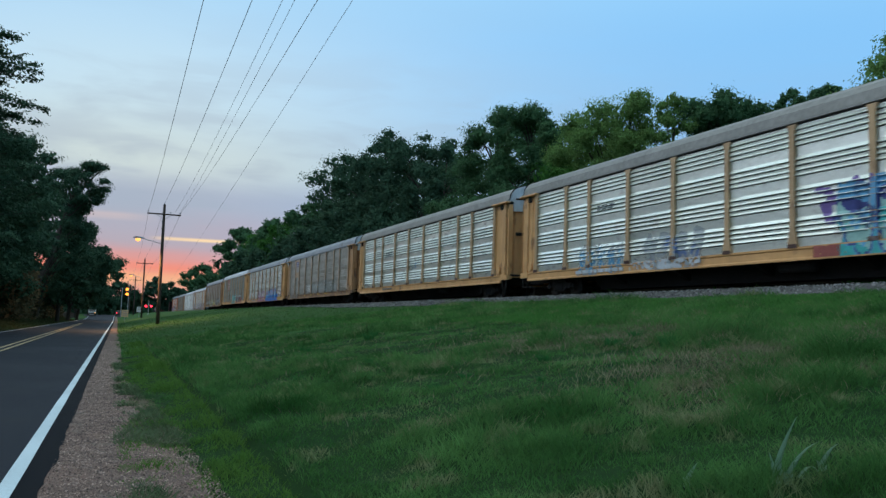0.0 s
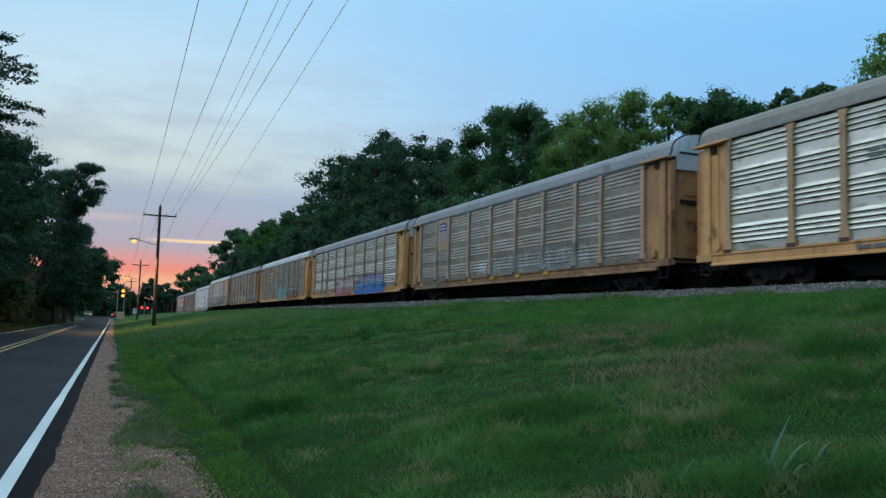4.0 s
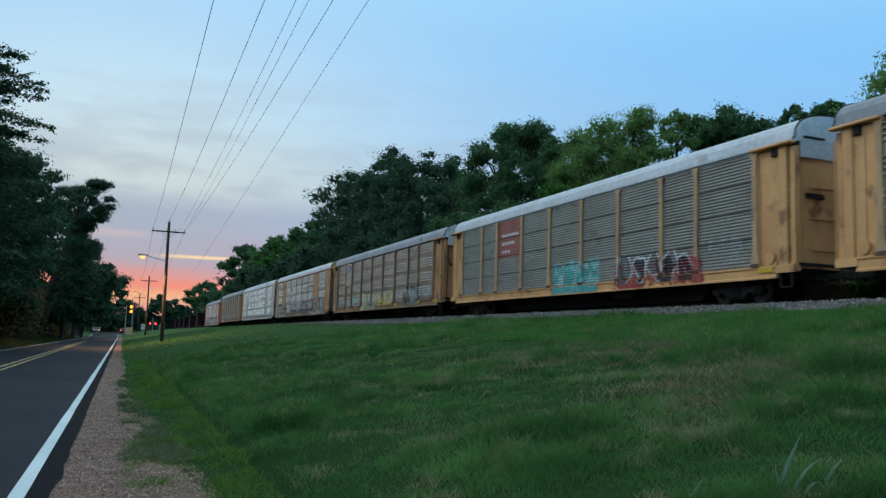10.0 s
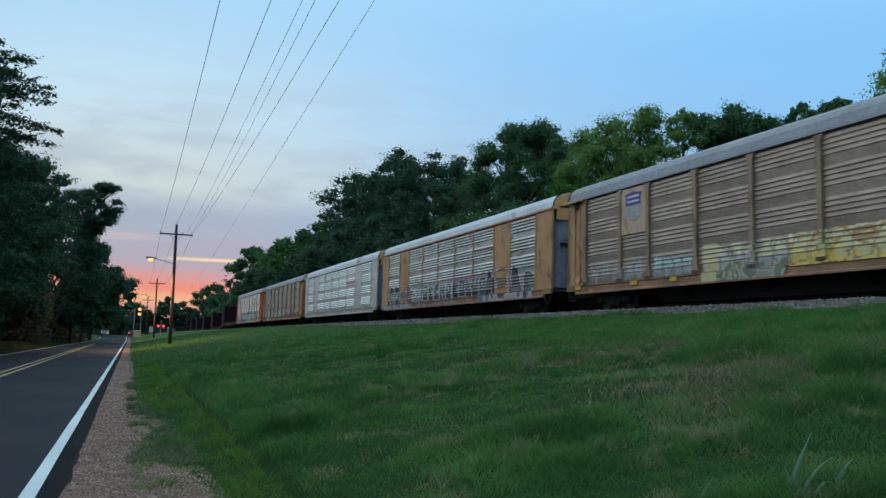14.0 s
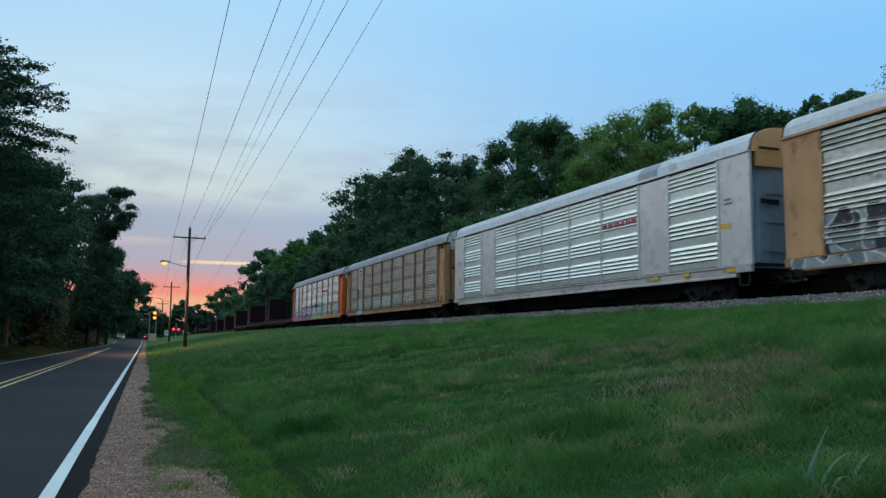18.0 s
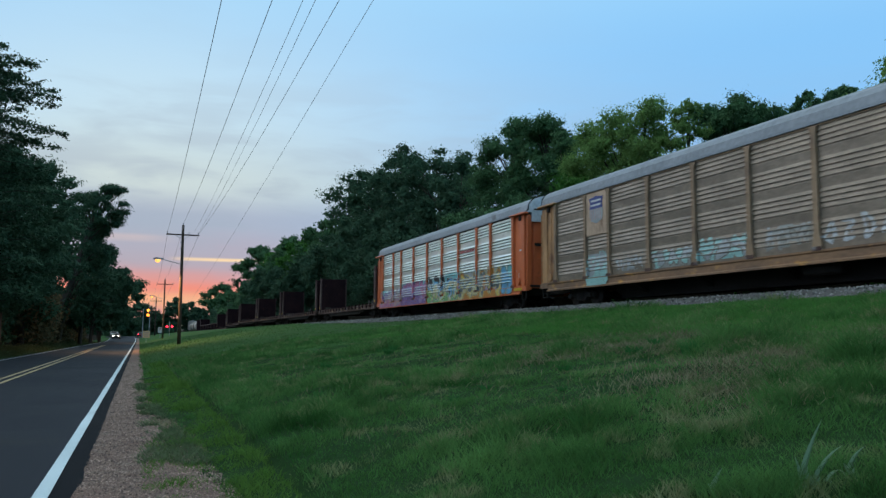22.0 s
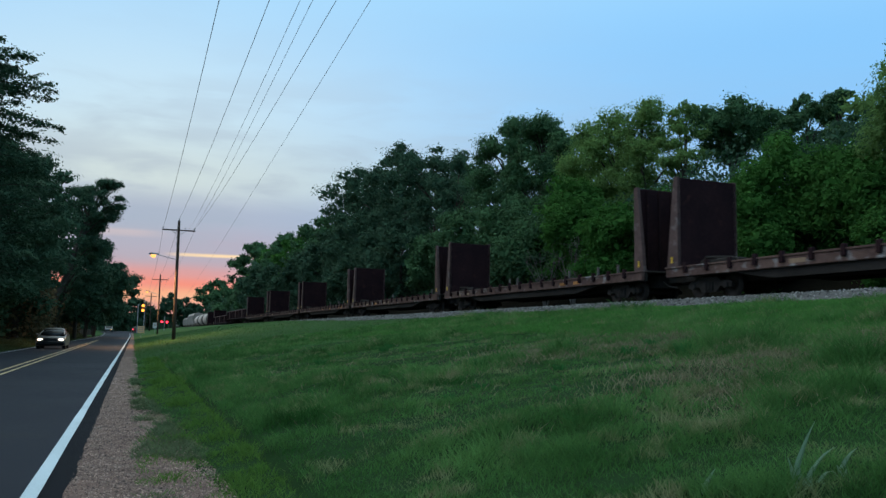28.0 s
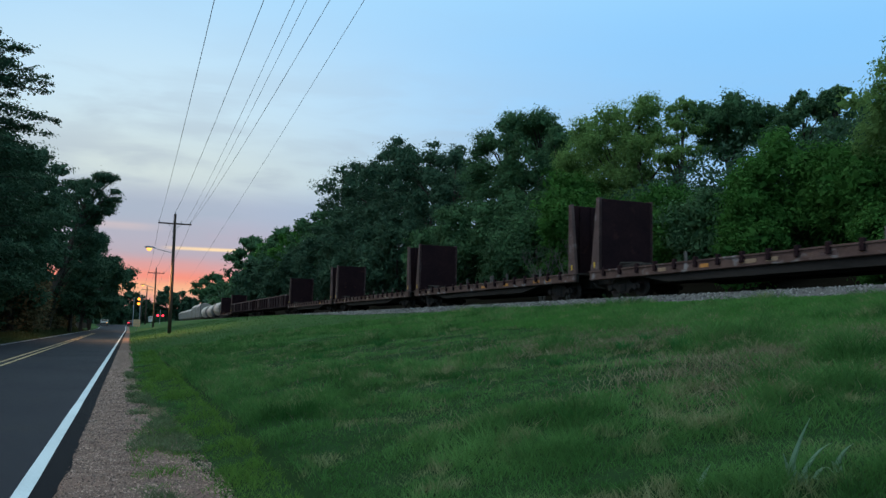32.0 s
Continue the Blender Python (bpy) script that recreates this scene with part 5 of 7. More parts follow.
def bulkhead_flat(seed, tall=0, n=21.65):
    car = thing("bulkhead_flat_car", "empty rusty bulkhead flat car with tall end walls", "rail car", "flat cars of the train")
    rng = random.Random(seed)
    w, size = 1.42, "%.1f" % n

    def sill():
        shape = [(-n / 2, 1.12), (-n / 2, 0.78), (-n / 2 + 3.6, 0.78), (-n / 2 + 5.4, 0.5), (n / 2 - 5.4, 0.5), (n / 2 - 3.6, 0.78), (n / 2, 0.78), (n / 2, 1.12)]
        g = Geo().outline_y(shape, -0.06, 0.06)
        return g
    part("underframe", lambda: Geo().box(-n / 2 + 0.3, n / 2 - 0.3, -0.4, 0.4, 0.55, 1.05), M["underframe"], car, key="flatframe" + size)
    for s in (-1, 1):
        part("side_beam", lambda: Geo().box(-n / 2, n / 2, -0.09, 0.05, 0.80, 1.18, 0.02).box(-n / 2, n / 2, -0.14, -0.05, 1.14, 1.20), M["rust_pale"], car, "scuffed rusty side beam", key="flatbeam" + size, at=Matrix.Translation((0, s * w, 0)) @ (Matrix.Rotation(math.pi, 4, "Z") if s > 0 else Matrix()))
        part("fish_belly", sill, M["underframe"], car, key="flatbelly" + size, at=(0, s * (w - 0.12), 0))
    for k in range(26):
        part("deck_plank", lambda: Geo().box(0.01, n / 26 - 0.01, -w + 0.05, w - 0.05, 1.16, 1.215), M["timber_deck"], car, key="plank" + size, at=(-n / 2 + k * n / 26, 0, 0))
    for k in range(17):
        x = -n / 2 + 1.2 + k * (n - 2.4) / 16
        part("stake_pocket", lambda: Geo().box(-0.09, 0.09, -0.09, 0.05, 0.94, 1.32, 0.015), M["rust"], car, key="pocket", at=(x, -w - 0.09, 0))
    for e in (-1, 1):
        x = e * n / 2
        h = 4.66 if e == tall else 4.44
        wall = part("bulkhead", lambda: Geo().box(-0.10, 0.06, -w, w, 1.20, h, 0.02), M["rust"], car, "tall dark rusty end wall", key="bulk%.2f" % h, at=Matrix.Translation((x - e * 0.58, 0, 0)) @ (Matrix.Rotation(math.pi, 4, "Z") if e > 0 else Matrix()))
        for y in (-w + 0.06, w - 0.06):
            part("bulkhead_brace", lambda: Geo().outline_y([(-0.58, 1.16), (0.08, 1.16), (0.08, h + 0.04), (-0.14, h + 0.04)], -0.07, 0.07), M["rust_mid"], wall, "tapered steel brace", key="brace%.2f" % h, at=(-0.02, y, 0))
        for y in (-0.9, -0.3, 0.3, 0.9):
            part("bulkhead_rib", lambda: Geo().box(-0.2, -0.09, -0.05, 0.05, 1.22, h - 0.06), M["rust"], wall, key="rib%.2f" % h, at=(0, y, 0))
        add_coupler(car, e * (n / 2 - 0.1), e)
        add_truck(car, e * (n / 2 - 2.0))
        part("reflector", lambda: Geo().box(-0.05, 0.05, -0.01, 0.01, 1.35, 1.6), M["yellow_tape"], car, "yellow reflective patch", key="refl", at=(x - e * 0.3, -w - 0.03, 0))
    for k in range(5):
        x = rng.uniform(-n / 2 + 2, n / 2 - 2)
        part("stake", lambda: Geo().box(-0.06, 0.06, -0.05, 0.05, 1.0, 2.05, 0.01), M["dead_wood"], car, "loose upright stake", key="stake", at=Matrix.Translation((x, w + 0.1, 0)) @ Matrix.Rotation(rng.uniform(-0.1, 0.1), 4, "Y"))
    for k in range(9):
        x = rng.uniform(-n / 2 + 2, n / 2 - 2.6)
        c = rng.choice(["rust_pale", "rust_pale", "tan_post", "paint_orange_paint", "tan_post", "rust_mid"])
        part("marking", Geo().box(x, x + rng.uniform(0.3, 0.7), -w - 0.096, -w - 0.08, 0.90, 1.04), M[c], car)
    part("load_chain", lambda: Geo().box(-0.9, 0.9, -0.5, 0.2, 1.22, 1.4, 0.05).tube([(-1.1, -0.3, 1.25), (-0.4, -0.6, 1.46), (0.5, -0.2, 1.42), (1.2, -0.5, 1.26)], 0.05, 6), M["underframe"], car, key="chain", at=(-n / 2 + 2.4, -0.6, 0))
    return car


def gondola():
    n, w = 26.0, 1.5
    car = thing("gondola_car", "dark rusty open gondola car with ribbed sides", "rail car", "gondola cars of the train")
    for s in (-1, 1):
        part("side_wall", lambda: Geo().box(-n / 2, n / 2, -0.05, 0.05, 0.95, 2.33), M["rust"], car, key="gonside", at=(0, s * w, 0))
        part("top_rail", lambda: Geo().box(-n / 2, n / 2, -0.13, 0.10, 2.33, 2.47, 0.02), M["rust_mid"], car, "worn pale top rail", key="gonrail", at=(0, s * w, 0))
        part("bottom_rail", lambda: Geo().box(-n / 2, n / 2, -0.13, 0.10, 0.90, 1.06, 0.02), M["rust"], car, key="gonfoot", at=(0, s * w, 0))
    for k in range(15):
        part("rib", lambda: Geo().box(-0.08, 0.08, -0.16, 0.0, 1.06, 2.33, 0.01), M["rust_mid" if k % 5 == 2 else "rust"], car, key="gonrib", at=(-n / 2 + 0.2 + k * (n - 0.4) / 14, -w - 0.03, 0))
    part("floor", lambda: Geo().box(-n / 2, n / 2, -w, w, 0.9, 1.1), M["underframe"], car, key="gonfloor")
    for e in (-1, 1):
        part("end_wall", lambda: Geo().box(-0.06, 0.06, -w, w, 1.0, 2.35), M["rust"], car, key="gonend", at=(e * n / 2, 0, 0))
        add_coupler(car, e * (n / 2 - 0.1), e)
        add_truck(car, e * (n / 2 - 2.2))
    return car


def hopper(material, label, n=15.0, top=4.6):
    car = thing("covered_hopper_car", label, "rail car", "covered hopper cars of the train")
    key = "%.1f%.1f" % (n, top)

    def body():
        prof = [(-1.5, 1.6), (-1.62, 2.2), (-1.62, top - 0.7), (-1.2, top - 0.1), (0, top), (1.2, top - 0.1), (1.62, top - 0.7), (1.62, 2.2), (1.5, 1.6)]
        g = Geo().outline_x(prof, -n / 2 + 0.9, n / 2 - 0.9)
        for x in (-n / 4, 0.0, n / 4):
            g.loft([[(x - 1.5, -1.3, 1.6), (x + 1.5, -1.3, 1.6), (x + 1.5, 1.3, 1.6), (x - 1.5, 1.3, 1.6)], [(x - 0.4, -0.5, 0.7), (x + 0.4, -0.5, 0.7), (x + 0.4, 0.5, 0.7), (x - 0.4, 0.5, 0.7)]])
        return g
    part("body", body, M[material], car, key="hop" + key)
    part("underframe", lambda: Geo().box(-n / 2, n / 2, -0.4, 0.4, 0.85, 1.15).box(-n / 2, n / 2, -1.5, 1.5, 1.12, 1.25), M["underframe"], car, key="hopf" + key)
    for k in range(9):
        part("rib", lambda: Geo().box(-0.06, 0.06, -1.70, -1.60, 1.7, top - 0.75), M[material], car, key="hoprib" + key, at=(-n / 2 + 1.2 + k * (n - 2.4) / 8, 0, 0))
    part("roof_hatch", lambda: Geo().box(-n / 2 + 1.5, n / 2 - 1.5, -0.4, 0.4, top - 0.02, top + 0.14, 0.03), M[material], car, key="hatch" + key)
    for e in (-1, 1):
        part("ladder", lambda: ladder_geo(1.2, top - 0.5), M["underframe"], car, key="hladder" + key, at=(e * (n / 2 - 0.5), -1.45, 0))
        add_coupler(car, e * (n / 2 - 0.1), e)
        add_truck(car, e * (n / 2 - 1.8))
    return car


def tank_car():
    n = 14.6
    car = thing("tank_car", "pale dirty cylindrical tank car", "rail car", "tank cars of the train")

    def body():
        rings = []
        for x, r in ((-n / 2 + 1.6, 1.5), (n / 2 - 1.6, 1.5)):
            rings.append([(x, r * math.cos(2 * math.pi * k / 24), 2.75 + r * math.sin(2 * math.pi * k / 24)) for k in range(24)])
        return Geo().loft(rings)
    part("tank", body, M["tank_white"], car, key="tank", smooth=True)
    def head():
        return Geo().loft([[(x, r * math.cos(2 * math.pi * k / 24), 2.75 + r * math.sin(2 * math.pi * k / 24)) for k in range(24)] for x, r in ((n / 2 - 1.9, 1.53), (n / 2 - 1.6, 1.53), (n / 2 - 1.2, 1.38), (n / 2 - 0.9, 1.0), (n / 2 - 0.8, 0.5))])
    for e in (0, math.pi):
        part("tank_head", head, M["tank_head"], car, "dark tank end", key="tankhead", at=Matrix.Rotation(e, 4, "Z"), smooth=True)
    part("dome", lambda: Geo().tube([(0, 0, 4.2), (0, 0, 4.55)], 0.45, 16), M["tank_white"], car, key="dome")
    part("underframe", lambda: Geo().box(-n / 2, n / 2, -0.35, 0.35, 0.85, 1.35).box(-n / 2, -n / 2 + 1.8, -1.45, 1.45, 1.1, 1.3).box(n / 2 - 1.8, n / 2, -1.45, 1.45, 1.1, 1.3), M["underframe"], car, key="tankf")
    for e in (-1, 1):
        add_coupler(car, e * (n / 2 - 0.1), e)
        add_truck(car, e * (n / 2 - 1.8))
    return car


# ---- the consist; each entry keeps the car and its place along the track when the clip starts ----
TRAIN = []


def bay(k, f=0.0):
    """x of a point a fraction into the k-th bay from the trailing end."""
    xs = bay_edges()
    return xs[k] + f * BAYS[k]


def build_train():
    lead, pitch = 36.82 - LEN / 2, 28.83
    zl = SILL0 + 0.06
    G = graffiti

    def rack(i, *a, **k):
        c = autorack(*a, **k)
        TRAIN.append((c, lead + pitch * i))
        return c

    c = rack(0, "silver louvred autorack with ochre posts and blue and teal spray paint", "silver", "ochre", "roof_light")
    bars(c, bay(2, 0.22), bay(2, 0.66), 3.52, 3.80, 2, "paint_slate", out=0.062, seed=1)
    G(c, bay(1, 0.5), bay(2, 0.95), zl, 2.15, "haze", ["haze", "sky"], 3, label="pale worn smear of spray paint")
    G(c, bay(3, 0.0), bay(4, 0.6), zl, 1.35, "haze", ["haze", "white"], 9, label="pale worn smear of spray paint")
    G(c, bay(3, 0.30), bay(4, 0.62), SILL1 + 0.02, 2.3, "thin", ["denim", "haze"], 4, letters=4, halo="haze", label="faded blue spray-painted lettering")
    G(c, bay(6, 0.22), bay(7, 0.2), SILL1 + 0.2, 3.2, "thin", ["navy", "violet"], 6, letters=2, label="dark blue spray-painted strokes")
    G(c, bay(6, 0.55), bay(8, 0.7), zl - 0.02, 3.0, "wild", ["teal", "mint", "teal"], 5, letters=4, outline="navy", halo="sky", back=["teal", "sky"], label="broad teal spray-painted lettering")
    G(c, bay(6, 0.28), bay(6, 0.62), SILL0 + 0.05, SILL1 - 0.03, "solid", ["brick", "red"], 7, label="patch of brick-red paint")
    bars(c, bay(1, 0.5), bay(2, 0.95), SILL0 + 0.08, SILL1 - 0.08, 1, "paint_white", seed=2)

    c = rack(1, "silver louvred autorack with ochre posts and end doors", "silver_green", "ochre", "roof_light")
    bars(c, bay(2, 0.28), bay(2, 0.78), 3.40, 3.72, 2, "paint_slate", out=0.07, seed=5)
    bars(c, bay(2, 0.15), bay(2, 0.9), SILL0 + 0.12, SILL1 - 0.12, 1, "paint_slate", seed=6)
    G(c, bay(4, 0.15), bay(4, 0.55), 2.2, 2.6, "haze", ["sky", "sky"], 8, label="small smudge of blue paint")

    c = rack(2, "weathered grey louvred autorack with dirty ochre posts and pale spray paint", "weathered", "ochre_dirty", "roof_grey", emblem="shield", gap="paint_haze", posts="post_pale")
    G(c, bay(3, 0.2), bay(3, 0.9), SILL1 + 0.05, SILL1 + 1.0, "haze", ["haze", "white"], 11)
    G(c, bay(4, 0.1), bay(7, 0.6), SILL1 - 0.02, SILL1 + 1.25, "thin", ["haze", "chalk"], 12, letters=9, back=["chalk", "weather"], label="pale worn spray-painted lettering")
    G(c, bay(4, 0.0), bay(6, 0.9), SILL1 + 0.05, SILL1 + 1.15, "haze", ["haze", "white"], 14)
    G(c, bay(0, 0.1), bay(1, 0.9), zl, SILL1 + 0.5, "haze", ["chalk", "weather"], 13)
    for k in (0, 3, 4, 5, 6):
        x = bay(k, 0.03)
        plate(c, x + 0.05, x + 0.52, SILL0 + 0.22, SILL1 - 0.05, "yellow_tape", "reflector", out=0.105)

    c = rack(3, "grey silver louvred autorack with blue and pink graffiti", "silver_grey", "ochre", "roof_grey")
    G(c, bay(3, 0.05), bay(4, 0.92), SILL1 - 0.02, SILL1 + 0.98, "wild", ["pink", "rose", "magenta"], 21, letters=7, outline="magenta", halo="white", back=["pink", "rose", "pink"], label="pink and purple spray-painted lettering")
    G(c, bay(3, 0.05), bay(4, 0.85), SILL0 + 0.03, SILL1 - 0.02, "wild", ["pink", "brick"], 26, letters=14, back=["brick", "rose"], label="pink drips of spray paint on the sill")
    G(c, bay(5, 0.16), bay(8, 0.14), SILL0 + 0.03, SILL1 + 0.42, "solid", ["blue", "azure"], 22, label="broad blue spray-painted band")
    G(c, bay(5, 0.42), bay(8, 0.02), SILL1 + 0.34, SILL1 + 1.12, "wild", ["sky", "violet", "azure"], 25, letters=8, outline="navy", halo="haze", back=["azure", "magenta"], label="light blue and purple spray-painted lettering")
    G(c, bay(5, 0.12), bay(5, 0.6), SILL1 + 0.40, SILL1 + 0.85, "solid", ["magenta", "violet"], 27, label="purple spray-painted shadow")
    G(c, bay(8, 0.1), bay(8, 0.9), SILL1 + 0.3, SILL1 + 0.8, "thin", ["pink", "red"], 23, letters=3)
    bars(c, bay(1, 0.1), bay(2, 0.5), SILL0 + 0.1, SILL1 - 0.1, 1, "paint_haze", seed=7)
    plate(c, bay(8, 0.55), bay(8, 0.75), SILL0 + 0.22, SILL1 - 0.06, "yellow_tape", "reflector", out=0.105)

    c = rack(4, "dark grey louvred autorack with pale roof, brick-red emblem panel and graffiti", "grey_panel", "ochre", "roof_pale", roof_end="roof_pale", gap="paint_haze")
    G(c, bay(2, 0.04), bay(2, 0.97), PANEL1 - 2.02, PANEL1 - 0.03, "solid", ["brick", "brick"], 34, label="brick-red emblem panel")
    for k in range(3):
        bars(c, bay(2, 0.2), bay(2, 0.84 - 0.14 * k % 0.3), PANEL1 - 0.93 - 0.44 * k, PANEL1 - 0.66 - 0.44 * k, 1, "paint_white", out=0.036, seed=30 + k)
    G(c, bay(4, 0.12), bay(5, 0.5), zl, SILL1 + 1.15, "wild", ["mint", "teal", "aqua"], 31, letters=4, outline="slate", halo="mint", back=["teal", "aqua", "mint"], label="teal spray-painted lettering")
    G(c, bay(5, 0.84), bay(8, 0.15), zl, SILL1 + 0.8, "haze", ["red", "brick"], 35, label="red ground behind the lettering")
    G(c, bay(5, 0.98), bay(7, 0.92), SILL1 - 0.2, SILL1 + 0.98, "wild", ["black", "slate"], 32, letters=5, outline="white", halo="white", label="black and white spray-painted lettering on red")
    G(c, bay(8, 0.2), bay(8, 0.82), SILL1 + 0.2, SILL1 + 1.15, "haze", ["haze", "chalk"], 33)
    plate(c, LEN / 2 - 1.5, LEN / 2 - 0.85, SILL0 + 0.2, SILL1 - 0.05, "yellow_tape", "reflector", out=0.105)

    c = rack(5, "brown-grey louvred autorack with rusty ochre sill and yellow spray paint", "tan_panel", "ochre_dirty", "roof_grey", emblem="shield", posts="tan_post")
    G(c, bay(0, 0.1), bay(1, 0.9), SILL1 + 0.02, SILL1 + 0.85, "haze", ["chalk", "haze"], 41)
    G(c, bay(2, 0.08), bay(2, 0.95), SILL1, SILL1 + 0.8, "wild", ["haze", "mint"], 42, letters=4, outline="weather", back=["chalk"], label="pale spray-painted lettering")
    G(c, bay(3, 0.12), bay(3, 0.42), zl, SILL1 + 1.0, "solid", ["cream", "cream"], 48, label="block of cream paint")
    G(c, bay(3, 0.40), bay(4, 0.52), zl, SILL1 + 0.9, "wild", ["moss", "haze", "cream"], 43, letters=5, outline="slate", halo="cream", back=["chalk", "moss"], label="green and cream spray-painted lettering")
    G(c, bay(4, 0.54), bay(5, 0.9), SILL1 - 0.1, SILL1 + 0.95, "wild", ["yellow", "cream", "yellow"], 44, letters=5, outline="ochre_line", halo="cream", back=["yellow", "cream"], label="yellow spray-painted lettering")
    G(c, bay(6, 0.68), bay(8, 0.2), zl + 0.1, SILL1 + 1.1, "wild", ["black", "black"], 45, letters=6, outline="smoke", back=["slate", "black"], label="black looped spray-painted lettering")
    G(c, bay(6, 0.05), bay(6, 0.6), SILL1 + 0.1, SILL1 + 0.9, "haze", ["chalk", "haze"], 46)
    G(c, bay(8, 0.3), bay(8, 0.9), SILL1 + 0.2, SILL1 + 1.1, "haze", ["chalk", "haze"], 47)
    for a, d in ((-LEN / 2 + 0.8, 0.5), (bay(1, 0.4), 0.5), (bay(2, 0.5), 0.4), (bay(6, 0.1), 0.6), (bay(8, 0.1), 0.4), (LEN / 2 - 1.4, 0.7)):
        plate(c, a, a + d, SILL0 + 0.2, SILL1 - 0.06, "yellow_tape", "reflector", out=0.105)

    c = rack(6, "silver autorack with plain ochre panels and black and white graffiti", "silver_grey", "ochre_dirty", "roof_pale", solid=True, roof_end="ochre", door="door_grey")
    G(c, -LEN / 2 + 0.3, bay(2, 0.3), zl, SILL1 + 1.35, "wild", ["slate", "black"], 51, slim=True, letters=5, outline="white", back=["smoke"], label="black and white graffiti lettering")
    G(c, bay(2, 0.25), bay(3, 0.0), SILL1 + 0.5, SILL1 + 1.5, "wild", ["white", "haze"], 55, slim=True, letters=2, outline="slate", back=["haze", "rose"])
    G(c, bay(2, 0.55), bay(3, -0.02), zl + 0.1, SILL1 + 0.5, "haze", ["sky", "haze"], 56, slim=True)
    G(c, bay(3, 0.02), bay(4, 0.86), SILL1 - 0.02, SILL1 + 1.22, "block", ["black", "slate"], 52, slim=True, letters=5, outline="white", back=["rose"], label="black block graffiti lettering")
    G(c, bay(4, 0.90), bay(6, 0.65), SILL1 - 0.02, SILL1 + 1.25, "block", ["black", "slate"], 53, slim=True, letters=5, outline="haze", back=["pink"], label="dark block graffiti lettering")
    G(c, bay(6, 0.55), bay(8, 0.98), zl, SILL1 + 1.45, "wild", ["slate", "black"], 54, slim=True, letters=4, outline="white", back=["rose", "smoke"], label="dark looped graffiti lettering with white outlines")
    G(c, bay(6, 0.30), bay(6, 0.62), zl, SILL1 + 0.4, "haze", ["sky", "azure"], 57, slim=True)
    G(c, LEN / 2 - 1.6, LEN / 2 - 0.5, SILL1 + 0.1, SILL1 + 1.7, "haze", ["haze", "slate"], 58, slim=True)
    for f in (0.1, 0.5):
        G(c, bay(3, f), bay(5, f), zl, SILL1 - 0.04, "haze", ["rose", "haze"], 59, slim=True)
    bars(c, bay(6, 0.08), bay(6, 0.96), 3.72, 3.94, 1, "paint_red", out=0.062, seed=60)
    bars(c, bay(6, 0.08), bay(6, 0.86), 3.58, 3.68, 1, "paint_white", out=0.062, seed=63)

    c = rack(7, "clean silver-white autorack with plain white panels and a red mark", "silver", "white_panel", "roof_pale", solid=True, roof_end="ochre", door="door_grey")
    bars(c, bay(6, 0.06), bay(6, 0.98), 3.38, 3.70, 1, "paint_red", out=0.062, seed=61)
    bars(c, -LEN / 2 + 0.5, -LEN / 2 + 1.1, 3.2, 3.5, 3, "paint_haze", out=0.036, seed=62)
    bars(c, LEN / 2 - 1.3, LEN / 2 - 0.9, 3.3, 3.6, 2, "paint_slate", out=0.036, seed=64)
    for x in (-LEN / 2 + 0.7, bay(7, 0.5), LEN / 2 - 1.2, bay(8, 0.3)):
        plate(c, x, x + 0.42, SILL0 + 0.2, SILL0 + 0.33, "yellow_tape", "reflector", out=0.105)
    plate(c, LEN / 2 - 1.6, LEN / 2 - 1.0, 2.5, 2.68, "yellow_tape", "reflector", out=0.04)
    plate(c, -LEN / 2 + 0.7, -LEN / 2 + 1.15, 2.0, 2.2, "yellow_tape", "reflector", out=0.04)
    k = roof_outline(-0.012)[1:8]
    part("roof_patch", Geo().loft([[(x, y, z) for y, z in k] + [(x, y + 0.02, z - 0.03) for y, z in reversed(k)] for x in (bay(7, -0.05), bay(7, 0.62))]), M["roof_grey"], c, "darker patch on the roof")

    c = rack(8, "tan-grey louvred autorack with ochre posts and pale teal spray paint", "tan_panel", "ochre_dirty", "roof_grey", emblem="shield", gap="tan_post", posts="tan_post")
    G(c, bay(1, 0.04), bay(1, 0.98), zl, SILL1 + 1.15, "wild", ["mint", "haze"], 71, letters=2, outline="mint", back=["mint", "haze"], label="pale teal patch of spray paint")
    G(c, bay(2, 0.1), bay(2, 0.9), SILL1 + 0.1, SILL1 + 0.8, "haze", ["chalk", "haze"], 72)
    G(c, bay(3, 0.06), bay(3, 0.96), SILL1 + 0.05, SILL1 + 0.75, "wild", ["mint", "haze"], 73, letters=3, back=["chalk", "mint"], outline="weather", label="pale teal worn lettering")
    G(c, bay(4, 0.04), bay(4, 0.94), SILL1 + 0.1, SILL1 + 0.95, "wild", ["haze", "mint"], 74, letters=3, back=["mint", "chalk"], outline="weather", label="pale teal worn lettering")
    G(c, bay(5, 0.2), bay(5, 0.95), SILL1 + 0.1, SILL1 + 0.95, "thin", ["weather", "haze"], 75, letters=4, back=["chalk"])
    G(c, bay(6, 0.06), bay(6, 0.96), SILL1 + 0.05, SILL1 + 0.95, "thin", ["white", "haze"], 76, letters=4, label="white spray-painted scrawl")

    c = rack(9, "orange-framed silver autorack with a long rainbow of graffiti", "silver", "orange", "roof_grey", roof_end="roof_pale")
    G(c, -LEN / 2 + 0.9, bay(2, 0.1), zl, SILL1 + 1.0, "wild", ["pink", "rose", "violet"], 81, letters=6, outline="violet", halo="haze", back=["pink", "magenta", "aqua"], label="pink and purple spray-painted lettering")
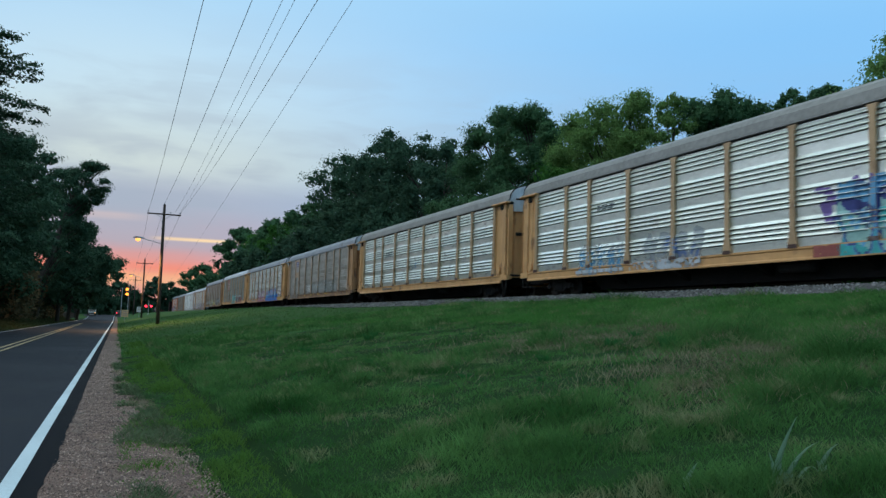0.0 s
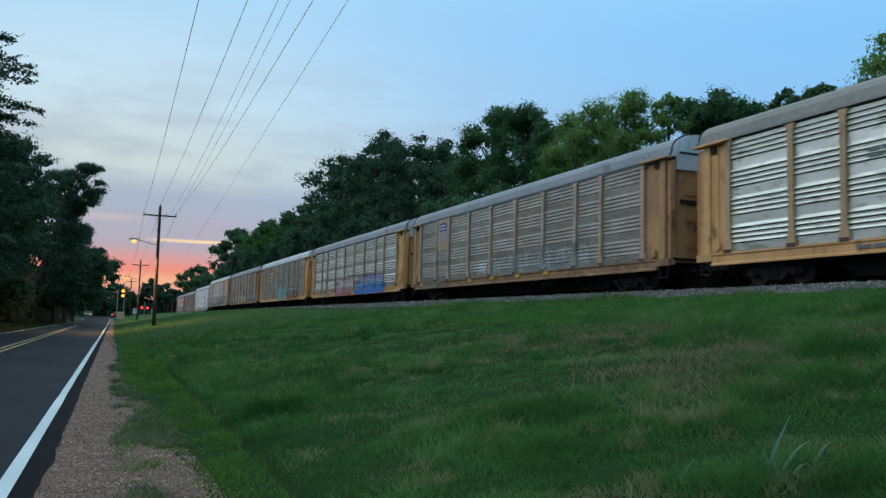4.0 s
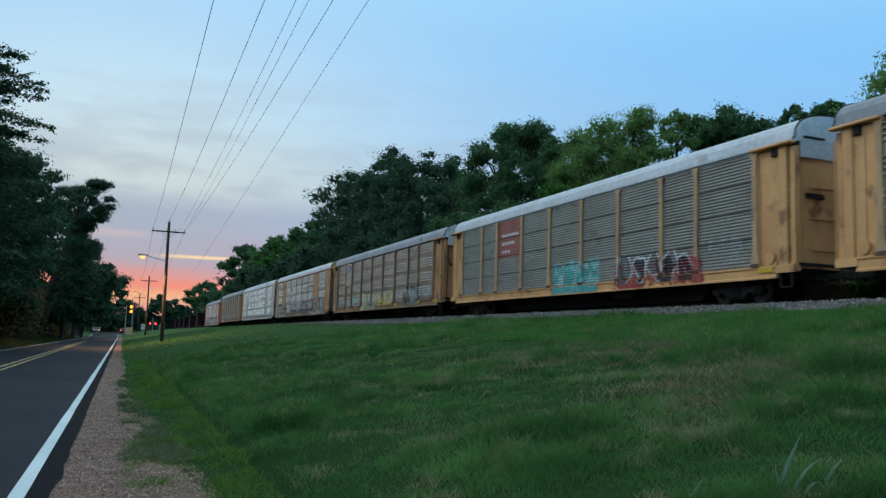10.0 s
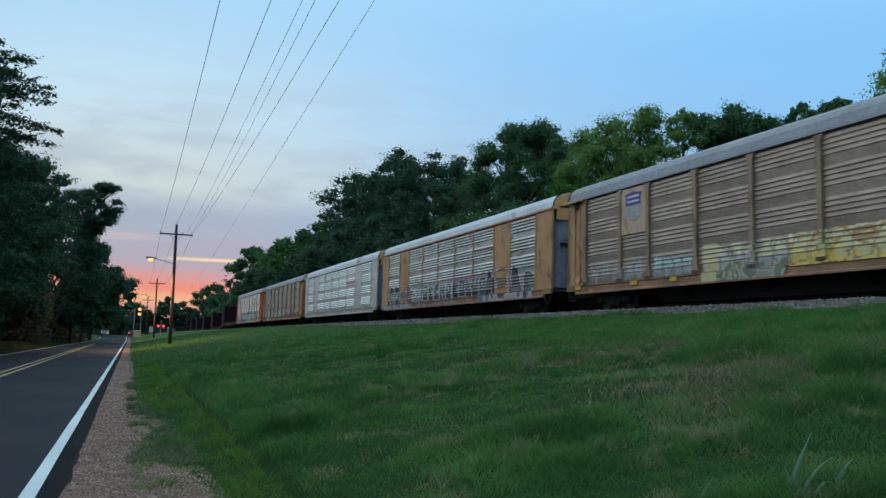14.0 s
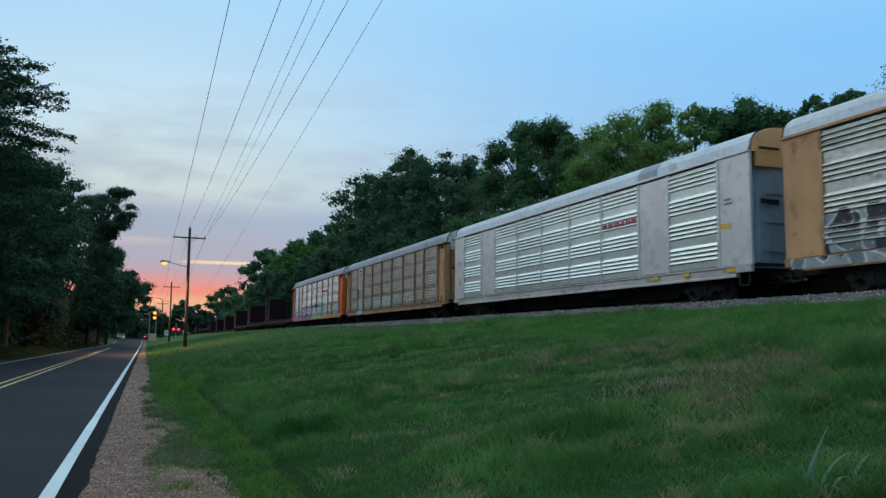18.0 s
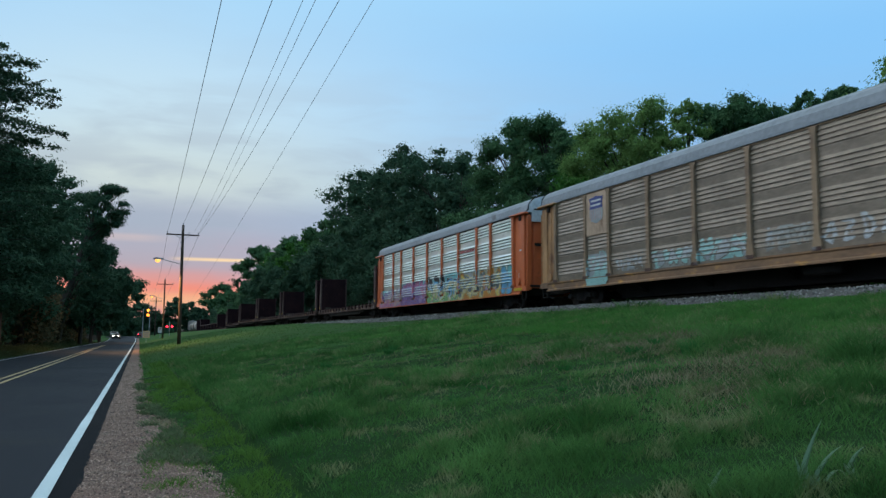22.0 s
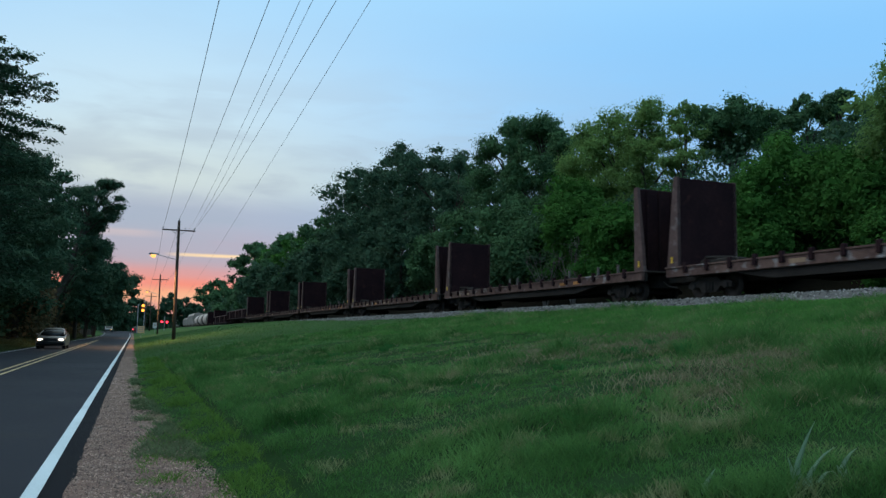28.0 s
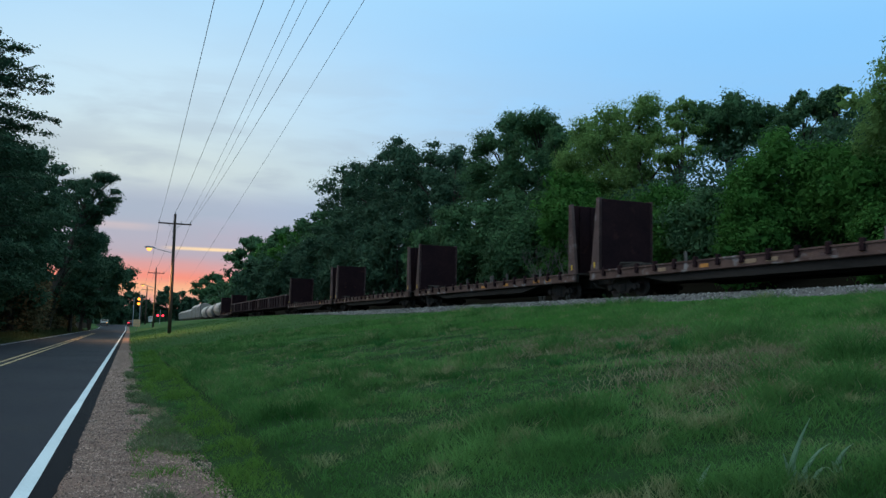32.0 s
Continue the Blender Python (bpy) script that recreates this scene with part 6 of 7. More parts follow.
    G(c, bay(2, 0.0), bay(4, 0.0), zl, SILL1 + 1.3, "wild", ["violet", "lilac", "pink"], 86, letters=7, outline="magenta", halo="lilac", back=["violet", "denim", "aqua"], label="purple and blue spray-painted lettering")
    G(c, bay(4, 0.0), bay(6, 0.05), SILL0 + 0.04, SILL1 + 1.4, "wild", ["lime", "lime", "cream", "sky"], 82, letters=5, outline="black", halo="white", back=["green", "green", "aqua"], label="green and yellow spray-painted lettering")
    G(c, bay(6, 0.05), bay(8, 0.5), SILL0 + 0.04, SILL1 + 1.38, "wild", ["yellow", "yellow", "cream", "yellow"], 83, letters=6, outline="slate", halo="yellow", back=["orange_paint", "lilac", "haze"], label="yellow and white spray-painted lettering with black outlines")
    G(c, bay(8, 0.42), LEN / 2 - 1.5, SILL0 + 0.1, SILL1 + 1.6, "wild", ["sky", "aqua"], 84, letters=2, outline="slate", halo="mint", label="light blue spray-painted lettering")
    bars(c, bay(6, 0.05), bay(6, 0.98), 3.60, 3.86, 1, "paint_red", out=0.064, seed=85)
    G(c, LEN / 2 - 1.3, LEN / 2 - 0.7, SILL1 + 0.2, SILL1 + 1.0, "haze", ["haze", "white"], 87)
    plate(c, LEN / 2 - 1.0, LEN / 2 - 0.7, 3.05, 3.13, "paint_white", "stencil_bar", out=-0.015)
    plate(c, LEN / 2 - 1.4, LEN / 2 - 0.5, SILL0 + 0.2, SILL1 - 0.08, "yellow_tape", "reflector", out=0.105)

    for k in range(6):
        TRAIN.append((bulkhead_flat(k, (-1, 1, 0)[min(k, 2)]), 297.40 + 10.8 + 22.98 * k - (0.22 if k == 0 else 0.0)))
    for k in range(2):
        TRAIN.append((gondola(), 447.5 + 27.5 * k))
    TRAIN.append((bulkhead_flat(8, 0, 18.2), 499.15))
    for k in range(3):
        TRAIN.append((tank_car(), 516.8 + 15.9 * k))
    for k in range(9):
        TRAIN.append((hopper("tank_white", "pale grey covered hopper car", top=5.2 if k < 2 else 4.4), 565.0 + 16.4 * k))


def track_pose(s):
    x, slope = float(track_x(s)), 9.0e-5 * s
    return Matrix.Translation((x, s, float(rail_top(s)))) @ Matrix.Rotation(-math.pi / 2 - slope, 4, "Z")


def along(s0, t):
    return s0 - 10.638 * t + 0.00665 * t * t


build_train()


# ---- trees ----
LEAF = dict(
    oak=mat("leaf_oak", (0.051, 0.121, 0.055), (0.075, 0.163, 0.070), 0.8, spec=0.12, small=2, big=0.3, bump=0, island=0.2, thin=0.28),
    green=mat("leaf_green", (0.040, 0.132, 0.026), (0.062, 0.170, 0.034), 0.85, spec=0.1, small=2, big=0.3, bump=0, island=0.22, thin=0.35),
    light=mat("leaf_light", (0.125, 0.235, 0.070), (0.165, 0.285, 0.092), 0.85, spec=0.1, small=2, big=0.3, bump=0, island=0.2, thin=0.45),
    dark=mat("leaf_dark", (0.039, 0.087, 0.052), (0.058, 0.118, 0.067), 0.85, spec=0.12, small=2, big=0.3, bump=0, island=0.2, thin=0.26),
    umber=mat("leaf_umber", (0.080, 0.078, 0.044), (0.112, 0.088, 0.048), 0.9, spec=0.08, small=2, big=0.25, bump=0, island=0.4, thin=0.35, stain=(0.150, 0.092, 0.046), stain_at=0.52),
    dry=mat("leaf_dry", (0.16, 0.10, 0.065), (0.12, 0.075, 0.05), 0.9, spec=0.1, small=2, big=0.3, bump=0, island=0.4, thin=0.4))


def leaves(centres, size, rng, droop=0.0, facing=None):
    """Rhombic leaf sprays at random turns, or turned roughly towards the given directions."""
    n = len(centres)
    a = rng.normal(size=(n, 3))
    if facing is not None:
        f = facing + rng.normal(size=(n, 3)) * 0.42
        f /= np.linalg.norm(f, axis=1, keepdims=True) + 1e-9
        a -= f * np.sum(a * f, 1)[:, None]
    a[:, 2] -= droop
    a /= np.linalg.norm(a, axis=1, keepdims=True)
    b = np.cross(a, rng.normal(size=(n, 3)) if facing is None else f)
    b /= np.linalg.norm(b, axis=1, keepdims=True) + 1e-9
    s = size * rng.uniform(0.55, 1.3, (n, 1))
    V = np.stack([centres - a * s, centres - b * s * 0.5, centres + a * s, centres + b * s * 0.5], 1).reshape(-1, 3)
    return V, np.arange(n * 4).reshape(-1, 4)


def tree(name, label, x, y, top, radius, leaf, seed, low=0.35, clumps=46, count=7000, size=0.24, shape="round", flat=0.7, lean=(0, 0), group="trees behind the railway", squash=1.0, spread=0.98):
    """A trunk with limbs that end in clumps of leaves. top: height of the crown's top over the world's zero."""
    fineness, fine = (2.5, 0.42) if x > 20 and y < 70 else (1.9, 0.5) if x > 20 and y < 130 else (1.5, 0.62)
    count, size = int(count * fineness), size * fine
    rng = np.random.default_rng(seed)
    ground = float(land(x, y))
    H = top - ground
    root = thing(name, label, "tree" if H > 6 else "shrub", group, Matrix.Translation((x, y, ground - 0.1)))
    c0 = H * low
    cc, ch = (H + c0) / 2, (H - c0) / 2
    pts, rad = [], []
    while len(pts) < clumps:
        d = rng.normal(size=3)
        d /= np.linalg.norm(d)
        r = rng.uniform(0.45, 1.0) ** 0.6
        z = d[2] * r
        k = 1.0
        if shape == "cone":
            k = 1.0 - 0.55 * (z * 0.5 + 0.5)
        elif shape == "umbrella":
            k = 0.55 + 0.45 * (z * 0.5 + 0.5)
        elif shape == "column":
            k = 0.85 + 0.15 * math.sin(z * 7 + seed)
        wob = 0.72 + 0.5 * rng.uniform()
        p = np.array([d[0] * r * radius * k * wob, d[1] * r * radius * k * wob * squash, cc + z * ch * 0.93])
        p[:2] += np.array(lean) * (p[2] / H)
        pts.append(p)
        rad.append(radius * (rng.uniform(0.36, 0.58) if shape == "column" and radius < 3 else rng.uniform(0.24, 0.42)))
    pts, rad = np.array(pts), np.array(rad)
    pts[0] = (lean[0], lean[1], H - rad[0] * (0.7 if radius > 1.6 else 1.7))
    share = rad ** 2 / np.sum(rad ** 2)
    per = np.maximum((share * count).astype(int), 12)
    # every clump is a bunch of smaller sprays, denser towards the top
    sub = 13
    d = rng.normal(size=(clumps, sub, 3))
    d[..., 2] += 0.25
    d /= np.linalg.norm(d, axis=2, keepdims=True)
    twig = pts[:, None, :] + d * rng.uniform(0.2, 0.9, (clumps, sub, 1)) * rad[:, None, None] * np.array([spread, spread, flat])
    twig_r = rad[:, None] * rng.uniform(0.34, 0.60, (clumps, sub))
    idx = np.repeat(np.arange(clumps), per)
    pick = rng.integers(0, sub, len(idx))
    d = rng.normal(size=(len(idx), 3))
    d /= np.linalg.norm(d, axis=1, keepdims=True)
    c = twig[idx, pick] + d * (rng.uniform(0, 1, (len(idx), 1)) ** 0.5) * twig_r[idx, pick][:, None] * np.array([1.15, 1.15, 0.72])
    # stray sprigs that break the outline
    s = rng.integers(0, clumps, count // 600)
    e = rng.normal(size=(len(s), 3))
    e /= np.linalg.norm(e, axis=1, keepdims=True)
    c = np.concatenate([c, pts[s] + e * rad[s][:, None] * rng.uniform(0.9, 1.08, (len(s), 1))])
    # leaves turn outward from their clump and up to the sky
    out = c - pts[np.concatenate([idx, s])]
    out = 0.75 * out / (np.linalg.norm(out, axis=1, keepdims=True) + 1e-9) + 0.35 * np.concatenate([d, e]) + np.array([0, 0, 0.45])
    keep = c[:, 2] > 0.15
    V, F = leaves(c[keep], size, rng, 0.0, out[keep])
    # shaded heart of each clump
    idx = np.repeat(np.arange(clumps), np.maximum(per // (11 if leaf == "light" else 7), 1))
    d = rng.normal(size=(len(idx), 3))
    d /= np.linalg.norm(d, axis=1, keepdims=True)
    k = pts[idx] + d * (rng.uniform(0, 1, (len(idx), 1)) ** 0.5) * rad[idx][:, None] * 0.62 * np.array([spread, spread, flat])
    V2, F2 = leaves(k, size * 2.8, rng, 0.2)
    V, F = np.concatenate([V, V2]), np.concatenate([F, F2 + len(V)])
    part("crown", np_mesh("crown", V, [F], LEAF[leaf]), LEAF[leaf], root)
    g = Geo()
    r0 = max(0.06, H * 0.016)
    sway = [(rng.normal() * 0.02 * H * k + lean[0] * k * 0.9, rng.normal() * 0.02 * H * k + lean[1] * k * 0.9, H * k * 0.86) for k in (0, 0.25, 0.5, 0.75, 1.0)]
    g.tube(sway, [r0 * 1.25, r0, r0 * 0.75, r0 * 0.5, r0 * 0.2], 8)
    order = rng.permutation(clumps)[:14]
    for i in order:
        k = min(max(pts[i][2] / (H * 0.86) - 0.22, 0.12), 0.9) * 4
        j, f = int(k), k - int(k)
        a = np.array(sway[j]) * (1 - f) + np.array(sway[min(j + 1, 4)]) * f
        mid = (a + pts[i]) / 2 + np.array([0, 0, 0.06 * H * rng.uniform(-0.3, 1)])
        g.tube([tuple(a), tuple(mid), tuple(pts[i])], [r0 * 0.42, r0 * 0.26, r0 * 0.08], 5)
    part("trunk", g, M["bark"], root)
    return root


def feather_tree(x, y, top, seed):
    """A tall dark tree with long level boughs that end in ragged drooping sprays."""
    rng = np.random.default_rng(seed)
    ground = float(land(x, y))
    H = top - ground
    root = thing("roadside_tree", "tall dark tree with long level ragged boughs over the road", "tree", "trees across the road", Matrix.Translation((x, y, ground - 0.1)))
    g = Geo().tube([(0, 0, 0), (0.1, 0, H * 0.4), (-0.1, 0.1, H * 0.8), (0, 0, H)], [0.42, 0.32, 0.16, 0.03], 8)
    cs = []
    z = 2.6
    while z < H - 0.1:
        f = z / H
        reach = 9.4 * (1 - f) ** 0.3 * (0.86 + 0.14 * math.sin(z * 4.1)) * min(1.0, (H - z) * 0.28 + 0.1)
        turn = rng.uniform(0, 6.283)
        for k in range(6):
            a = turn + k * 1.047 + rng.normal() * 0.25
            n = reach * rng.uniform(0.7, 1.05)
            tip = np.array([math.cos(a) * n, math.sin(a) * n, z + n * rng.uniform(-0.02, 0.24)])
            mid = np.array([tip[0] * 0.5, tip[1] * 0.5, z + 0.10 * n])
            g.tube([(0, 0, z - 0.1), tuple(mid), tuple(tip)], [0.06, 0.035, 0.008], 4)
            m = int(70 * n)
            q = rng.uniform(0.12, 1.04, m) ** 0.8
            bough = np.where(q[:, None] < 0.5, mid * q[:, None] * 2, mid + (tip - mid) * (q[:, None] * 2 - 1))
            bough[:, 2] += np.where(q < 0.5, (z - 0.1) * (1 - q * 2), 0)
            wide = 0.14 + 0.55 * n / 5 * (1 - q)
            side = rng.normal(size=(m, 3)) * wide[:, None] * np.array([1, 1, 0.62])
            side[:, 2] -= 0.08
            cs.append(bough + side)
            # sprigs that stand out beyond the tip
            for j in range(int(3 + n)):
                q0 = rng.uniform(0.55, 1.0)
                b = mid + (tip - mid) * (q0 * 2 - 1)
                w = np.array([math.cos(a + rng.normal() * 0.6), math.sin(a + rng.normal() * 0.6), rng.normal() * 0.25]) * rng.uniform(0.4, 1.0)
                cs.append(b + w * np.linspace(0.1, 1, 9)[:, None] + rng.normal(size=(9, 3)) * 0.05)
        z += rng.uniform(0.34, 0.52)
    cs = np.concatenate(cs)
    V, F = leaves(cs, 0.12, rng, 0.0, cs * np.array([0.05, 0.05, 0]) + np.array([0, 0, 0.6]))
    part("crown", np_mesh("crown", V, [F], LEAF["dark"]), LEAF["dark"], root)
    part("trunk", g, M["bark"], root)
    return root


def twig_bush(x, y, top, radius, seed):
    """A leafless shrub: forking stems that end in thin twigs."""
    rng = np.random.default_rng(seed)
    ground = float(land(x, y))
    H = top - ground
    root = thing("bare_bush", "grey leafless bush at the edge of the wood", "shrub", "bare bushes behind the railway", Matrix.Translation((x, y, ground - 0.1)))
    for k in range(9):
        a, g = rng.uniform(0, 6.283), Geo()
        tip = np.array([math.cos(a) * radius * rng.uniform(0.3, 1.0), math.sin(a) * radius * rng.uniform(0.3, 1.0), H * rng.uniform(0.7, 1.0)])
        mid = tip * np.array([0.35, 0.35, 0.55])
        g.tube([(0, 0, 0), tuple(mid), tuple(tip)], [0.04, 0.028, 0.008], 5)
        for j in range(12):
            f = rng.uniform(0.3, 1.0)
            base = mid * min(f * 2, 1) + (tip - mid) * max(f * 2 - 1, 0)
            end = base + np.array([rng.normal() * 0.4, rng.normal() * 0.4, rng.uniform(0.1, 0.8)])
            bend = (base + end) / 2 + rng.normal(size=3) * 0.08
            g.tube([tuple(base), tuple(bend), tuple(end)], [0.014, 0.010, 0.004], 4)
        part("stem", g, M["dead_wood"], root)
    return root


def woods(name, x0, x1, y0, y1, height, n, leaf, seed, size, label):
    """A deep band of undergrowth, told apart by nobody: one mass of leaves."""
    rng = np.random.default_rng(seed)
    y = y0 + (y1 - y0) * rng.uniform(0, 1, n)
    x = rng.uniform(x0, x1, n)
    base = land(x, y)
    h = height * (0.55 + 0.45 * value_noise(y * 0.16, x * 0.1, seed)) * (0.75 + 0.25 * value_noise(y * 0.7, x * 0.2, seed + 1))
    z = base + h * rng.uniform(0, 1, n) ** 0.8
    V, F = leaves(np.stack([x, y, z], 1), size, rng, 0.3)
    return tagged(new(name, np_mesh(name, V, [F], LEAF[leaf])), label, "woods", kind="stuff")


def build_trees():
    oak, lob = "dark green broadleaf tree behind the railway", "bushy green tree at the edge of the wood"
    T = tree
    # back row, from the far end towards the camera
    T("oak_tree", oak, 33.0, 300, 20.3, 5.8, "oak", 101, low=0.25, clumps=40, count=3000, size=0.7)
    T("oak_tree", oak, 32.0, 258, 15.5, 5.0, "oak", 102, low=0.2, clumps=40, count=3000, size=0.6)
    T("oak_tree", oak, 33.0, 214, 25.2, 5.4, "oak", 103, low=0.25, clumps=54, count=5500, size=0.5)
    T("oak_tree", oak, 33.0, 192, 21.8, 5.0, "green", 104, low=0.15, clumps=50, count=4600, size=0.45)
    T("oak_tree", oak, 33.0, 173, 22.8, 5.2, "oak", 121, low=0.15, clumps=50, count=4800, size=0.42)
    T("oak_tree", oak, 33.0, 157, 22.2, 4.8, "green", 105, low=0.15, clumps=50, count=4800, size=0.4)
    T("oak_tree", oak, 33.0, 143, 22.4, 4.6, "oak", 122, low=0.15, clumps=50, count=5000, size=0.38)
    T("oak_tree", oak, 33.0, 133, 21.4, 4.2, "oak", 106, low=0.15, clumps=46, count=5000, size=0.36)
    T("oak_tree", oak, 34.0, 121, 27.6, 5.6, "dark", 107, low=0.3, clumps=85, count=9000, size=0.33)
    T("oak_tree", oak, 34.0, 110, 25.8, 5.0, "dark", 123, low=0.3, clumps=75, count=8500, size=0.31)
    T("oak_tree", oak, 34.0, 101, 27.4, 5.0, "dark", 108, low=0.3, clumps=80, count=9500, size=0.30)
    T("oak_tree", oak, 34.0, 88, 24.2, 5.2, "dark", 109, low=0.3, clumps=80, count=9500, size=0.28)
    T("oak_tree", oak, 33.5, 79.5, 20.8, 3.8, "dark", 110, low=0.2, clumps=50, count=6500, size=0.26)
    T("tall_tree", "tall dark green tree with ragged spreading top", 33.4, 66.8, 22.3, 4.2, "oak", 111, low=0.25, clumps=95, count=13000, size=0.23)
    T("tall_tree", "tall dark green tree with ragged spreading top", 33.2, 60.8, 21.2, 3.7, "oak", 124, low=0.3, clumps=80, count=10500, size=0.23)
    T("tall_tree", "dark green tree with upright branches", 32.6, 56.6, 18.4, 2.6, "oak", 112, low=0.2, clumps=40, count=6500, size=0.23, shape="cone")
    T("willow_tree", "pale green feathery tree with airy crown", 32.0, 51.0, 18.1, 2.6, "light", 113, low=0.15, clumps=88, count=9500, size=0.19, shape="column")
    T("willow_tree", "pale green feathery tree with airy crown", 32.0, 47.6, 17.8, 2.5, "light", 125, low=0.15, clumps=88, count=9500, size=0.19, shape="column")
    T("willow_tree", "pale green feathery tree with airy crown", 32.0, 44.4, 18.0, 2.3, "light", 114, low=0.15, clumps=88, count=9500, size=0.18, shape="column")
    T("willow_tree", "slender pale green feathery tree", 32.0, 40.3, 17.0, 1.5, "light", 115, low=0.3, clumps=40, count=4000, size=0.17, shape="column")
    T("umbrella_tree", "dark tree with a flat spreading top over a bare trunk", 36.5, 41.2, 17.0, 3.4, "oak", 116, low=0.66, clumps=46, count=7500, size=0.2, shape="umbrella")
    T("umbrella_tree", "dark round-topped tree behind the railway", 37.2, 35.8, 16.3, 1.9, "oak", 117, low=0.5, clumps=36, count=5500, size=0.2)
    T("umbrella_tree", "dark round-topped tree behind the railway", 37.2, 33.4, 16.0, 1.3, "oak", 118, low=0.5, clumps=32, count=4500, size=0.2)
    T("umbrella_tree", "dark round-topped tree behind the railway", 36.6, 31.2, 14.6, 2.0, "oak", 119, low=0.4, clumps=36, count=5000, size=0.2)
    T("leaning_tree", "tall pale green tree close to the railway", 28.8, 21.1, 14.4, 3.1, "light", 120, low=0.3, clumps=60, count=9000, size=0.17)
    # front row of bushes and young trees
    for i, (x, y, top, r, leaf, n) in enumerate([
            (29.0, 29.5, 11.3, 2.6, "green", 8500), (29.2, 26.3, 10.4, 2.4, "green", 7500), (29.0, 23.4, 9.6, 2.4, "green", 8000), (26.8, 28.6, 8.1, 2.0, "green", 7500),
            (26.4, 21.6, 6.6, 1.6, "green", 5500), (28.4, 33.0, 9.2, 2.5, "oak", 6500), (28.6, 36.8, 10.0, 2.6, "green", 6500), (28.2, 41.5, 9.5, 2.6, "green", 6500),
            (28.2, 46.5, 12.3, 2.8, "green", 7500), (28.2, 51.5, 10.5, 2.8, "oak", 6500), (28.2, 56.5, 12.6, 2.9, "oak", 7000), (28.2, 64.5, 13.0, 3.4, "oak", 7000),
            (28.4, 72.0, 11.5, 3.4, "oak", 6000), (28.4, 83.0, 14.3, 4.2, "dark", 6500), (29.0, 94.0, 14.0, 4.5, "dark", 6000), (29.4, 105.0, 18.0, 5.0, "dark", 6000),
            (29.6, 119.0, 17.0, 5.0, "dark", 5000), (29.6, 135.0, 16.0, 5.5, "dark", 4600), (30.0, 155.0, 16.0, 6.0, "dark", 4200), (30.0, 180.0, 17.0, 7.0, "dark", 3600), (31.5, 212.0, 14.5, 6.5, "oak", 3400), (33.5, 250.0, 10.8, 5.5, "oak", 2800)]):
        T("bushy_tree", lob, x, y, top, r, leaf, 200 + i, low=0.04, clumps=54, count=n, size=0.15 + y * 0.0019, shape="column", flat=0.85)
    T("bare_shrub", "brown dead-leaved shrub among green trees", 26.6, 19.6, 9.2, 1.2, "dry", 260, low=0.6, clumps=18, count=900, size=0.13)
    twig_bush(26.0, 43.5, 8.2, 2.0, 271)
    twig_bush(26.0, 46.8, 7.4, 1.6, 272)
    # undergrowth in the dark leaf: shade at the wood's foot put into colour
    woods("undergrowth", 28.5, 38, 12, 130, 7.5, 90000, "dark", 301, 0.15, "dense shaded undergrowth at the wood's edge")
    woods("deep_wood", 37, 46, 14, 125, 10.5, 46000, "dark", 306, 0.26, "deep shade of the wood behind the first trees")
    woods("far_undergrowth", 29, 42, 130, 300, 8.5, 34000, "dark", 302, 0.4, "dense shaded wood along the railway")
    # across the road
    g = "trees across the road"
    dk = "tall dark tree overhanging the road"
    feather_tree(-10.2, 57, 21.6, 501)
    T("roadside_tree", dk, -10.0, 68, 16.5, 5.8, "dark", 402, low=0.1, clumps=70, count=8500, size=0.26, flat=0.6, group=g)
    T("roadside_tree", dk, -12.0, 46, 18.0, 4.6, "dark", 403, low=0.15, clumps=70, count=8500, size=0.24, flat=0.6, group=g)
    T("roadside_tree", dk, -13.0, 36, 17.0, 5.0, "dark", 404, low=0.1, clumps=70, count=7500, size=0.22, flat=0.7, group=g)
    T("roadside_tree", dk, -9.8, 80, 18.4, 5.4, "dark", 405, low=0.1, clumps=60, count=9000, size=0.3, group=g)
    T("roadside_tree", dk, -9.4, 95, 20.5, 5.4, "dark", 406, low=0.08, clumps=60, count=8000, size=0.34, group=g)
    T("roadside_tree", dk, -8.6, 114, 21.4, 3.6, "dark", 407, low=0.62, clumps=52, count=10000, size=0.18, flat=0.5, spread=1.1, lean=(6.4, 0), group=g)
    T("roadside_tree", dk, -7.4, 118, 18.2, 4.6, "dark", 413, low=0.1, clumps=66, count=9500, size=0.26, lean=(3.4, 0), group=g)
    T("roadside_tree", dk, -5.2, 130, 15.4, 4.6, "dark", 408, low=0.08, clumps=56, count=6500, size=0.36, group=g)
    T("roadside_tree", dk, -4.4, 150, 17.0, 5.2, "dark", 409, lean=(1.8, 0), low=0.1, clumps=54, count=7000, size=0.36, group=g)
    T("roadside_tree", dk, -3.6, 176, 15.5, 5.6, "dark", 410, lean=(1.6, 0), low=0.12, clumps=50, count=5500, size=0.42, group=g)
    T("roadside_tree", dk, -4.5, 205, 13.0, 6.0, "dark", 411, low=0.1, clumps=50, count=4500, size=0.5, group=g)
    T("roadside_tree", dk, -4.5, 245, 12.0, 6.5, "dark", 412, low=0.1, clumps=50, count=4000, size=0.6, group=g)
    woods("roadside_undergrowth", -22, -10.4, 14, 105, 7.0, 60000, "umber", 303, 0.2, "dark brown-green shaded undergrowth beside the road")
    woods("verge_undergrowth", -16, -6.6, 92, 200, 8.5, 30000, "umber", 307, 0.3, "dark brown-green scrub at the far side of the road")
    woods("far_roadside_undergrowth", -30, -7.4, 105, 190, 8.0, 24000, "dark", 304, 0.42, "dark shaded wood beside the road")
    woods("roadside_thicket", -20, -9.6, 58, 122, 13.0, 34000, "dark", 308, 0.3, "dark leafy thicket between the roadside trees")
    # beyond the crossing
    fl = "distant dark tree beyond the crossing"
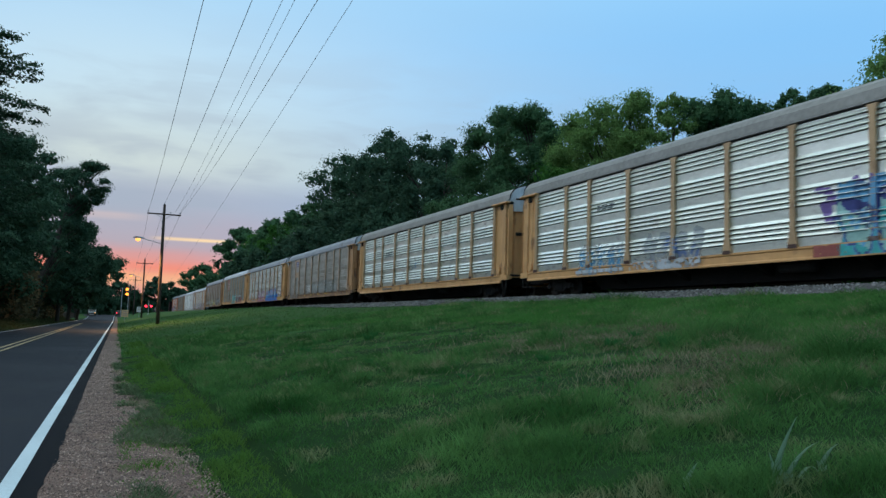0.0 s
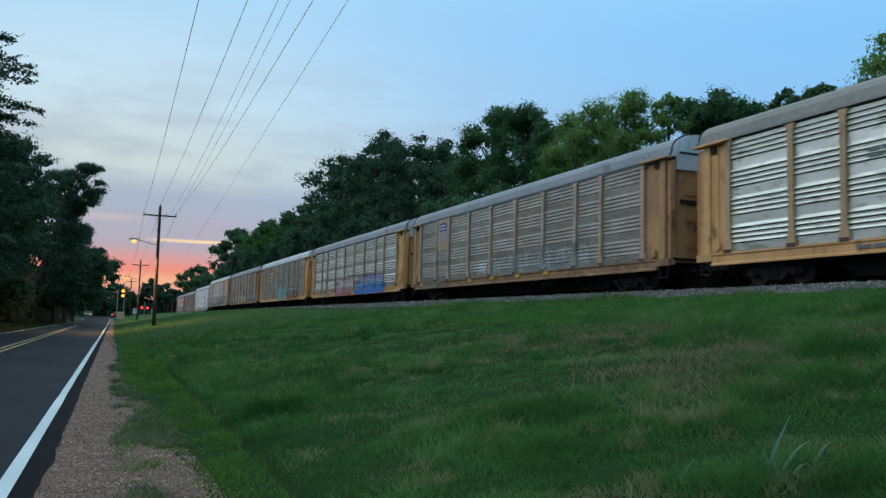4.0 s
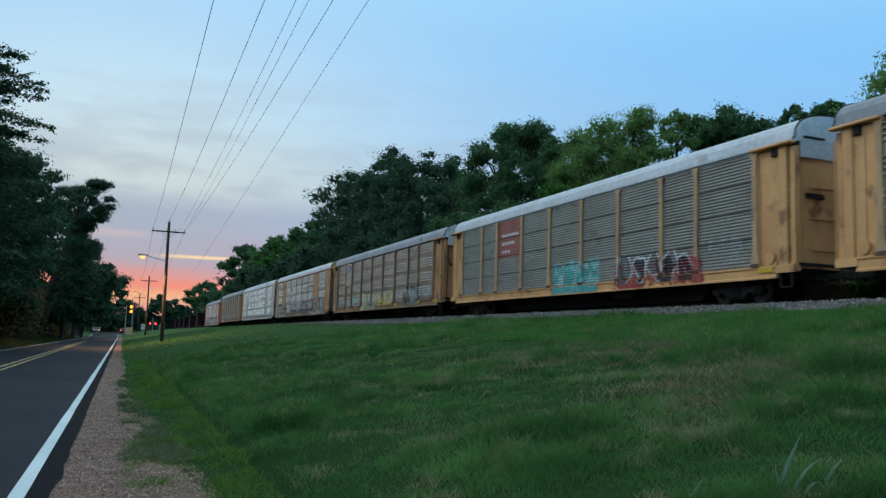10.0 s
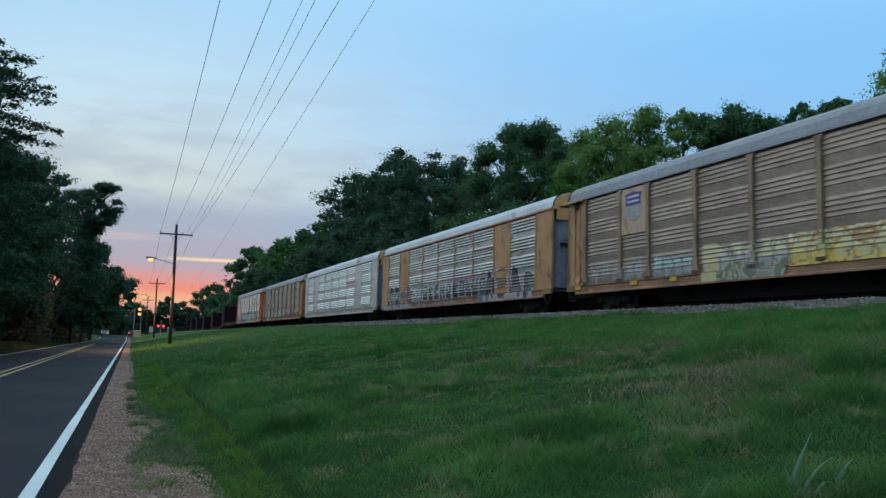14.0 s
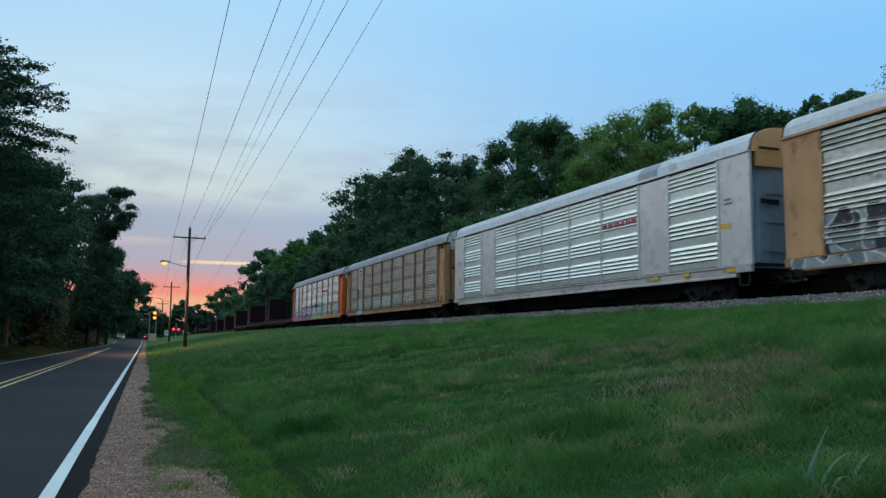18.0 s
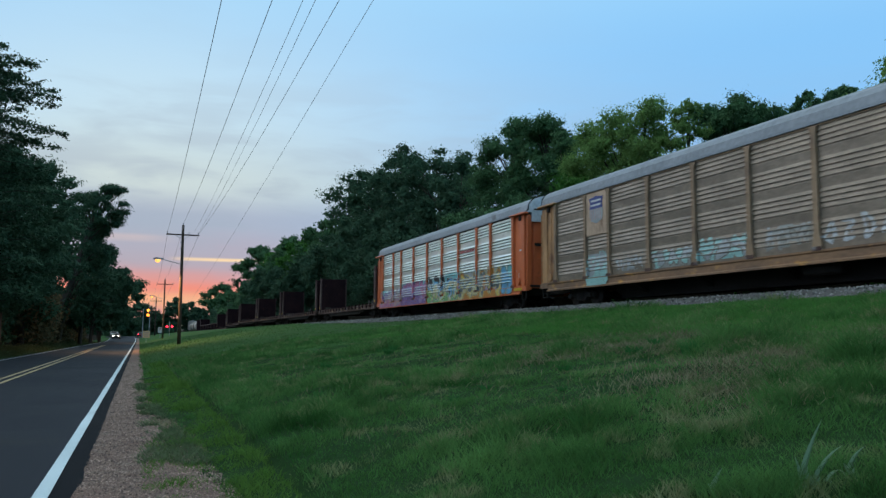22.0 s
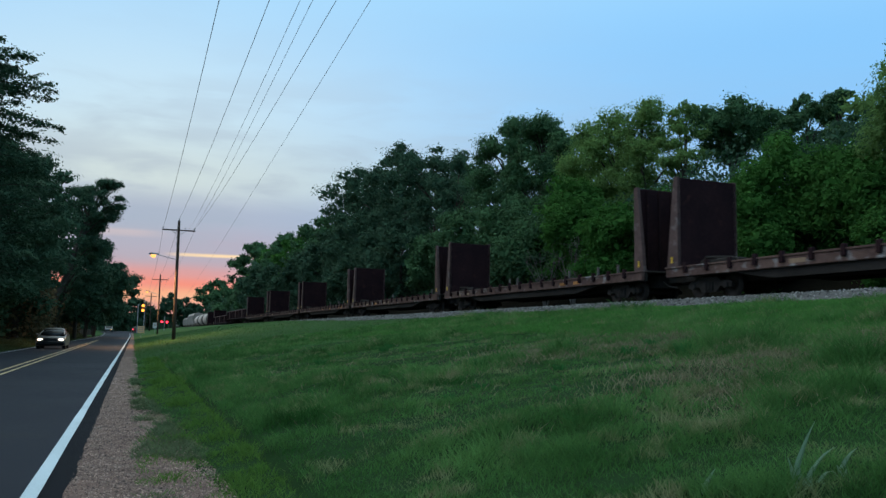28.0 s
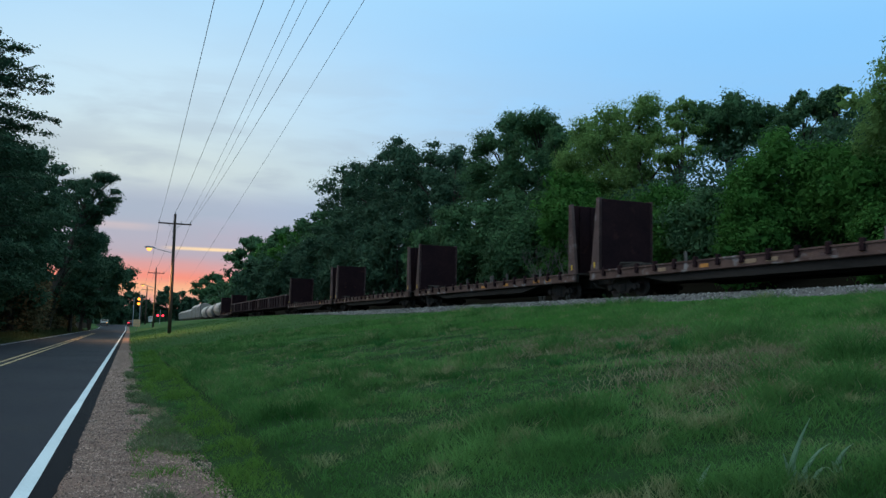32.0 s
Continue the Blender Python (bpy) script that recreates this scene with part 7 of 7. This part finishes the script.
    for i, (x, y, top, r) in enumerate([(20.0, 330, 16.5, 4.6), (25.5, 332, 15.0, 4.2), (31.0, 335, 11.5, 5.0), (14.0, 340, 10.5, 5.0), (6.0, 330, 14.0, 6.5), (-3.0, 330, 14.0, 8.0), (35.0, 345, 10.0, 5.0), (0.5, 345, 10.0, 6.0), (9.5, 350, 10.5, 5.0)]):
        T("distant_tree", fl, x, y, top, r, "dark", 500 + i, low=0.15, clumps=34, count=1800, size=0.8, group="trees beyond the crossing")
    woods("horizon_woods", -300, 300, 560, 640, 9.0, 9000, "dark", 305, 3.2, "far dark line of woods on the horizon")


build_trees()


# ---- poles, wires, lamps, signs, vehicles ----
def utility_pole(x, y, top, arm=1.45, lamp=None, lean=0.0):
    z0 = float(land(x, y)) - 0.3
    p = thing("utility_pole", "weathered brown wooden utility pole with one crossarm", "utility pole", "utility poles along the road", Matrix.Translation((x, y, 0)))
    tilt = lambda z: lean * (z - z0) / (top - z0)
    part("shaft", Geo().tube([(tilt(z), 0, z) for z in (z0, z0 + 3, z0 + 6, top - 0.05, top)], [0.17, 0.16, 0.145, 0.115, 0.09], 12), M["pole_wood"], p, smooth=True)
    za = top - 0.92
    part("crossarm", Geo().box(-arm, arm, -0.22, -0.10, za - 0.06, za + 0.06, 0.015), M["pole_wood"], p, at=(tilt(za), 0, 0))
    for s in (-1, 1):
        part("arm_brace", Geo().tube([(s * 0.62, -0.16, za - 0.05), (s * 0.08, -0.13, za - 0.45)], 0.022, 6), M["galv"], p, at=(tilt(za), 0, 0))
    for sx in (-arm + 0.08, arm - 0.08, 0.55):
        part("insulator", Geo().tube([(0, 0, 0.05), (0, 0, 0.14), (0, 0, 0.16), (0, 0, 0.24), (0, 0, 0.26)], [0.02, 0.02, 0.06, 0.055, 0.02], 10), M["insulator"], p, key="insul", at=(tilt(za) + sx, -0.16, za))
    part("top_insulator", Geo().tube([(0, 0, 0), (0, 0, 0.1), (0, 0, 0.12), (0, 0, 0.2)], [0.02, 0.02, 0.055, 0.03], 10), M["insulator"], p, at=(lean, 0, top - 0.02))
    for k, h in enumerate((1.4, 2.0)):
        part("pole_bracket", Geo().box(-0.22, -0.12, -0.06, 0.06, top - h - 0.25, top - h - 0.15), M["galv"], p, at=(tilt(top - h), 0, 0))
    if lamp:
        street_arm(p, lamp, x, tilt)
    return p


def street_arm(p, lamp, x, tilt):
    lx, zl, zr = lamp
    dx = lx - x
    part("lamp_arm", Geo().tube([(-0.12, -0.1, zr), (dx * 0.5, -0.12, zr + (zl - zr) * 0.62), (dx * 0.85, -0.12, zl + 0.05), (dx, -0.12, zl + 0.03)], 0.032, 8), M["galv"], p)
    head = part("lamp_head", Geo().loft([[(dx + 0.55 + a, -0.12 + b * 0.09, zl + 0.07 + c * 0.05) for a, b, c in ((0, -1, -1), (0, 1, -1), (0, 1, 1), (0, -1, 1))],
                                       [(dx - 0.1 + a, -0.12 + b * 0.17, zl + 0.08 + c * 0.09) for a, b, c in ((0, -1, -1), (0, 1, -1), (0, 1, 1), (0, -1, 1))],
                                       [(dx - 0.35 + a, -0.12 + b * 0.08, zl + 0.06 + c * 0.05) for a, b, c in ((0, -1, -1), (0, 1, -1), (0, 1, 1), (0, -1, 1))]]), M["galv"], p, "grey street-lamp head")
    part("lens", Geo().loft([[(dx + 0.05 + r * math.cos(k * math.pi / 6), -0.12 + r * 0.75 * math.sin(k * math.pi / 6), z) for k in range(12)] for r, z in ((0.24, zl), (0.24, zl - 0.08), (0.19, zl - 0.2), (0.10, zl - 0.27))]), M["lamp_warm"], head, "glowing orange lamp lens", smooth=True)


def wire(a, b, sag, r=0.011, name="power_line", label="thin dark overhead power line"):
    n = 28
    pts = []
    for k in range(n + 1):
        f = k / n
        pts.append((a[0] + (b[0] - a[0]) * f, a[1] + (b[1] - a[1]) * f, a[2] + (b[2] - a[2]) * f - sag * 4 * f * (1 - f)))
    ob = new(name, Geo().tube(pts, r, 5).mesh(name, M["wire"]))
    return tagged(ob, label, "wire", "overhead wires")


POLES = [(5.12, 78.0, 11.61), (7.55, 160.0, 11.9), (8.9, 232.0, 11.6), (10.2, 305.0, 11.8)]


def build_poles():
    utility_pole(*POLES[0], lamp=(2.95, 8.35, 8.0), lean=-0.04)
    utility_pole(*POLES[1], lamp=(5.3, 8.7, 8.2))
    utility_pole(*POLES[2])
    utility_pole(*POLES[3])
    # near span: passes over the camera's side of the road
    for ax, az, bx, bz, r in ((3.72, 10.9, 1.31, 10.88, 0.0105), (5.08, 11.75, 2.84, 11.6, 0.0105), (6.0, 10.9, 3.11, 10.76, 0.0075), (6.3, 10.7, 3.29, 10.56, 0.007), (6.5, 10.9, 4.15, 10.73, 0.009)):
        wire((ax, 77.85, az), (bx, -8.0, bz), 0.8, r)
    wire((10.2, 148.9, 6.1), (2.16, -8.0, 6.41), 0.6, 0.0040, "cable", "dark low telephone cable")
    for (x0, y0, t0), (x1, y1, t1) in zip(POLES, POLES[1:]):
        for o, d in ((-1.38, -0.7), (1.38, -0.7), (0.0, 0.15)):
            wire((x0 + o, y0 - 0.15, t0 + d), (x1 + o, y1 - 0.15, t1 + d), 0.9, 0.012)


def sedan(name, label, paint, m, head=False, tail=False):
    car = thing(name, label, "car", "", m)

    def body():
        lower = [(-2.3, 0.40), (-2.32, 0.70), (-2.2, 0.92), (-1.6, 0.97), (0.95, 0.93), (1.6, 0.84), (2.08, 0.72), (2.28, 0.56), (2.26, 0.34), (2.05, 0.2), (-2.1, 0.22)]
        rings = []
        for y, k in ((-0.91, 0.84), (-0.88, 0.95), (-0.70, 0.995), (-0.35, 1.01), (0.0, 1.015), (0.35, 1.01), (0.70, 0.995), (0.88, 0.95), (0.91, 0.84)):
            bow = 1 - 0.075 * (abs(y) / 0.9) ** 3
            rings.append([(x * bow, y, 0.55 + (z - 0.55) * k) for x, z in lower])
        return Geo().loft(rings)
    part("body", body, M[paint], car, smooth=True)
    cabin = [(-1.95, 0.92), (-1.2, 1.36), (-0.55, 1.43), (0.1, 1.40), (0.45, 1.28), (1.25, 0.90)]
    arc = ((-0.80, 0.0), (-0.76, 0.35), (-0.66, 0.80), (-0.52, 0.97), (0.0, 1.0), (0.52, 0.97), (0.66, 0.80), (0.76, 0.35), (0.80, 0.0))
    part("cabin", lambda: Geo().loft([[(x, y, 0.91 + (z - 0.91) * h) for x, z in cabin] for y, h in arc]), M["glass"], car, "dark car windows", smooth=True)
    top = [(-1.2, 1.37), (-0.55, 1.44), (0.1, 1.41), (0.3, 1.345), (0.28, 1.32), (-1.18, 1.34)]
    part("roof", lambda: Geo().loft([[(x, y, 0.91 + (z - 0.91) * h + 0.012) for x, z in top] for y, h in arc[2:-2]]), M[paint], car, smooth=True)
    for s in (-1, 1):
        part("pillar", Geo().tube([(1.22, s * 0.78, 0.92), (0.75, s * 0.72, 1.10), (0.22, s * 0.64, 1.28)], 0.03, 6), M[paint], car)
        part("pillar", Geo().tube([(-1.9, s * 0.78, 0.94), (-1.5, s * 0.72, 1.14), (-1.16, s * 0.64, 1.28)], 0.04, 6), M[paint], car)
        part("mirror", Geo().box(0.62, 0.78, s * 0.98 - 0.09, s * 0.98 + 0.09, 0.90, 1.03, 0.03), M[paint], car)
        part("headlight", Geo().disc_y(0, 0, 0.092, -0.06, 0.06, 14).mesh("headlight", M["lamp_head" if head else "insulator"]), M["lamp_head"], car, "glowing round headlight" if head else "headlight",
             at=Matrix.Translation((2.10, s * 0.63, 0.63)) @ Matrix.Rotation(math.pi / 2 - s * 0.25, 4, "Z") @ Matrix.Diagonal((1.7, 1.0, 0.70, 1.0)))
        part("tail_light", Geo().box(-2.29, -2.22, s * 0.7 - 0.16, s * 0.7 + 0.16, 0.68, 0.86, 0.02), M["lamp_red" if tail else "paint_red"], car, "glowing red tail light" if tail else "red tail light")
        for x in (-1.35, 1.4):
            w = part("wheel", Geo().disc_y(0, 0, 0.32, -0.11, 0.11, 20), M["tyre"], car, at=(x, s * 0.8, 0.32))
            part("rim", Geo().disc_y(0, 0, 0.2, -0.12, 0.12, 12), M["galv"], w)
    part("bumper", Geo().box(2.12, 2.32, -0.86, 0.86, 0.28, 0.52, 0.06), M["tyre"], car)
    part("grille", Geo().box(2.2, 2.29, -0.42, 0.42, 0.52, 0.74, 0.02), M["tyre"], car)
    return car


def van(m):
    """A pale van that stands facing the camera's way, one headlight lit."""
    car = thing("waiting_van", "pale van standing at the far junction", "van", "", m)
    side = [(-2.5, 0.35), (-2.5, 1.40), (-2.35, 1.52), (0.8, 1.52), (1.6, 0.98), (2.4, 0.86), (2.5, 0.7), (2.5, 0.3)]
    part("body", Geo().loft([[(x * k, y, 0.9 + (z - 0.9) * k) for x, z in side] for y, k in ((-0.92, 0.96), (-0.86, 1.0), (0.86, 1.0), (0.92, 0.96))]), M["car_pale"], car)
    part("windscreen", Geo().outline_y([(0.83, 1.49), (0.87, 1.51), (1.57, 1.02), (1.53, 1.00)], -0.75, 0.75), M["glass"], car, "dark windscreen")
    for s in (-1, 1):
        part("headlight", Geo().box(2.44, 2.53, s * 0.68 - 0.15, s * 0.68 + 0.15, 0.60, 0.78, 0.03), M["lamp_warm" if s > 0 else "insulator"], car, "lit headlight" if s > 0 else "headlight")
        for x in (-1.5, 1.6):
            w = part("wheel", Geo().disc_y(0, 0, 0.34, -0.11, 0.11, 20), M["tyre"], car, at=(x, s * 0.84, 0.34))
            part("rim", Geo().disc_y(0, 0, 0.2, -0.12, 0.12, 12), M["galv"], w)
    part("bumper", Geo().box(2.42, 2.6, -0.88, 0.88, 0.32, 0.56, 0.05), M["tyre"], car)
    return car


def post_sign(name, label, x, y, z, w, h, material, bars_of=None, rows=3):
    s = thing(name, label, "sign", "", Matrix.Translation((x, y, 0)))
    g = float(land(x, y))
    part("post", Geo().box(-0.03, 0.03, 0.02, 0.08, g - 0.2, z + h / 2, 0.008), M["galv"], s)
    part("board", Geo().box(-w / 2, w / 2, -0.015, 0.015, z - h / 2, z + h / 2, 0.006), M[material], s)
    for k in range(rows if bars_of else 0):
        part("text_bar", Geo().box(-w * 0.34, w * 0.34, -0.022, -0.014, z + h * (0.28 - 0.26 * k) - 0.04, z + h * (0.28 - 0.26 * k) + 0.04), M[bars_of], s)
    return s


def crossing_signal(x, y, z, label, red=True):
    s = thing("crossing_signal", label, "crossing signal", "crossing signals", Matrix.Translation((x, y, 0)))
    g = float(land(x, y))
    part("mast", Geo().tube([(0, 0, g - 0.2), (0, 0, z + 1.4)], 0.07, 10), M["galv"], s)
    part("light_bar", Geo().box(-0.75, 0.75, -0.06, 0.06, z - 0.05, z + 0.05), M["underframe"], s)
    for a in (-1, 1):
        t = part("target", Geo().disc_y(0, 0, 0.34, -0.02, 0.02, 20), M["underframe"], s, at=(a * 0.6, -0.1, z))
        part("lens", Geo().disc_y(0, 0, 0.26, -0.10, -0.02, 16), M["lamp_red"], t, "glowing red lens")
    return s


def build_things():
    build_poles()
    # flashing amber beacon beside the road and the crossing's red lights
    b = thing("beacon", "twin amber beacon on a tall grey mast", "traffic signal", "", Matrix.Translation((6.95, 230, 0)))
    part("mast", Geo().tube([(0.4, 0, 0.3), (0.4, 0, 9.6)], [0.11, 0.07], 10), M["galv"], b)
    part("housing", Geo().box(-0.35, 0.35, -0.12, 0.2, 6.2, 8.7, 0.05), M["underframe"], b)
    for z in (8.1, 6.85):
        part("lens", Geo().disc_y(0, z, 0.38, -0.24, -0.12, 16), M["lamp_amber"], b, "glowing amber lens")
    m = thing("signal_mast", "plain pale grey metal mast beside the road", "mast", "", Matrix.Translation((5.8, 232, 0)))
    part("shaft", Geo().tube([(0, 0, 0.6), (0, 0, 8.4)], [0.13, 0.09], 10), M["galv"], m)
    part("cap", Geo().tube([(0, 0, 8.38), (0, 0, 8.5)], [0.12, 0.05], 10), M["galv"], m)
    crossing_signal(11.4, 210, 3.7, "railway crossing signal with glowing red lights")
    post_sign("road_sign", "square orange work sign on a post", 4.42, 150, 1.68, 1.1, 1.2, "sign_orange", "paint_rose")
    post_sign("notice_sign", "white notice board on a post", 8.4, 190, 2.7, 0.95, 1.2, "sign_white", "paint_red", 2)
    turn = lambda a: Matrix.Rotation(a, 4, "Z")
    sedan("waiting_car", "dark red car stopped with its tail lights on", "car_red", Matrix.Translation((5.55, 238, float(rise(238)) + 0.02)) @ turn(math.pi / 2), tail=True)
    van(Matrix.Translation((-1.15, 236, float(rise(236)) + 0.02)) @ turn(-math.pi / 2))
    # tall weeds standing out of the near grass
    for x, y, dx, h, bend in [(3.97, 3.94, 0.19, 0.42, 0.0), (4.00, 3.88, 0.28, 0.33, 0.06), (3.55, 4.26, 0.10, 0.17, 0.0), (4.33, 3.92, 0.17, 0.24, 0.05), (4.14, 3.90, 0.16, 0.17, 0.12)]:
        z = float(land(x, y))
        wd = thing("weed", "tall pale green blade of grass", "weed", "tall weeds", Matrix.Translation((x, y, z - 0.02)))
        for j in range(3):
            s, side = (1.0, 0.5, 0.36)[j], (1.0, -0.6, 0.3)[j]
            pts = [(side * dx * s * (k / 8) ** 1.6, -0.02 * j, h * s * (k / 8) - bend * s * (k / 8) ** 4) for k in range(9)]
            w = [0.009, 0.014, 0.018, 0.020, 0.018, 0.014, 0.010, 0.006, 0.001]
            part("blade", Geo().loft([[(p[0] - q, p[1], p[2]), (p[0], p[1] - q * 0.35, p[2]), (p[0] + q, p[1], p[2]), (p[0], p[1] + 0.002 - q * 0.2, p[2])] for p, q in zip(pts, [v * (0.8 + 0.5 * s) for v in w])]), M["weed"], wd)


build_things()
ONCOMING = sedan("oncoming_car", "grey-brown car with bright headlights on the road", "car_paint", None, head=True)
build_stones()
build_grass()


# ---- what moves ----
def motions():
    times = [0, 2, 4, 6, 8, 10, 12, 14, 16, 18, 20, 22, 24, 26, 28, 30, 32]
    for car, s0 in TRAIN:
        walk(car, [(t, track_pose(along(s0, t))) for t in times])
    rows = []
    for t in times[:-3] + [21, 23, 25, 27, 28, 29, 30, 31, 32]:
        d = 28.5 - t
        y = min(52.75 + 22.0 * d + 0.63 * d * abs(d), 400.0) if t > 8 else 400.0 + (8 - t)
        rows.append((t, Matrix.Translation((float(road_edge(y)) - 4.45, y, float(rise(y)))) @ Matrix.Rotation(-math.pi / 2 - 0.02, 4, "Z")))
    walk(ONCOMING, sorted(rows, key=lambda r: r[0]))


motions()
